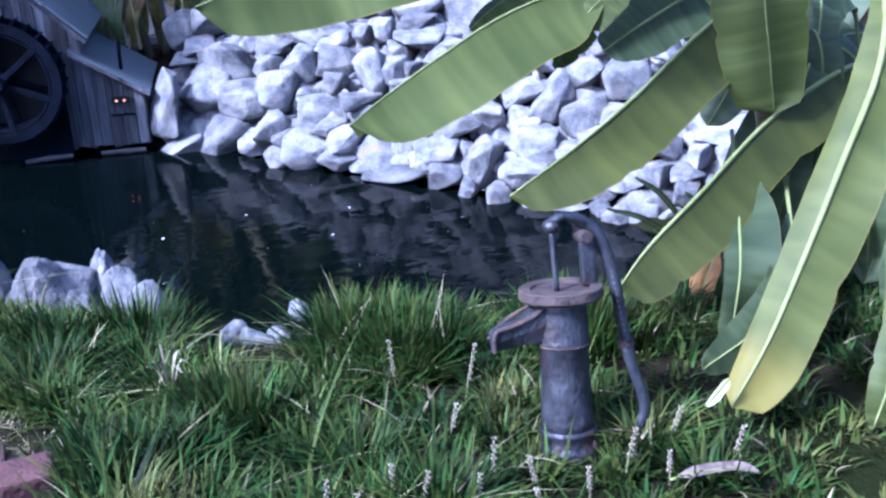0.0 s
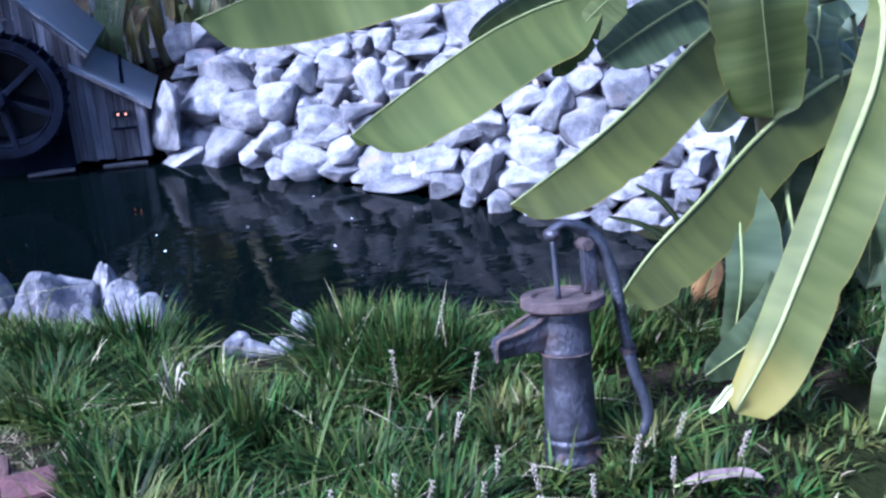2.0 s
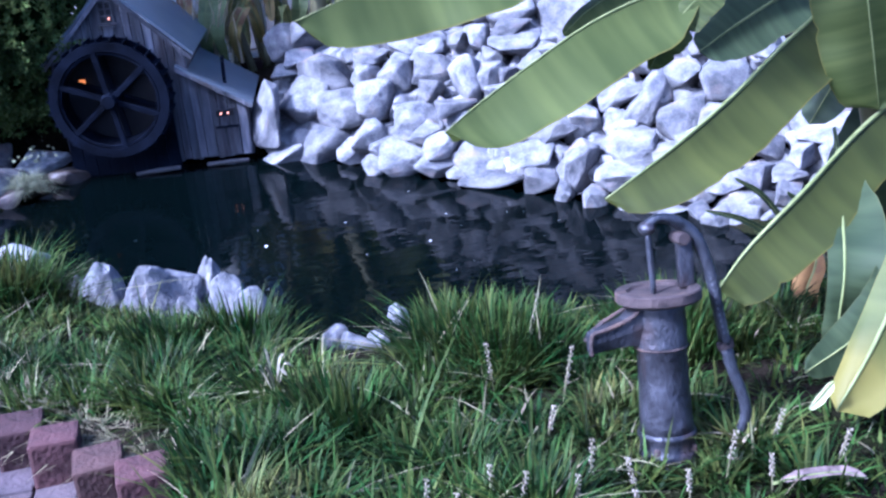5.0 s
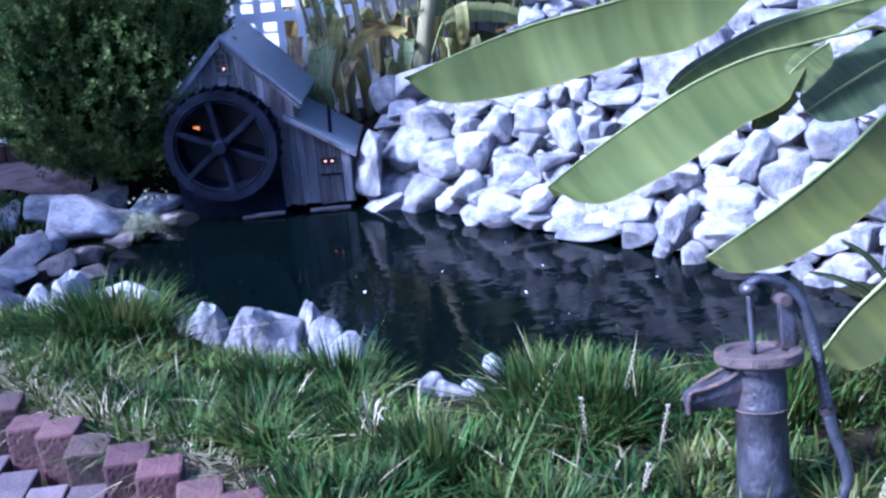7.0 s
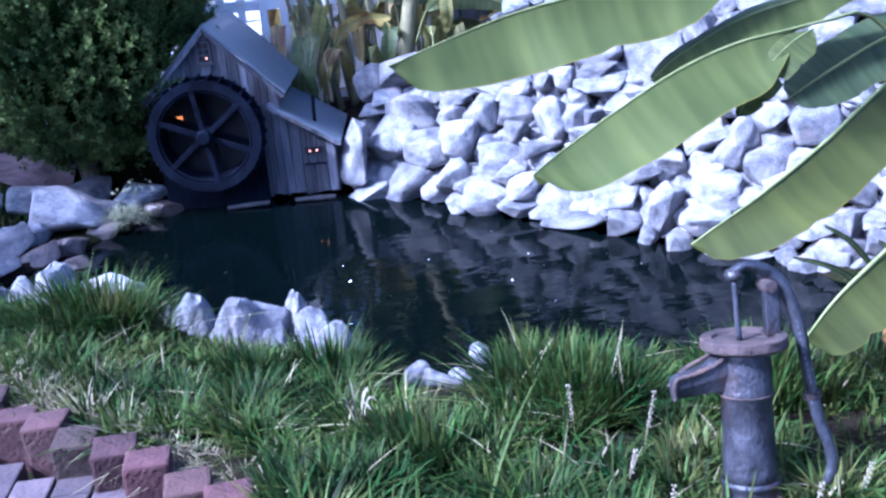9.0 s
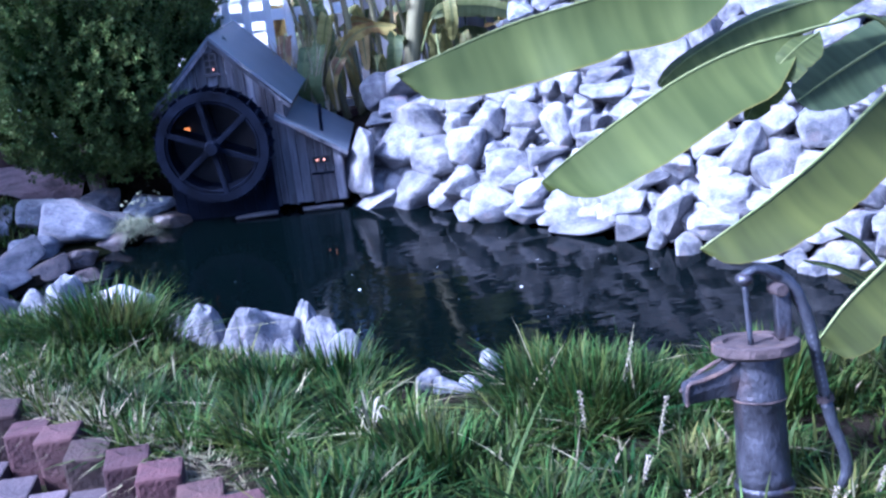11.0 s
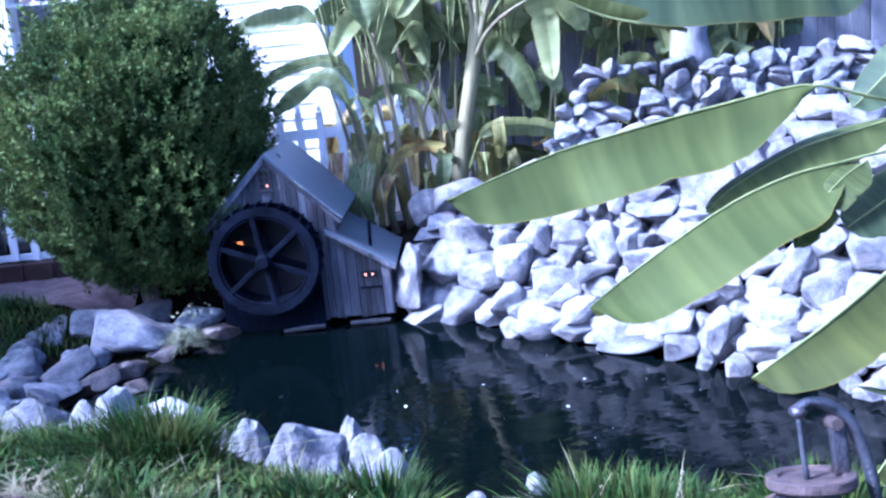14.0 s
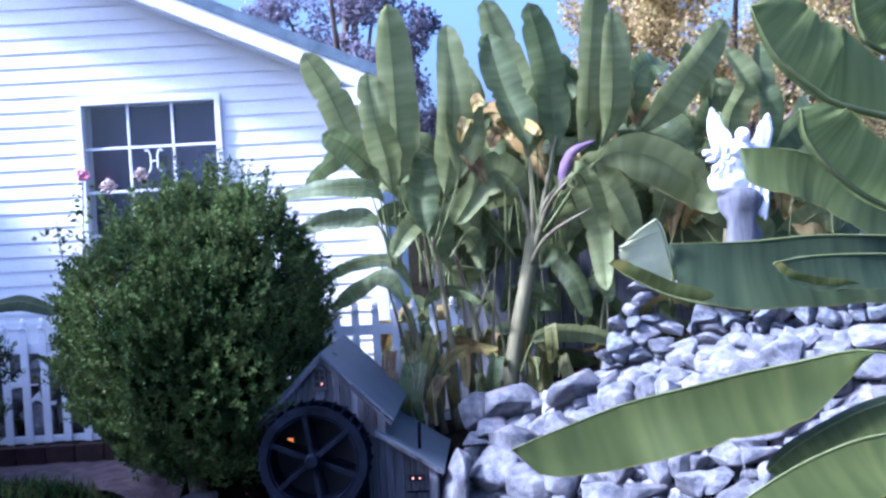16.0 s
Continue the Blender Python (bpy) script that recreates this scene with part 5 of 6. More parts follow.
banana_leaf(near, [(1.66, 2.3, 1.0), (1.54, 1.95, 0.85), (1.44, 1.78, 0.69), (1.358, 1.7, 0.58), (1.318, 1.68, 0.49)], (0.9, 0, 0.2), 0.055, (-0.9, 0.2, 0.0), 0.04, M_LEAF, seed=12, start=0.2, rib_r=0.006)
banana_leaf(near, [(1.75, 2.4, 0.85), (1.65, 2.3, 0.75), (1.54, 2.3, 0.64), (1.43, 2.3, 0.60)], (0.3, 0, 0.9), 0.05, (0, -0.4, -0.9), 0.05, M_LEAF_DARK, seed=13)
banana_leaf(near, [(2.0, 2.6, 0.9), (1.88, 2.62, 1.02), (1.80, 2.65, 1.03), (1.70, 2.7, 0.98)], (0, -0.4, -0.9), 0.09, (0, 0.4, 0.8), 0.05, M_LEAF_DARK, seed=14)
tip_edge = banana_leaf(near, [(1.02, 1.742, 0.628), (1.005, 1.74, 0.614), (0.988, 1.738, 0.596), (0.97, 1.736, 0.58)], (0.6, -0.2, -0.7), 0.012, (-0.6, 0, 0.6), 0.006, M_LEAF_PALE, seed=25, start=0.02, rib_r=0.002, tears=3)
tagged(tip_edge, "pale curled edge of the leaf tip")
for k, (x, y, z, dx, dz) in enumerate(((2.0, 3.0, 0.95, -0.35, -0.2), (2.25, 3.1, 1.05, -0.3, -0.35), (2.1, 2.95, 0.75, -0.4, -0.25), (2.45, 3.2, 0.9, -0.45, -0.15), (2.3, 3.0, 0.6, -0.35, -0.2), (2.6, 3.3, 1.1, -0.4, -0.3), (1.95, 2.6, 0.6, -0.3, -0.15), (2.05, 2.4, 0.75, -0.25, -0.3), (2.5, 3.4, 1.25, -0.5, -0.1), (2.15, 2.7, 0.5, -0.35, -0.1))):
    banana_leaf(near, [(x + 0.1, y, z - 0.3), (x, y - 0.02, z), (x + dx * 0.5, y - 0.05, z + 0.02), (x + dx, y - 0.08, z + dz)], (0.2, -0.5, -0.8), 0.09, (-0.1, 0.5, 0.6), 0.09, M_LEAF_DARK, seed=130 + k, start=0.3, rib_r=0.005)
# upper leaves
banana_leaf(near, [(1.209, 2.45, 1.734), (0.988, 2.35, 1.757), (0.819, 2.3, 1.769), (0.649, 2.27, 1.765), (0.48, 2.25, 1.77)], (0.05, -0.15, -0.95), 0.155, (0, 0.9, -0.3), 0.12, M_LEAF_DARK, seed=15, start=0.05, blunt=0.22, rib_r=0.003)
banana_leaf(near, [(0.486, 2.24, 1.677), (0.472, 2.235, 1.75), (0.461, 2.23, 1.798), (0.447, 2.225, 1.825)], (-1, -0.1, -0.3), 0.105, (0.6, 0.6, 0), 0.01, M_LEAF_PALE, seed=16, rib_r=0.002, tears=1, start=0.0, blunt=0.35, curl=0.1)
banana_leaf(near, [(0.638, 2.22, 1.619), (0.483, 2.21, 1.658), (0.389, 2.2, 1.703), (0.34, 2.2, 1.739)], (0.2, -0.2, 0.9), 0.03, (0, 0.5, 0.2), 0.012, M_LEAF_TIP, seed=27, rib_r=0.003, start=0.0, blunt=0.5)
banana_leaf(near, [(1.099, 2.25, 1.709), (0.907, 2.18, 1.728), (0.754, 2.14, 1.735), (0.655, 2.12, 1.728)], (0.05, -0.2, -0.95), 0.075, (0, 0.8, 0.1), 0.05, M_LEAF_DARK, seed=17, start=0.05, blunt=0.4, rib_r=0.003)
banana_leaf(near, [(0.838, 2.13, 1.668), (0.766, 2.12, 1.668), (0.684, 2.11, 1.689), (0.65, 2.11, 1.727)], (0.3, -0.3, 0.8), 0.022, None, 0.0, M_LEAF_TIP, seed=30, start=0.0, blunt=0.5, rib_r=0.002)
banana_leaf(near, [(1.29, 2.6, 1.718), (1.061, 2.5, 1.838), (0.937, 2.48, 1.925), (0.825, 2.46, 1.964), (0.703, 2.45, 1.975)], (-0.3, -0.2, -0.9), 0.125, (0.2, 0.8, 0.2), 0.05, M_LEAF_SUNLIT, seed=18, start=0.05, blunt=0.25, rib_r=0.003)
banana_leaf(near, [(1.13, 2.35, 1.772), (0.934, 2.25, 1.829), (0.82, 2.2, 1.898), (0.756, 2.18, 1.97), (0.739, 2.17, 2.034)], (0.75, -0.15, 0.6), 0.115, (-0.5, 0.5, -0.2), 0.012, M_LEAF_SUNLIT, seed=20, start=0.02, blunt=0.4, rib_r=0.006)
banana_leaf(near, [(1.217, 2.45, 1.983), (0.913, 2.35, 2.047), (0.828, 2.32, 2.087), (0.743, 2.3, 2.16), (0.683, 2.28, 2.265)], (0.7, 0.1, 0.65), 0.165, (-0.4, 0.6, -0.3), 0.015, M_LEAF_SUNLIT, seed=19, start=0.02, blunt=0.45, rib_r=0.007)
banana_leaf(near, [(1.067, 2.3, 2.125), (0.912, 2.2, 2.152), (0.87, 2.18, 2.197), (0.85, 2.16, 2.262)], (0.9, 0, 0.2), 0.09, (-0.4, 0.5, 0), 0.01, M_LEAF_SUNLIT, seed=21, start=0.02, rib_r=0.006)
second = thing("banana_plant", "slender young banana stem behind the large plant", "banana plant")
stem(second, [(2.0, 2.78, 0.2), (1.93, 2.78, 0.6), (1.87, 2.8, 0.9), (1.82, 2.8, 1.3)], [0.04, 0.03, 0.022, 0.015])
banana_leaf(second, [(1.82, 2.8, 1.3), (1.7, 2.85, 1.5), (1.5, 2.9, 1.5), (1.3, 2.9, 1.35)], (0, -0.3, -0.9), 0.1, (0, 0.5, 0.5), 0.09, M_LEAF_DARK, seed=22)
withered = thing("withered_leaf", "curled orange-brown withered leaf hanging over the bank", "leaf", (1.42, 2.5, 0.0))
banana_leaf(withered, [(0.05, 0.04, 0.54), (0.02, 0, 0.485), (-0.012, -0.02, 0.43), (0.0, -0.02, 0.36), (0.045, -0.01, 0.29)], (-0.8, -0.3, 0), 0.035, (0.8, -0.5, 0), 0.03, M_WITHER, seed=23, rib_r=0.003, curl=0.6)

under_rng = random.Random(61)
for k in range(16):
    x, y, z = under_rng.uniform(1.6, 2.15), under_rng.uniform(2.15, 2.75), under_rng.uniform(0.7, 1.15)
    dx, fall = under_rng.uniform(-0.22, 0.12), under_rng.uniform(0.25, 0.5)
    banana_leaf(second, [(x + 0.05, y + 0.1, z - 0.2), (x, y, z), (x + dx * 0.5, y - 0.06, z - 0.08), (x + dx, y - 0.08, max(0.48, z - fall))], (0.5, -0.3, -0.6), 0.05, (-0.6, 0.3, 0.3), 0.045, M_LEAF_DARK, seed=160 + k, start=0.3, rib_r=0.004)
brown = thing("withered_leaf", "shrivelled brown dead leaf hanging under the banana plant", "leaf", (1.62, 2.36, 0.0))
banana_leaf(brown, [(0.07, 0.0, 0.54), (0.055, -0.03, 0.48), (0.04, -0.06, 0.40), (0.0, -0.06, 0.32)], (-0.8, -0.3, 0), 0.04, (0.8, -0.4, 0), 0.035, M_WITHER, seed=26, rib_r=0.003)

dry_leaf = thing("dry_leaf", "pinkish brown dry leaf lying on the grass", "leaf", (0.937, 1.626, 0.50))
banana_leaf(dry_leaf, [(-0.085, 0.02, 0.0), (-0.03, 0.01, 0.012), (0.04, 0.0, 0.012), (0.085, -0.01, -0.005)], (0.1, -1, 0.2), 0.009, (0, 1, 0.6), 0.012, M_DRY, seed=24, rib_r=0.002)
for x, y, s in ((1.59, 2.93, 0.13), (1.50, 2.98, 0.1), (0.73, 2.99, 0.06), (0.87, 2.97, 0.055), (1.8, 3.12, 0.14)):
    tagged(rock(None, x, y, 0.13, s * 1.3, s, 0), "small pale rock half hidden in the bank grass", "rock", "rocks round the pond")

strap_plant = thing("strap_leaf_plant", "dark green strap leaves at the water's edge", "plant", (1.86, 3.2, 0.1))
for k, (dx, dy, tall, lean) in enumerate(((0.0, 0.0, 0.42, -0.32), (0.05, -0.04, 0.36, -0.2), (0.02, 0.05, 0.30, -0.42), (0.1, -0.08, 0.3, 0.14), (-0.04, -0.1, 0.26, -0.25), (0.08, 0.06, 0.34, 0.05))):
    banana_leaf(strap_plant, [(dx, dy, 0.0), (dx + lean * 0.3, dy, tall * 0.45), (dx + lean * 0.65, dy - 0.02, tall * 0.8), (dx + lean, dy - 0.03, tall)], (0.8, -0.3, 0.3), 0.012, (-0.8, -0.3, -0.3), 0.012, M_LEAF_DARK, seed=500 + k, start=0.0, rib_r=0.002)
for x, y in ((-0.02, 2.37),):
    head = thing("dry_seed_head", "bleached dry seed head standing in the grass", "grass", (x, y, float(ground_height(x, y))), "dry seed heads")
    for k in range(7):
        a = 0.9 * k
        banana_leaf(head, [(0, 0, 0.02), (0.012 * math.cos(a), 0.012 * math.sin(a), 0.07), (0.03 * math.cos(a), 0.03 * math.sin(a), 0.12), (0.05 * math.cos(a), 0.05 * math.sin(a), 0.11 + 0.02 * (k % 3))], (math.sin(a), -math.cos(a), 0.2), 0.003, (-math.sin(a), math.cos(a), 0.2), 0.003, M_SEED, seed=520 + k, start=0.2, rib_r=0.001)

GROVE = "banana plants behind the mill"


def grove_plant(label, stems):
    plant = thing("banana_plant", label, "banana plant", group=GROVE)
    for pts, radii in stems:
        stem(plant, pts, radii)
    return plant


ga = grove_plant("leaning banana plant with spreading dark leaves", [
    ([(0.0, 7.1, 0.3), (-0.08, 7.1, 0.7), (-0.18, 7.1, 1.05), (-0.33, 7.1, 1.5)], [0.028, 0.025, 0.02, 0.014]),
    ([(0.1, 7.15, 0.3), (0.09, 7.12, 0.8), (0.04, 7.1, 1.3), (-0.02, 7.1, 1.7)], [0.026, 0.023, 0.018, 0.012]),
    ([(-0.1, 7.05, 0.3), (-0.1, 7.0, 0.7), (-0.2, 7.0, 1.2)], [0.022, 0.018, 0.012])])
gb = grove_plant("tall banana plant with a purple flower bud", [
    ([(0.45, 7.1, 0.45), (0.53, 7.1, 0.9), (0.62, 7.1, 1.3), (0.685, 7.1, 1.6), (0.70, 7.1, 1.72)], [0.06, 0.056, 0.052, 0.056, 0.04]),
    ([(0.28, 7.2, 0.4), (0.26, 7.2, 1.0), (0.13, 7.15, 1.6)], [0.022, 0.018, 0.012])])
gc = grove_plant("farther banana clump with upright leaves", [([(2.1, 7.2, 0.6), (2.1, 7.2, 1.4), (2.15, 7.15, 2.0)], [0.06, 0.05, 0.03])])


def fan(plant, rib, wide, mats=None, seed=1, tilt=0.5, y=0.0, start=0.12):
    """A leaf of the grove, its two halves spread across the rib."""
    a, b = Vector(rib[0]), Vector(rib[-1])
    d = (b - a).normalized()
    across = d.cross(Vector((0, 1, 0)))
    across = (across if across.z < 0 else -across).normalized()
    lift = Vector((0, -0.6, 0.1)) * tilt
    bow = [(p[0], p[1] + y + 0.12 * math.sin(k * 1.3 + seed), p[2]) for k, p in enumerate(rib)]
    banana_leaf(plant, bow, across + lift, wide, -across + lift, wide * 0.9, mats or M_GROVE_DARK, seed, start, 0.45, 0.005, 4, 0.0, 0.3, 0.22)


Y = 7.1
# leaf stalks that part from the top of the thick stem
for pts in ([(0.67, 7.08, 1.52), (0.655, 7.08, 1.8), (0.60, 7.09, 2.02)], [(0.69, 7.08, 1.6), (0.70, 7.07, 2.0), (0.67, 7.1, 2.4)], [(0.69, 7.08, 1.58), (0.79, 7.06, 1.9), (0.94, 7.0, 2.04)],
            [(0.67, 7.06, 1.48), (0.74, 6.98, 1.62), (0.86, 6.9, 1.73), (1.06, 6.8, 1.84)], [(0.69, 7.08, 1.6), (0.80, 7.08, 2.0), (0.89, 7.1, 2.36)], [(0.69, 7.08, 1.56), (0.80, 6.98, 1.88), (0.95, 6.8, 2.07)]):
    stem(gb, pts, [0.024, 0.016, 0.009] if len(pts) == 3 else [0.02, 0.015, 0.012, 0.007])
fan(gb, [(-0.03, 6.95, 0.72), (0.064, 6.88, 0.85), (0.206, 6.85, 0.925), (0.39, 6.85, 0.93)], 0.05, M_LEAF_YELLOW, 50, 0.3, start=0.1)
fan(ga, [(-0.06, 7.0, 0.85), (-0.085, 6.92, 0.91), (-0.145, 6.9, 0.817), (-0.184, 6.9, 0.633), (-0.158, 6.9, 0.42)], 0.05, None, 51, 0.2, start=0.15)
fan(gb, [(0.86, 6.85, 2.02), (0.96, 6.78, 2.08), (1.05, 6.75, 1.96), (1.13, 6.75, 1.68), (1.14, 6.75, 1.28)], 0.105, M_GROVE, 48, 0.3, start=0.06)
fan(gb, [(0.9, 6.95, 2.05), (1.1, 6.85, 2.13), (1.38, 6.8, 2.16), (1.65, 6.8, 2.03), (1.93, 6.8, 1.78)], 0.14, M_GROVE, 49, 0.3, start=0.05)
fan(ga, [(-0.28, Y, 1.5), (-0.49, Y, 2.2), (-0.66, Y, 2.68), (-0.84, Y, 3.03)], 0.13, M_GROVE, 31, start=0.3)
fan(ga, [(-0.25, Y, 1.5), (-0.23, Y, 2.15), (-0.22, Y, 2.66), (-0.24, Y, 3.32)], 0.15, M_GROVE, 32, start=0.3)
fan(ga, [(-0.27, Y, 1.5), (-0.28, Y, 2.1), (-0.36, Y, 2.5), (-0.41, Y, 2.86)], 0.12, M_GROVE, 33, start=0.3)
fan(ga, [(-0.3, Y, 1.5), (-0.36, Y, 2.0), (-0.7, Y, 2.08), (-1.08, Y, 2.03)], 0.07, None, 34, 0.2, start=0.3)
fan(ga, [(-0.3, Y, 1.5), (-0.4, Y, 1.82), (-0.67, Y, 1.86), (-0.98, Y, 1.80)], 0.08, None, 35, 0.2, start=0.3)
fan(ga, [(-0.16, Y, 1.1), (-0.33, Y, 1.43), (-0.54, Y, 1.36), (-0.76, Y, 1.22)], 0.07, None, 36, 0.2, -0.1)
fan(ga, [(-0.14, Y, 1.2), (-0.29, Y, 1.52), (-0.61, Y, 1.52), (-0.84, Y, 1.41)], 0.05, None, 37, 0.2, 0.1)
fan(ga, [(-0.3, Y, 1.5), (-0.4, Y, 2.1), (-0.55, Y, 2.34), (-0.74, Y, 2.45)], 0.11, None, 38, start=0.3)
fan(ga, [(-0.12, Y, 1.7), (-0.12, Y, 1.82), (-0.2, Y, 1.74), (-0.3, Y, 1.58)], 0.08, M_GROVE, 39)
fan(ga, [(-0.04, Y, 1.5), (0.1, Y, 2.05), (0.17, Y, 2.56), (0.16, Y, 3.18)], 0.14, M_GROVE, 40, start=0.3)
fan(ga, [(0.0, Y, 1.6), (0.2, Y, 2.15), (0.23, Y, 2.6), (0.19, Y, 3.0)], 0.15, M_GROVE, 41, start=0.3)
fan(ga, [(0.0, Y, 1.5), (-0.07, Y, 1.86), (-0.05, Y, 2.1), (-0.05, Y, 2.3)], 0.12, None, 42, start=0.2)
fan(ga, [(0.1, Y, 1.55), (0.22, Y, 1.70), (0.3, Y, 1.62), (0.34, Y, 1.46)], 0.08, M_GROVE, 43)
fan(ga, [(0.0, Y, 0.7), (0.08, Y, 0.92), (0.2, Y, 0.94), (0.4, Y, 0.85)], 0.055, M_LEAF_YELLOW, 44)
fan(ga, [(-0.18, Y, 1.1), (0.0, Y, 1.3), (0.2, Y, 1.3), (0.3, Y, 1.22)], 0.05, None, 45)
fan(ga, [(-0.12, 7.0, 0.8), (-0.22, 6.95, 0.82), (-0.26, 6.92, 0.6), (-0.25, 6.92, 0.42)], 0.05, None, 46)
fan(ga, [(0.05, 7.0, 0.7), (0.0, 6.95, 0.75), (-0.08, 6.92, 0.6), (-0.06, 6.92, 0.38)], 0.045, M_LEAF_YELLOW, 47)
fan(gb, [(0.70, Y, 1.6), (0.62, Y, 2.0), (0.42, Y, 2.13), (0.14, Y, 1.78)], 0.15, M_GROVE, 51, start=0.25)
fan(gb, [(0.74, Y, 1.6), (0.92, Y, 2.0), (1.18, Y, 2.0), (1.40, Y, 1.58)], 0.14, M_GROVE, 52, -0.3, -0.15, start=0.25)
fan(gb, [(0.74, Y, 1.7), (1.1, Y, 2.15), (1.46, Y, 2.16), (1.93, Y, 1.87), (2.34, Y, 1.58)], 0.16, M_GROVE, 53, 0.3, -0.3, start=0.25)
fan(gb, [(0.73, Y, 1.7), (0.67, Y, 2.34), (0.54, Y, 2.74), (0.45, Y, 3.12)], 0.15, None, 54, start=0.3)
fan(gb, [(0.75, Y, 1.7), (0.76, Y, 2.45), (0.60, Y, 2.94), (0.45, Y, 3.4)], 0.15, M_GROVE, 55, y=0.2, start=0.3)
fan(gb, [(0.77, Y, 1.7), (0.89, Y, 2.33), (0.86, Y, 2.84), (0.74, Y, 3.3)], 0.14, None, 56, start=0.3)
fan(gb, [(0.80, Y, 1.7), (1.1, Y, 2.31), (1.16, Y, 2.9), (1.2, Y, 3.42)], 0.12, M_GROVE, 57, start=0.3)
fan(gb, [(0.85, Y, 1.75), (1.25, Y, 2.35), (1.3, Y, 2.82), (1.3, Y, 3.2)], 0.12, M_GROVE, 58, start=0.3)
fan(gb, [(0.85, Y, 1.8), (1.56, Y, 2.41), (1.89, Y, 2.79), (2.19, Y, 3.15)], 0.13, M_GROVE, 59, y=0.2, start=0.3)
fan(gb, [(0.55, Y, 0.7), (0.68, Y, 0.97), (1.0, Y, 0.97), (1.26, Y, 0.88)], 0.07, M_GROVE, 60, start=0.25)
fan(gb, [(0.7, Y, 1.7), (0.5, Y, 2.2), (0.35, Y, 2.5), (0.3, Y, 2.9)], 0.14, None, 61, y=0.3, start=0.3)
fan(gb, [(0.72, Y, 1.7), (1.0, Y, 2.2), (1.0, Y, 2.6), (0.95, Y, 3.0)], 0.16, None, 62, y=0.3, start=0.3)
fan(gb, [(0.6, Y, 1.5), (0.35, Y, 1.85), (0.3, Y, 1.7), (0.3, Y, 1.4)], 0.09, None, 63, y=0.25)
fan(gb, [(0.64, Y, 1.3), (0.85, Y, 1.5), (1.0, Y, 1.35), (1.1, Y, 1.05)], 0.1, None, 64, y=0.3)
fan(gb, [(0.5, Y, 0.6), (0.4, Y, 0.85), (0.36, Y, 0.7), (0.33, Y, 0.45)], 0.06, None, 65)
fan(gb, [(0.45, Y, 1.9), (0.3, Y, 2.2), (0.22, Y, 2.3), (0.15, Y, 2.25)], 0.06, M_LEAF_YELLOW, 66)
fan(gc, [(2.1, Y, 1.6), (2.12, Y, 2.38), (2.21, Y, 2.65), (2.1, Y, 2.9)], 0.12, M_GROVE, 71)
fan(gc, [(2.15, Y, 1.6), (2.36, Y, 2.37), (2.33, Y, 2.65), (2.38, Y, 2.95)], 0.1, None, 72)
fan(gc, [(2.1, Y, 1.8), (1.8, Y, 2.3), (1.6, Y, 2.4), (1.4, Y, 2.3)], 0.12, None, 73, y=0.3)
fan(gc, [(2.1, Y, 1.8), (2.6, Y, 2.3), (2.9, Y, 2.4), (3.2, Y, 2.2)], 0.13, None, 74, y=0.2)
fan(gc, [(2.1, Y, 1.5), (1.8, Y, 1.9), (1.6, Y, 1.8), (1.5, Y, 1.5)], 0.12, None, 75, y=0.3)
fan(gc, [(2.1, Y, 1.7), (2.5, Y, 2.1), (2.8, Y, 2.0), (3.0, Y, 1.7)], 0.13, None, 76, y=0.2)
deep_rng = random.Random(77)
for k in range(70):
    x = deep_rng.uniform(-0.2, 3.0)
    z = deep_rng.uniform(0.9, 2.1)
    dx, up = deep_rng.uniform(-0.5, 0.5), deep_rng.uniform(0.2, 0.8)
    fan((ga, gb, gc)[0 if x < 0.3 else 1 if x < 1.6 else 2], [(x, 7.45, z - 0.3), (x + dx * 0.4, 7.45, z + up * 0.6), (x + dx, 7.45, z + up), (x + dx * 1.7, 7.45, z + up * deep_rng.uniform(0.5, 1.1))],
        deep_rng.uniform(0.09, 0.15), deep_rng.choice((None, None, None, None, None, M_GROVE, M_GROVE, M_GROVE, M_GROVE, M_LEAF_YELLOW)), 100 + k, deep_rng.uniform(-0.4, 0.5), deep_rng.uniform(-0.1, 0.2), start=0.2)
for k in range(12):
    x = deep_rng.uniform(-0.25, 1.3)
    stem(ga if x < 0.3 else gb, [(x, 7.3, 0.3), (x + deep_rng.uniform(-0.1, 0.1), 7.3, 0.9), (x + deep_rng.uniform(-0.25, 0.25), 7.3, 1.6)], [0.022, 0.014, 0.003])
for k in range(44):
    x, z = deep_rng.uniform(-0.3, 2.2), deep_rng.uniform(0.45, 1.15)
    dx, up = deep_rng.uniform(-0.35, 0.35), deep_rng.uniform(0.1, 0.45)
    fan(ga if x < 0.3 else gb if x < 1.6 else gc, [(x, 7.5, z - 0.2), (x + dx * 0.3, 7.48, z + up * 0.7), (x + dx * 0.8, 7.45, z + up), (x + dx * 1.3, 7.45, z + up * deep_rng.uniform(0.1, 0.9))],
        deep_rng.uniform(0.06, 0.12), deep_rng.choice((None, None, None, None, M_GROVE, M_LEAF_YELLOW)), 200 + k, deep_rng.uniform(-0.4, 0.5), deep_rng.uniform(-0.1, 0.1), start=0.2)
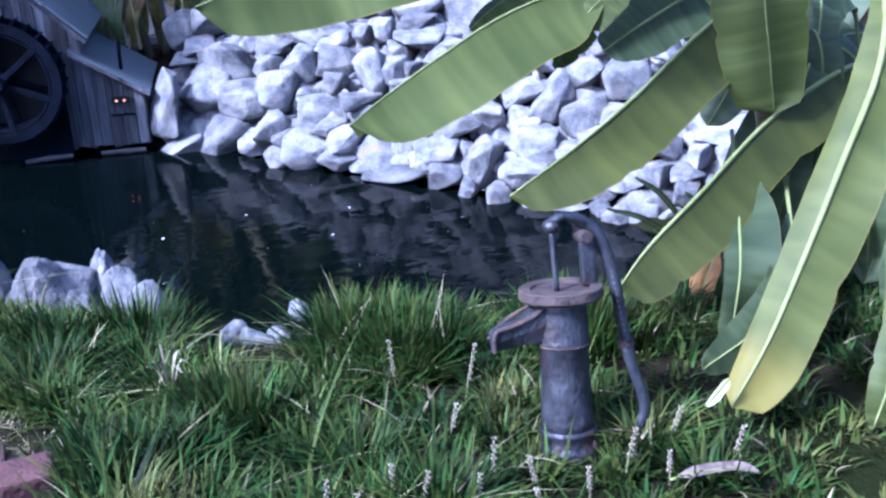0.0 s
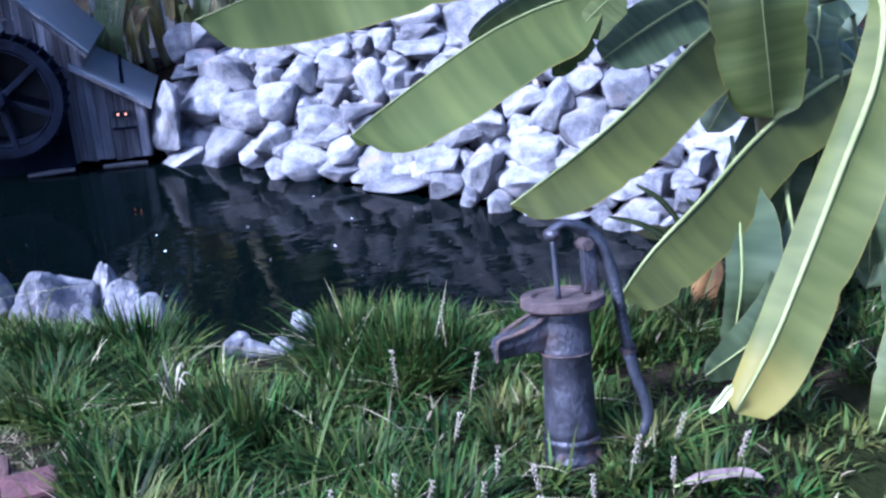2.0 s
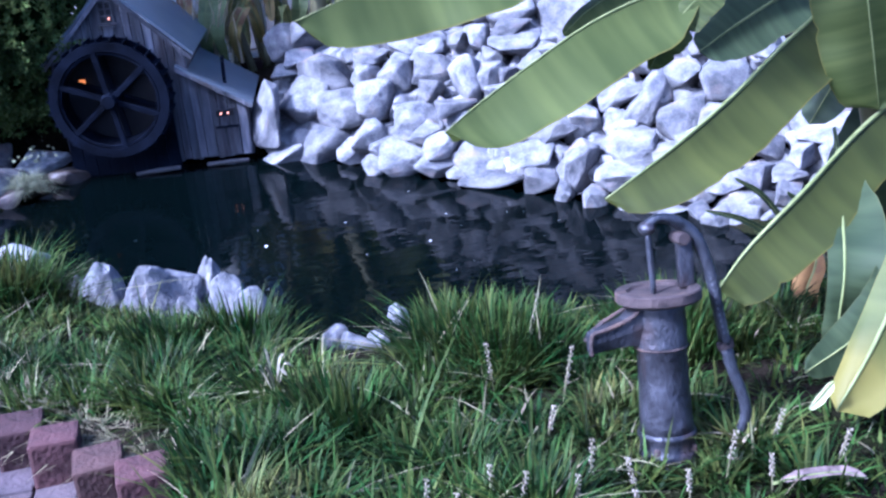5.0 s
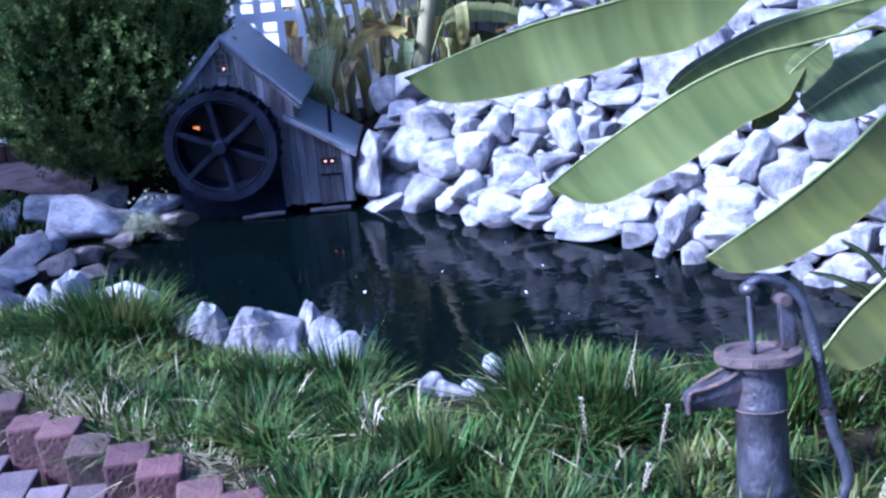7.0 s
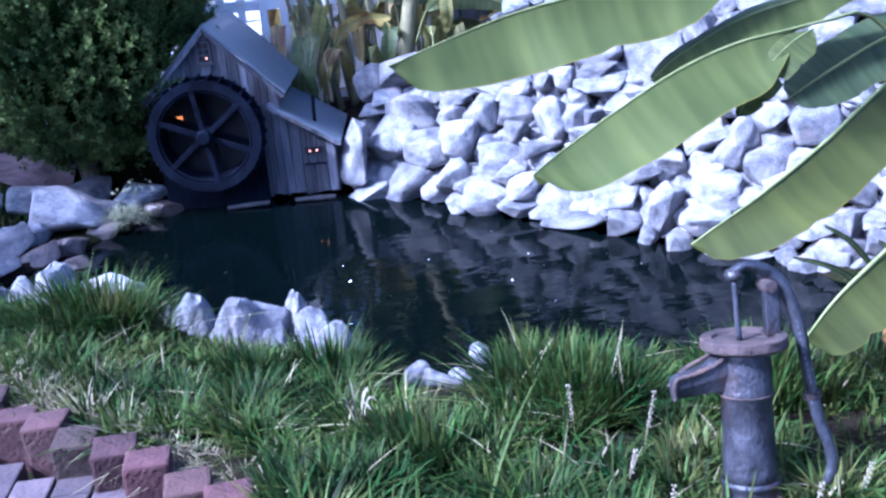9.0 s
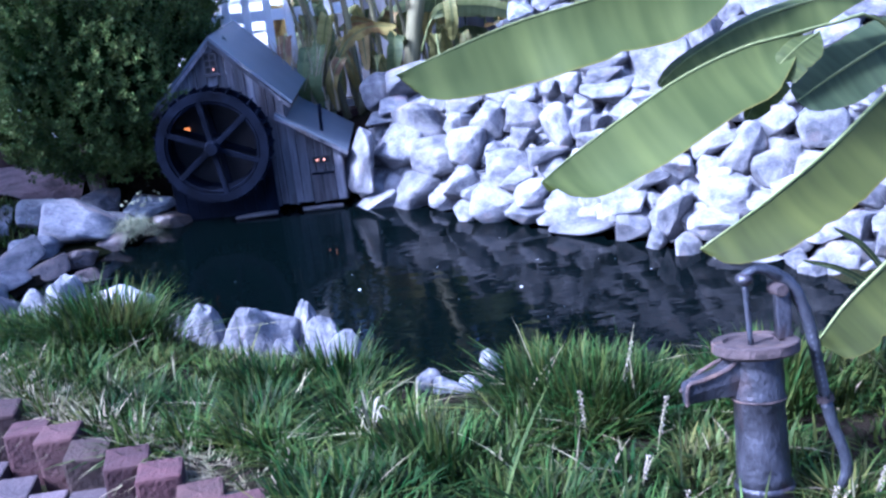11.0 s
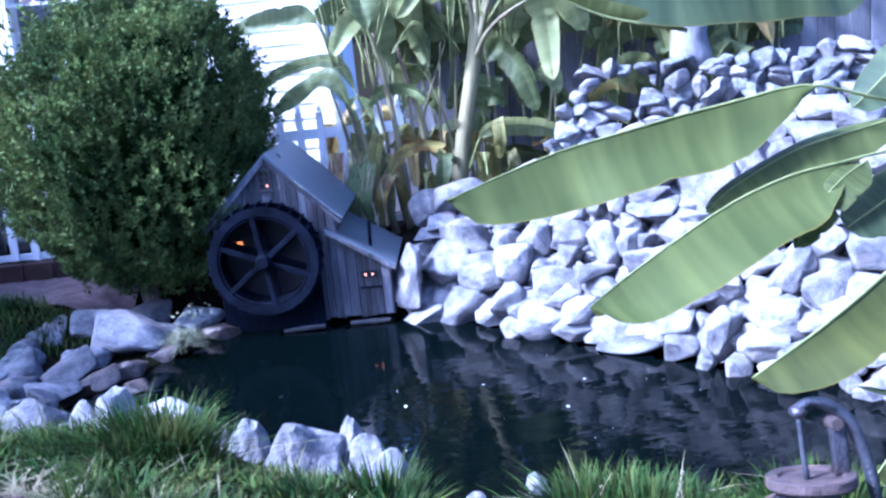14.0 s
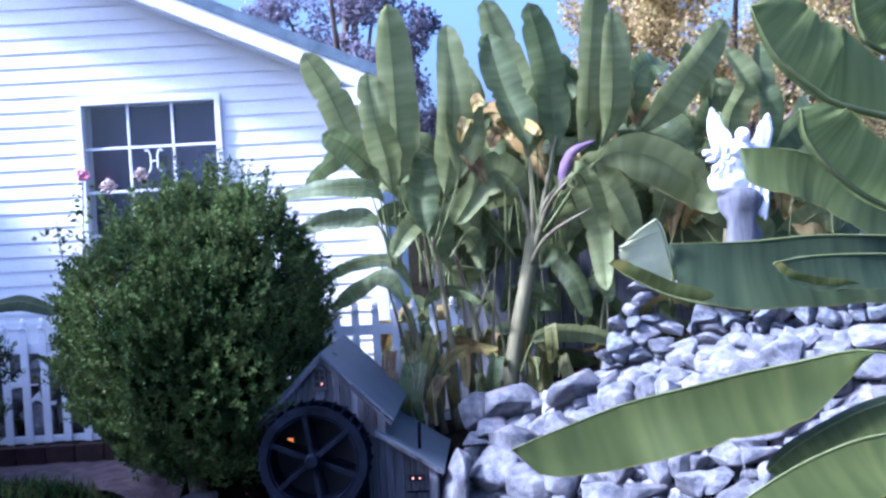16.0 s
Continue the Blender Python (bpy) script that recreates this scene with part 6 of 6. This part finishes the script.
for k in range(26):
    x, z = deep_rng.uniform(-0.2, 2.4), deep_rng.uniform(1.6, 2.3)
    dx, up = deep_rng.uniform(-0.3, 0.3), deep_rng.uniform(0.35, 0.8)
    fan(ga if x < 0.3 else gb if x < 1.6 else gc, [(x, 7.6, z - 0.4), (x + dx * 0.3, 7.6, z + up * 0.5), (x + dx * 0.7, 7.6, z + up * 0.9), (x + dx * 1.4, 7.6, z + up * deep_rng.uniform(0.6, 1.2))],
        deep_rng.uniform(0.08, 0.13), deep_rng.choice((None, None, M_GROVE)), 260 + k, deep_rng.uniform(-0.4, 0.5), deep_rng.uniform(-0.1, 0.05), start=0.25)
for k, (x, z, dx, dz, wide) in enumerate(((0.40, 2.62, -0.14, -0.10, 0.05), (0.46, 2.5, 0.10, -0.16, 0.045), (0.52, 2.42, -0.12, -0.14, 0.05), (0.62, 2.45, 0.12, -0.10, 0.04), (0.3, 2.5, -0.1, -0.16, 0.04), (0.95, 2.2, 0.08, -0.2, 0.035))):
    fan(gb, [(x, 6.98, z - 0.04), (x + dx * 0.4, 6.95, z), (x + dx * 0.8, 6.92, z + dz * 0.5), (x + dx, 6.92, z + dz)], wide, M_LEAF_YELLOW, 300 + k, 0.4, start=0.05)
bud = tube([(0.89, 6.9, 1.98), (0.91, 6.88, 2.1), (0.95, 6.86, 2.2), (1.0, 6.85, 2.25), (1.12, 6.84, 2.30)], [0.02, 0.045, 0.042, 0.03, 0.004], 18, 10)
part("flower_bud", bud, M_FLOWER, gb, "purple drooping banana flower bud", smooth=True)

# olive, yellowed and browned leaves that hang among the stems
hang_rng = random.Random(91)
for k in range(16):
    x, z, y = hang_rng.uniform(-0.35, 0.9), hang_rng.uniform(0.55, 1.05), hang_rng.uniform(6.9, 7.3)
    dx, fall = hang_rng.uniform(-0.16, 0.16), hang_rng.uniform(0.22, 0.5)
    fan(ga if x < 0.3 else gb, [(x, y, z - 0.1), (x + dx * 0.3, y, z + 0.05), (x + dx * 0.8, y - 0.04, z - fall * 0.4), (x + dx, y - 0.05, max(0.32, z - fall))],
        hang_rng.uniform(0.03, 0.055), hang_rng.choice((None, M_GROVE_OLIVE, M_GROVE_OLIVE, M_GROVE_OLIVE, M_LEAF_YELLOW, M_LEAF_YELLOW)), 400 + k, hang_rng.uniform(-0.3, 0.5), start=0.15)

# ---- tufts of ornamental grass behind the mill and at the spill ----
def blades(name, roots, heights, lean, material, parent=None, label="", width=0.005, seed=1, segs=4, droop=0.6, aim=None):
    """Arching blades from arrays of roots and lengths."""
    rng = np.random.default_rng(seed)
    n = len(roots)
    a = rng.uniform(0, 2 * np.pi, n) if aim is None else aim + rng.normal(0, 0.7, n)
    out = np.stack([np.cos(a), np.sin(a), np.zeros(n)], 1)
    tilt = np.abs(rng.normal(lean, lean * 0.5, n))[:, None]
    side = np.stack([-np.sin(a), np.cos(a), np.zeros(n)], 1)
    w = (width * rng.uniform(0.6, 1.3, n))[:, None]
    h = heights[:, None]
    rows = []
    for k in range(segs + 1):
        s = k / segs
        p = roots + out * h * (tilt * s + droop * tilt * s * s) + np.array([0, 0, 1.0]) * h * (s - droop * tilt * s * s * 0.8)
        t = w * (1 - s ** 2.2)
        if k < segs:
            rows += [p - side * t, p + side * t]
        else:
            rows += [p]
    v = np.stack(rows, 1)
    per = v.shape[1]
    k = np.arange(n)[:, None] * per
    tris = []
    for q in range(segs - 1):
        tris += [k + [[2 * q, 2 * q + 1, 2 * q + 3]], k + [[2 * q, 2 * q + 3, 2 * q + 2]]]
    tris.append(k + [[2 * segs - 2, 2 * segs - 1, 2 * segs]])
    f = np.concatenate(tris)
    mesh = bpy.data.meshes.new(name)
    mesh.vertices.add(n * per)
    mesh.vertices.foreach_set("co", v.reshape(-1))
    mesh.loops.add(f.size)
    mesh.loops.foreach_set("vertex_index", f.ravel().astype(np.int32))
    mesh.polygons.add(len(f))
    mesh.polygons.foreach_set("loop_start", np.arange(0, f.size, 3, dtype=np.int32))
    mesh.update(calc_edges=True)
    return link(name, mesh, material, parent, label)


def near_spot(x, y, spots):
    """How far a place lies inside round spots (x, y, radius)."""
    best = np.zeros(np.shape(x))
    for a, b, r in spots:
        best = np.maximum(best, np.exp(-((x - a) ** 2 + (y - b) ** 2) / (r * r)))
    return best


TUFTS = ((-0.87, 3.5, 0.17, 0.33, 1100), (-0.1, 2.95, 0.12, 0.24, 520), (0.52, 2.42, 0.17, 0.21, 1000), (0.55, 2.85, 0.15, 0.19, 600), (-0.3, 2.9, 0.16, 0.15, 500),
         (-1.15, 3.5, 0.15, 0.17, 600), (0.95, 2.35, 0.18, 0.2, 600), (0.12, 2.2, 0.16, 0.16, 500), (-0.15, 2.05, 0.15, 0.14, 450))


def build_grass():
    rng = np.random.default_rng(7)
    gx, gy = np.meshgrid(np.arange(-2.6, 2.7, 0.14), np.arange(1.06, 4.6, 0.14))
    cx = gx.ravel() + rng.uniform(-0.06, 0.06, gx.size)
    cy = gy.ravel() + rng.uniform(-0.06, 0.06, gx.size)
    d = pond_distance(cx, cy)
    n = (cx + cy) / math.sqrt(2)
    bare = np.hypot((cx - 0.22) / 0.17, (cy - 2.76) / 0.45) < 1
    keep = (d > 0.13) & ~path_side(cx, cy - 0.06) & (n < 4.1) & (cy < 3.05 + np.clip(-cx, 0, 3) * 0.8) & ~bare
    cx, cy, d = cx[keep], cy[keep], d[keep]
    patch = np.array([noise.noise((a * 2.6, b * 2.6, 3.0)) for a, b in zip(cx, cy)])
    mound = near_spot(cx, cy, ((-0.84, 3.45, 0.16), (0.39, 2.38, 0.24), (0.02, 2.74, 0.15), (-0.1, 1.9, 0.2), (-0.35, 2.5, 0.2)))
    lush = np.clip(patch * 1.7 + 0.35 + rng.uniform(-0.25, 0.25, len(cx)), 0, 1)
    low = np.where(d < 0.42, np.where(cx < 0.15, 0.78, 0.62), 1.0)
    low = np.where((np.abs(cx - 0.70) < 0.17) & (cy < 1.86) & (cy > 1.5), 0.5, low)
    shady = ease((cx - 0.84) / 0.2) * ease((2.6 - cy) / 0.4)
    low = low * (1 - 0.45 * shady)
    tall = (0.066 + 0.062 * lush) * low + 0.06 * mound + 0.085 * near_spot(cx, cy, ((-0.85, 3.52, 0.17),))
    per = ((140 + 120 * lush + 80 * mound) * (1 - 0.5 * shady) + 130 * near_spot(cx, cy, ((-0.85, 3.52, 0.17),))).astype(int)
    idx = np.repeat(np.arange(len(cx)), per)
    r = rng.normal(0, 0.032, (len(idx), 2))
    x, y = cx[idx] + r[:, 0], cy[idx] + r[:, 1]
    roots = np.stack([x, y, ground_height(x, y) - 0.01], 1)
    hts = tall[idx] * rng.uniform(0.5, 1.3, len(idx))
    ob = blades("grass", roots, hts, 0.4, M_GRASS, width=0.0042, seed=3, segs=5, droop=0.8, aim=np.arctan2(r[:, 1], r[:, 0]))
    tagged(ob, "dense clumps of green lilyturf grass on the pond bank", "grass", kind="stuff")
    pick = rng.choice(len(roots), 1100, replace=False)
    dry = blades("dry_grass", roots[pick] + np.array([0, 0, 0.02]), hts[pick], 0.9, M_STRAW, width=0.0028, seed=5)
    tagged(dry, "scattered dry straw blades among the grass", "grass", kind="stuff")
    u = rng.uniform(-1.3, -0.25, 900)
    edge = np.stack([u + rng.normal(0, 0.012, 900), 2.99 - 0.93 * (u + 1.14) + 0.10 + rng.normal(0, 0.02, 900), np.full(900, 0.37)], 1)
    rim = blades("dry_grass", edge, rng.uniform(0.04, 0.10, 900), 1.0, M_STRAW, width=0.0026, seed=15)
    tagged(rim, "bleached straw hanging over the brick edging", "grass", kind="stuff")
    # tall arching tufts that stand out of the sward
    for k, (a, b, spread, high, many) in enumerate(TUFTS):
        r = rng.normal(0, spread * 0.5, (many, 2))
        x, y = a + r[:, 0], b + r[:, 1]
        dome = np.exp(-(r ** 2).sum(1) / (spread * spread))
        ob = blades("grass_tuft", np.stack([x, y, ground_height(x, y) - 0.01], 1), high * (0.55 + 0.45 * dome) * rng.uniform(0.6, 1.15, many), 0.24, M_GRASS, width=0.0046, seed=40 + k, segs=6, droop=0.8, aim=np.arctan2(r[:, 1], r[:, 0]))
        tagged(ob, "tall arching tuft of lilyturf on the bank", "grass tuft", kind="stuff")
    pick = rng.choice(len(roots), 170, replace=False)
    long = blades("long_grass", roots[pick], rng.uniform(0.17, 0.32, 170) * np.clip(tall[idx][pick] / 0.1, 0.5, 1.1), 0.3, M_GRASS, width=0.003, seed=6, segs=6)
    tagged(long, "long single blades standing above the grass", "grass", kind="stuff")


build_grass()


def build_side_grass():
    rng = np.random.default_rng(17)
    n = 11000
    x, y = rng.uniform(-3.2, -1.55, n), rng.uniform(4.6, 6.55, n)
    ok = (pond_distance(x, y) > 0.55) & (y < 6.25 - 0.5 * (x + 2.3)) & (y < 6.5 + 0.5 * (x + 2.3))
    x, y = x[ok], y[ok]
    roots = np.stack([x, y, ground_height(x, y) - 0.01], 1)
    ob = blades("grass", roots, rng.uniform(0.05, 0.13, len(x)), 0.4, M_GRASS, width=0.005, seed=8)
    tagged(ob, "dark grass between the bank rocks and the fence", "grass", kind="stuff")


build_side_grass()


def flower_spike(at, tall, lean):
    spike = thing("flower_spike", "faded whitish lilyturf flower spike in the grass", "flower", at, "flower spikes")
    tip = (lean[0] * tall, lean[1] * tall, tall)
    part("stalk", tube([(0, 0, 0), (tip[0] * 0.4, tip[1] * 0.4, tall * 0.5), tip], [0.0022, 0.002, 0.001], 6, 5), M_STRAW, spike)
    bm = bmesh.new()
    rng = random.Random(int(at[0] * 1000))
    for k in range(24):
        s = 0.42 + 0.58 * k / 23
        a = k * 2.4
        c = Vector((tip[0] * s + 0.004 * math.cos(a), tip[1] * s + 0.004 * math.sin(a), tall * s))
        bmesh.ops.create_icosphere(bm, subdivisions=1, radius=rng.uniform(0.0013, 0.0024), matrix=Matrix.Translation(c) @ Matrix.Diagonal((1, 1, 1.5, 1)))
    part("floret_head", bm, M_SEED, spike)


spike_rng = random.Random(21)
for x, y, tip in ((0.18, 1.70, 0.53), (0.23, 1.74, 0.58), (0.20, 1.66, 0.50), (0.40, 1.72, 0.52), (0.54, 1.74, 0.61), (0.62, 1.70, 0.58), (0.80, 1.72, 0.59), (1.0, 1.68, 0.53), (0.70, 1.66, 0.51), (0.58, 2.35, 0.60), (0.15, 1.68, 0.50), (0.60, 1.62, 0.52), (0.50, 1.70, 0.52), (0.05, 1.72, 0.52), (0.1, 1.66, 0.5), (0.3, 1.68, 0.51), (0.36, 1.76, 0.53), (0.47, 2.2, 0.58), (0.86, 1.66, 0.55), (0.92, 1.78, 0.56), (0.52, 1.95, 0.55), (0.6, 2.1, 0.58)):
    base = float(ground_height(x, y))
    flower_spike((x, y, base), max(0.1, tip - base), (spike_rng.uniform(-0.25, 0.25), spike_rng.uniform(-0.2, 0.2)))


fleck_rng = np.random.default_rng(51)
fleck_at = np.stack([fleck_rng.uniform(-1.0, 1.3, 22), fleck_rng.uniform(3.9, 5.0, 22), np.full(22, 0.004)], 1)
fleck_at = fleck_at[pond_distance(fleck_at[:, 0], fleck_at[:, 1]) < -0.1]
flecks = leaf_cloud("feathers", fleck_at, fleck_rng.normal(0, 1, (len(fleck_at), 3)) * np.array([1, 1, 0.03]), fleck_rng.uniform(0.008, 0.02, len(fleck_at)), M_WHITE, None, aspect=0.5)
tagged(flecks, "small white feathers floating on the pond", "feather", kind="stuff")
spill_rng = np.random.default_rng(31)
roots = np.stack([spill_rng.normal(-1.27, 0.035, 420), spill_rng.normal(5.72, 0.03, 420), spill_rng.uniform(0.05, 0.12, 420)], 1)
spill = blades("grass_tuft", roots, spill_rng.uniform(0.05, 0.095, 420), 0.42, M_PALE, width=0.0026, seed=4, segs=6, droop=2.4)
tagged(spill, "pale drooping moss and grass tuft at the spill", "grass tuft", kind="stuff")
roots = np.stack([spill_rng.normal(-0.33, 0.1, 190), spill_rng.normal(6.98, 0.06, 190), np.full(190, 0.4)], 1)
fountain_grass = blades("ornamental_grass", roots, spill_rng.uniform(0.35, 0.66, 190), 0.25, M_PLUME, width=0.006, seed=6)
tagged(fountain_grass, "straw-coloured ornamental grass behind the mill", "grass", kind="stuff")


# ---- statue on its pedestal ----
def build_statue():
    bm = bmesh.new()

    def lump(x, y, z, a, b, c, turn=(0, 0, 0)):
        bmesh.ops.create_icosphere(bm, subdivisions=3, radius=1.0, matrix=pose(x, y, z, *turn) @ Matrix.Diagonal((a, b, c, 1)))
    # seat and falling drapery
    lump(-0.03, 0.0, 0.0, 0.15, 0.11, 0.10)
    for k in range(7):
        lump(0.02 + 0.024 * k, -0.06 + 0.014 * (k % 2), -0.02 - 0.022 * k, 0.02, 0.03, 0.12, (0, -14 + 3 * k, 0))
    # body, head and arm
    lump(0.04, 0.02, 0.16, 0.075, 0.07, 0.14, (0, 10, 0))
    lump(0.05, -0.02, 0.29, 0.045, 0.045, 0.05)
    lump(-0.03, -0.07, 0.18, 0.085, 0.03, 0.03, (0, 18, 0))
    # a large open flower held in front
    for k in range(11):
        a, r = 2.4 * k, 0.035 + 0.006 * k
        lump(-0.12 + r * math.cos(a), -0.09, 0.15 + r * math.sin(a), 0.04, 0.018, 0.022, (0, -math.degrees(a), 0))
    # two pointed wings
    for x, z, tilt, tall in ((-0.10, 0.31, -8, 0.15), (-0.06, 0.28, -24, 0.11), (0.205, 0.27, 14, 0.14), (0.16, 0.2, 30, 0.10)):
        lump(x, 0.05, z, 0.06, 0.012, tall, (0, tilt, 0))
        lump(x + 0.6 * tall * math.sin(radians(tilt)), 0.05, z + 0.6 * tall * math.cos(radians(tilt)), 0.032, 0.010, tall * 0.6, (0, tilt, 0))
    for v in bm.verts:
        v.co += Vector((noise.noise(v.co * 30), noise.noise(v.co * 30 + Vector((5, 0, 0))), noise.noise(v.co * 30 + Vector((9, 0, 0))))) * 0.008
    ob = part("statue", bm, M_STATUE, None)
    remesh = ob.modifiers.new("merge", "REMESH")
    remesh.mode, remesh.voxel_size = "VOXEL", 0.006
    ob.matrix_basis = pose(1.96, 6.5, 1.97)
    tagged(ob, "white winged garden statue on a stone pedestal", "statue")
    base = lathe([(0.12, 0), (0.125, 0.1), (0.10, 0.2), (0.11, 0.32), (0.09, 0.42), (0.12, 0.5), (0.14, 0.57), (0.12, 0.63)], 26, (1.98, 6.5, 1.285))
    for v in base.verts:
        v.co += Vector((noise.noise(v.co * 9), noise.noise(v.co * 9 + Vector((5, 0, 0))), 0.5 * noise.noise(v.co * 9 + Vector((9, 0, 0))))) * 0.04
    ped = part("pedestal", base, M_FENCE, smooth=True)
    tagged(ped, "weathered grey stone pedestal on the rock stack", "pedestal")


build_statue()


# ---- roses by the window ----
def rose(at, height, lean, bloom, material, seed):
    plant = thing("rose_bush", "leggy rose stem with a faded bloom by the window", "rose", at, "roses")
    rng = random.Random(seed)
    top = Vector((lean, 0, height))
    part("cane", tube([(0, 0, 0), (lean * 0.3, 0, height * 0.5), top], [0.008, 0.006, 0.004], 8, 6), M_BARK, plant)
    pts = np.array([(lean * s * s + rng.gauss(0, 0.05), rng.gauss(0, 0.05), height * s + rng.gauss(0, 0.02)) for s in (rng.uniform(0.45, 0.98) for _ in range(75))])
    leaf_cloud("rose_leaves", pts, np.array([(rng.gauss(0, 1), rng.gauss(0, 1), rng.gauss(0, 0.6)) for _ in range(75)]), np.full(75, 0.07), M_BUSH, plant, aspect=0.6)
    if bloom:
        bm = bmesh.new()
        for k in range(26):
            # petals round a small ball, each a bent flat flake
            u, a = 1 - 2 * (k + 0.5) / 26, k * 2.4
            r = math.sqrt(1 - u * u)
            c = top + Vector((r * math.cos(a), r * math.sin(a), u)) * bloom * rng.uniform(0.55, 0.95)
            bmesh.ops.create_icosphere(bm, subdivisions=1, radius=bloom * rng.uniform(0.3, 0.5), matrix=Matrix.Translation(c) @ Matrix.Rotation(rng.uniform(0, 3), 4, (r * math.sin(a), u, r)) @ Matrix.Diagonal((1, 0.8, 0.25, 1)))
        part("bloom", bm, material, plant)


rose((-2.85, 8.05, 0.35), 1.97, 0.08, 0.055, M_PINK, 1)
rose((-2.5, 7.95, 0.35), 1.95, 0.22, 0.06, M_CREAM, 2)
rose((-2.6, 7.9, 0.35), 1.86, 0.08, 0.065, M_CREAM, 3)
rose((-2.85, 7.95, 0.35), 1.62, -0.12, 0.0, M_CREAM, 4)
far_leaf = thing("garden_plant", "long dark green arching leaf behind the picket fence", "plant", (-3.1, 7.62, 0.3))
banana_leaf(far_leaf, [(-0.5, 0, 0.0), (-0.35, 0, 0.9), (-0.1, 0, 1.07), (0.25, 0, 0.97)], (0, -0.5, -0.9), 0.07, (0, 0.5, 0.2), 0.07, M_LEAF_DARK, seed=81, start=0.4)


# ---- far trees ----
def tree(at, height, spread, material, label, seed, leaves=36000):
    t = thing("tree", label, "tree", at)
    rng = random.Random(seed)
    part("trunk", tube([(0, 0, -0.3), (0.1, 0, height * 0.25), (-0.1, 0.1, height * 0.5), (0.1, 0, height * 0.85)], [0.3, 0.22, 0.15, 0.04], 12, 10), M_BARK, t)
    centres = []
    for k in range(70):
        a, r = rng.uniform(0, 6.28), spread * math.sqrt(rng.random())
        z = height * rng.uniform(0.38, 1.0)
        r *= 1.05 - 0.5 * abs(z / height - 0.6)
        c = Vector((r * math.cos(a), r * math.sin(a), z))
        centres.append((c, rng.uniform(0.12, 0.26) * spread))
        if k < 12:
            part("limb", tube([(0, 0, height * 0.35), (c.x * 0.5, c.y * 0.5, (c.z + height * 0.35) / 2), c], [0.1, 0.06, 0.02], 6, 6), M_BARK, t)
    g = np.random.default_rng(seed)
    pick = g.integers(0, len(centres), leaves)
    cs = np.array([tuple(c) for c, _ in centres])[pick]
    rs = np.array([r for _, r in centres])[pick]
    dirs = g.normal(size=(leaves, 3))
    p = cs + dirs / np.linalg.norm(dirs, axis=1, keepdims=True) * (rs * g.uniform(0.5, 1.1, leaves))[:, None]
    leaf_cloud("crown", p, g.normal(size=(leaves, 3)), g.uniform(0.05, 0.115, leaves), material, t, aspect=0.7)


tree((-1.6, 21.0, 0), 8.2, 2.0, M_PURPLE, "dark plum-leaved tree beyond the house", 1)
tree((6.6, 21.0, 0), 7.4, 3.4, M_AUTUMN, "golden autumn tree beyond the garden fence", 2, 64000)
tree((10.5, 24.0, 0), 7.0, 3.2, M_AUTUMN, "golden autumn tree beyond the garden fence", 5, 40000)
